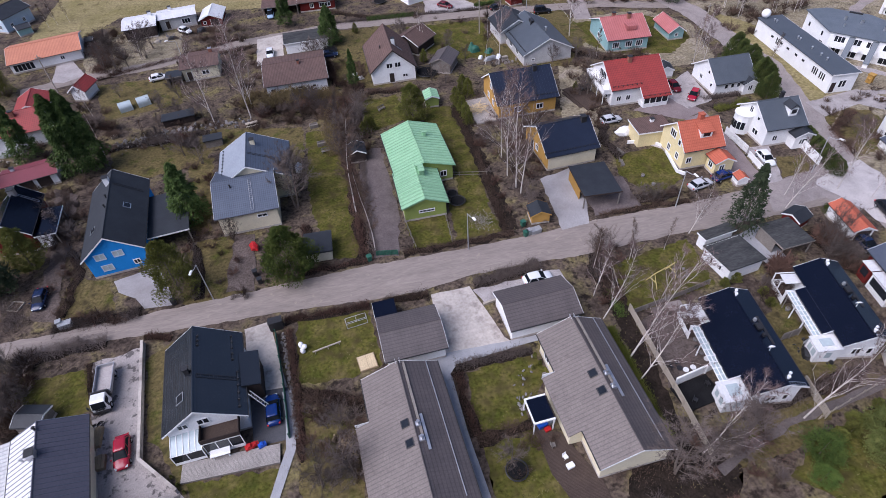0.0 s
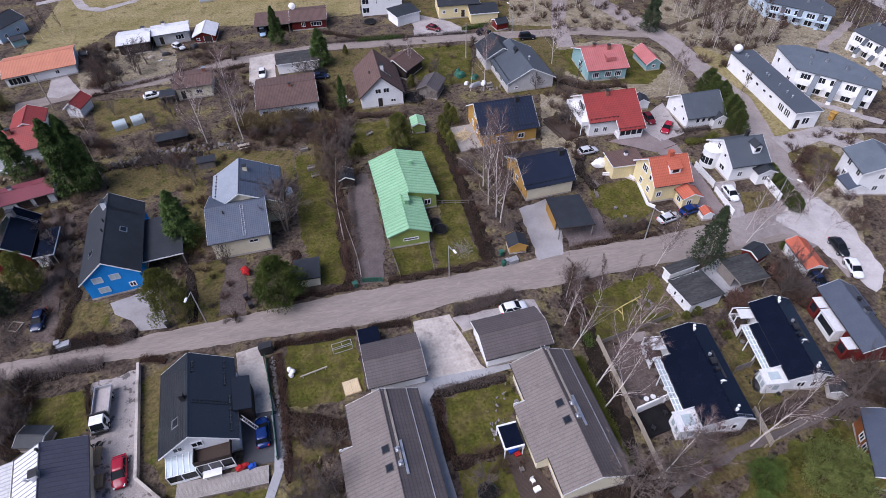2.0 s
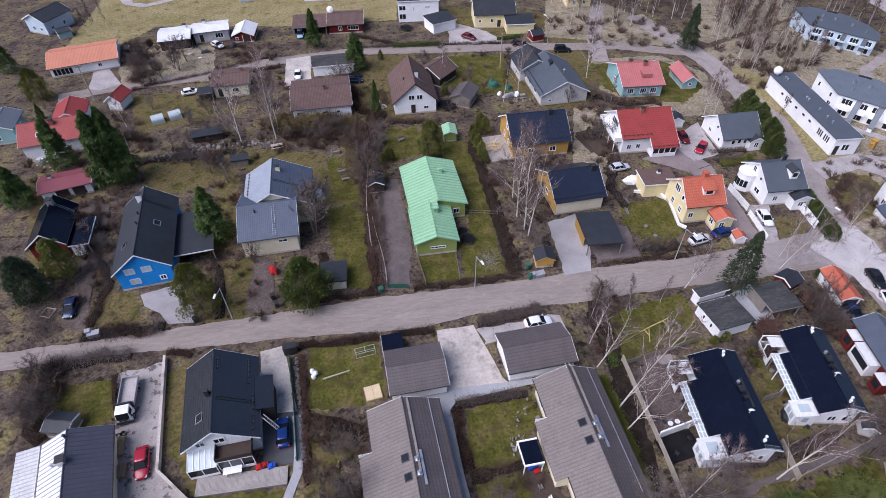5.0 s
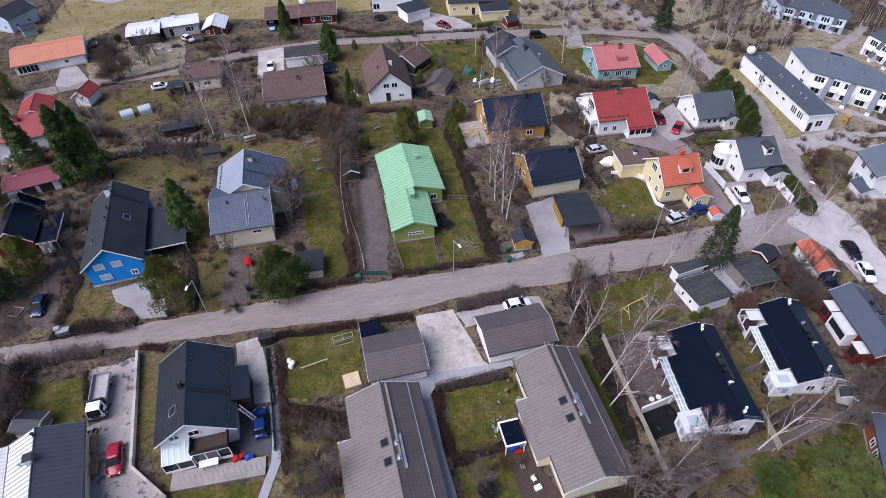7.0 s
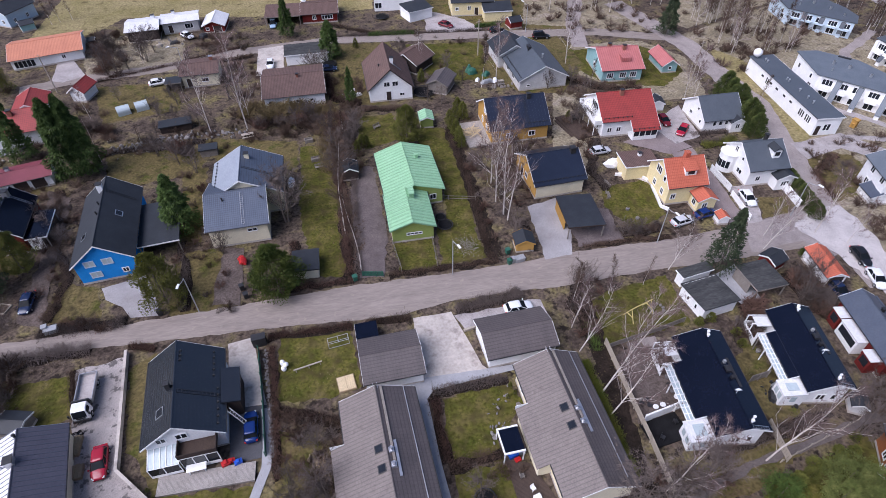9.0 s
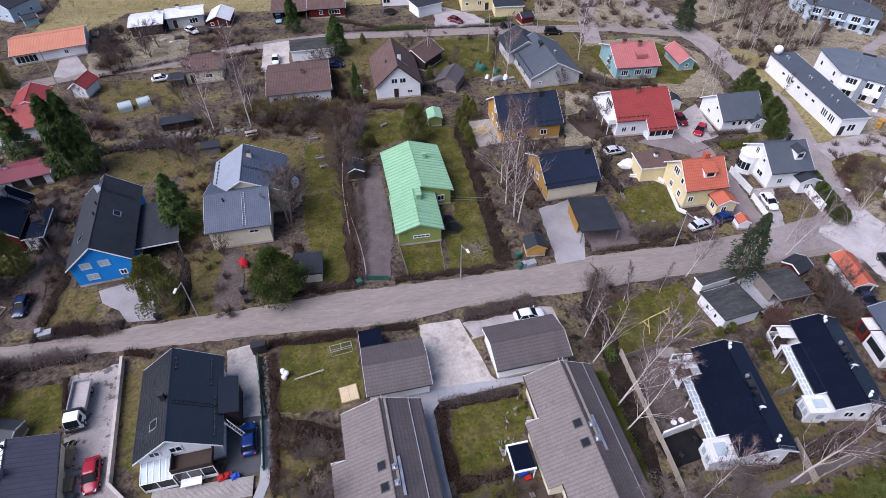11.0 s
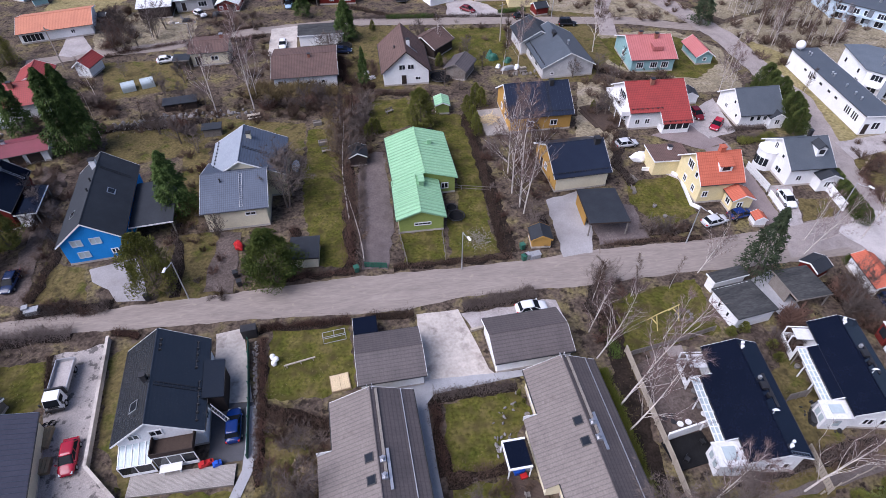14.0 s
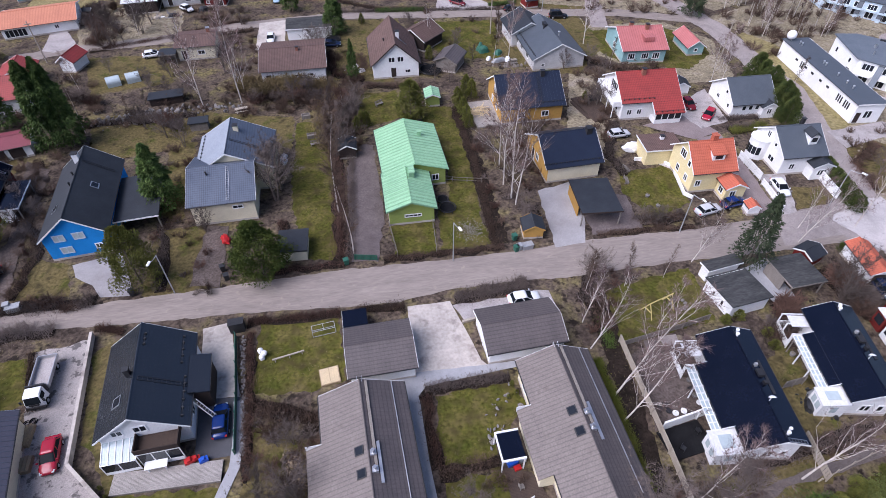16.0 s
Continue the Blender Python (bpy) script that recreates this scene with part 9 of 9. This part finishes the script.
ZONES = (
    ([(-48.6, 46.8), (-3.4, 42.6), (-2.8, 53.4), (-49.8, 57.3)], 34, 1.0), ([(21.1, 38.5), (26.3, 37.1), (26.0, 8.8), (20.5, 9.1)], 22, 0.8), ([(-4.3, 47.0), (1.4, 45.8), (1.9, 31.9), (-4.2, 29.5)], 16, 1.3),
    ([(-22.3, 63.5), (3.7, 56.9), (2.6, 45.6), (-21.5, 48.4)], 30, 1.4), ([(-55.2, 36.4), (-50.1, 35.3), (-42.6, 4.5), (-47.5, 5.4)], 18, 0.9), ([(-52.1, -1.7), (-47.5, -2.6), (-44.7, -12.1), (-48.9, -11.3)], 16, 1.3),
    ([(31.2, -31.0), (40.5, -34.9), (35.2, -43.4), (18.4, -40.2)], 9, 0.9), ([(-68.6, 47.9), (-47.1, 44.5), (-40.9, 21.3), (-59.6, 20.9)], 26, 1.0), ([(-32.6, 38.8), (-27.3, 37.7), (-24.4, 16.6), (-28.9, 16.1)], 12, 0.9), ([(30.1, -0.7), (34.9, -2.4), (29.6, -14.0), (27.4, -13.0)], 16, 0.8), ([(50.5, -13.5), (55.5, -12.5), (54.0, -16.0), (48.5, -17.0)], 12, 1.1),
    ([(65.2, -5.2), (68.0, -8.2), (64.6, -16.6), (60.8, -14.3)], 16, 1.2), ([(-13.6, -14.5), (-5.5, -17.8), (-6.8, -27.8), (-12.9, -27.9)], 22, 0.9), ([(51.8, 106.2), (99.6, 92.5), (90.5, 75.8), (45.4, 84.8)], 34, 1.2),
    ([(92.2, 78.9), (127.2, 69.1), (97.3, 54.5), (86.4, 51.7)], 40, 1.2), ([(-30.1, 19.1), (-21.8, 17.5), (-19.9, 1.6), (-29.0, 3.4)], 14, 0.8), ([(-42.6, 4.5), (-33.8, 3.8), (-34.3, 1.7), (-44.4, 2.2)], 12, 0.9),
    ([(50.8, 60.4), (69.1, 53.8), (66.8, 49.0), (46.4, 48.1)], 16, 1.0), ([(29.0, 40.2), (38.1, 38.4), (32.3, 20.5), (23.8, 12.7)], 22, 1.1), ([(46.2, 53.2), (54.3, 51.6), (47.9, 32.2), (42.3, 23.7)], 16, 1.0),
    ([(-62.9, 106.3), (-53.9, 104.4), (-49.6, 81.2), (-56.0, 81.1)], 20, 1.4), ([(-40.5, 101.6), (-21.2, 97.5), (-20.8, 89.0), (-38.6, 86.3)], 16, 1.1), ([(-26.7, 82.3), (-17.9, 83.5), (-17.0, 49.6), (-23.8, 48.8)], 16, 1.1),
    ([(40.0, -27.1), (45.7, -28.5), (52.9, -30.2), (37.4, -32.8)], 18, 0.9), ([(64.2, -24.8), (69.4, -26.1), (62.3, -34.1), (58.4, -29.8)], 18, 1.1), ([(88.9, 25.9), (106.8, 24.4), (93.3, 8.2), (81.6, 10.6)], 20, 1.0),
    ([(-8.4, 72.6), (6.2, 69.6), (4.6, 54.3), (-3.9, 56.0)], 16, 1.1), ([(7.8, -27.9), (14.7, -27.8), (15.0, -33.3), (8.7, -32.4)], 5, 0.7), ([(17.2, 89.5), (40.6, 84.6), (34.4, 61.0), (15.9, 62.1)], 10, 0.8),
    ([(41.5, 7.7), (51.8, 6.4), (49.7, 4.3), (40.1, 5.0)], 12, 0.8), ([(-79.9, 81.8), (-50.8, 68.1), (-46.2, 45.3), (-68.6, 47.9)], 20, 1.1), ([(95.0, 20.6), (103.8, 20.8), (83.6, -3.5), (79.2, -2.6)], 12, 1.2),
)
made, V, F = 0, [], []
for zone, n, s in ZONES:
    p = [Vector((*q, 0)) for q in zone]
    for k in range(int(n * 1.5)):
        a, b = rs.random(), rs.random()
        v = p[0].lerp(p[1], a).lerp(p[3].lerp(p[2], a), b)
        q = s * rs.uniform(0.6, 1.3)
        m = pose(v.x, v.y, 0, 0, 0, rs.uniform(0, 360)) @ Matrix.Diagonal((q, q, q, 1))
        me = SHRUBS[rs.randrange(6)]
        if v.y < 35 and made < 290:
            o = new("shrub", me)
            o.matrix_world = m
            tagged(o, "leafless brown shrub of thin twigs", "shrub", "bare shrubs")
            made += 1
        else:
            i = len(V)
            V += [tuple(m @ w.co) for w in me.vertices]
            F += [tuple(i + j for j in f.vertices) for f in me.polygons]
tagged(new("undergrowth", mesh_from("undergrowth", V, F, "twig")), "leafless brown undergrowth between the gardens", "undergrowth", kind="stuff")

# dead grass and litter over the open ground
def inside(x, y, q):
    hit = False
    for (ax, ay), (bx, by) in zip(q, q[1:] + q[:1]):
        if (ay > y) != (by > y) and x < (bx - ax) * (y - ay) / (by - ay) + ax:
            hit = not hit
    return hit


HARD = [(min(p[0] for p in q), max(p[0] for p in q), min(p[1] for p in q), max(p[1] for p in q), q) for q in PAVED]
rg = random.Random(41)
V, F = [], []
for _ in range(90000):
    x, y = rg.uniform(-95, 125), rg.uniform(-48, 125)
    if -3.2 < y < 4.4 and x < 70:
        continue
    if any(x0 < x < x1 and y0 < y < y1 and inside(x, y, q) for x0, x1, y0, y1, q in HARD):
        continue
    if noise.noise(Vector((x * 0.12, y * 0.12, 3.0))) < -0.05:
        continue
    d = (unit(rg) + Vector((0, 0, 0.35))).normalized()
    d.z = abs(d.z)
    side = d.cross(Vector((0, 0, 1)))
    if side.length > 0.1:
        blade(V, F, Vector((x, y, 0.05)), d, rg.uniform(0.2, 0.5), rg.uniform(0.03, 0.07), side.normalized())
tagged(new("dead_grass", mesh_from("dead_grass", V, F, "dead_grass")), "flattened dead grass tufts over the ground", "grass", kind="stuff")
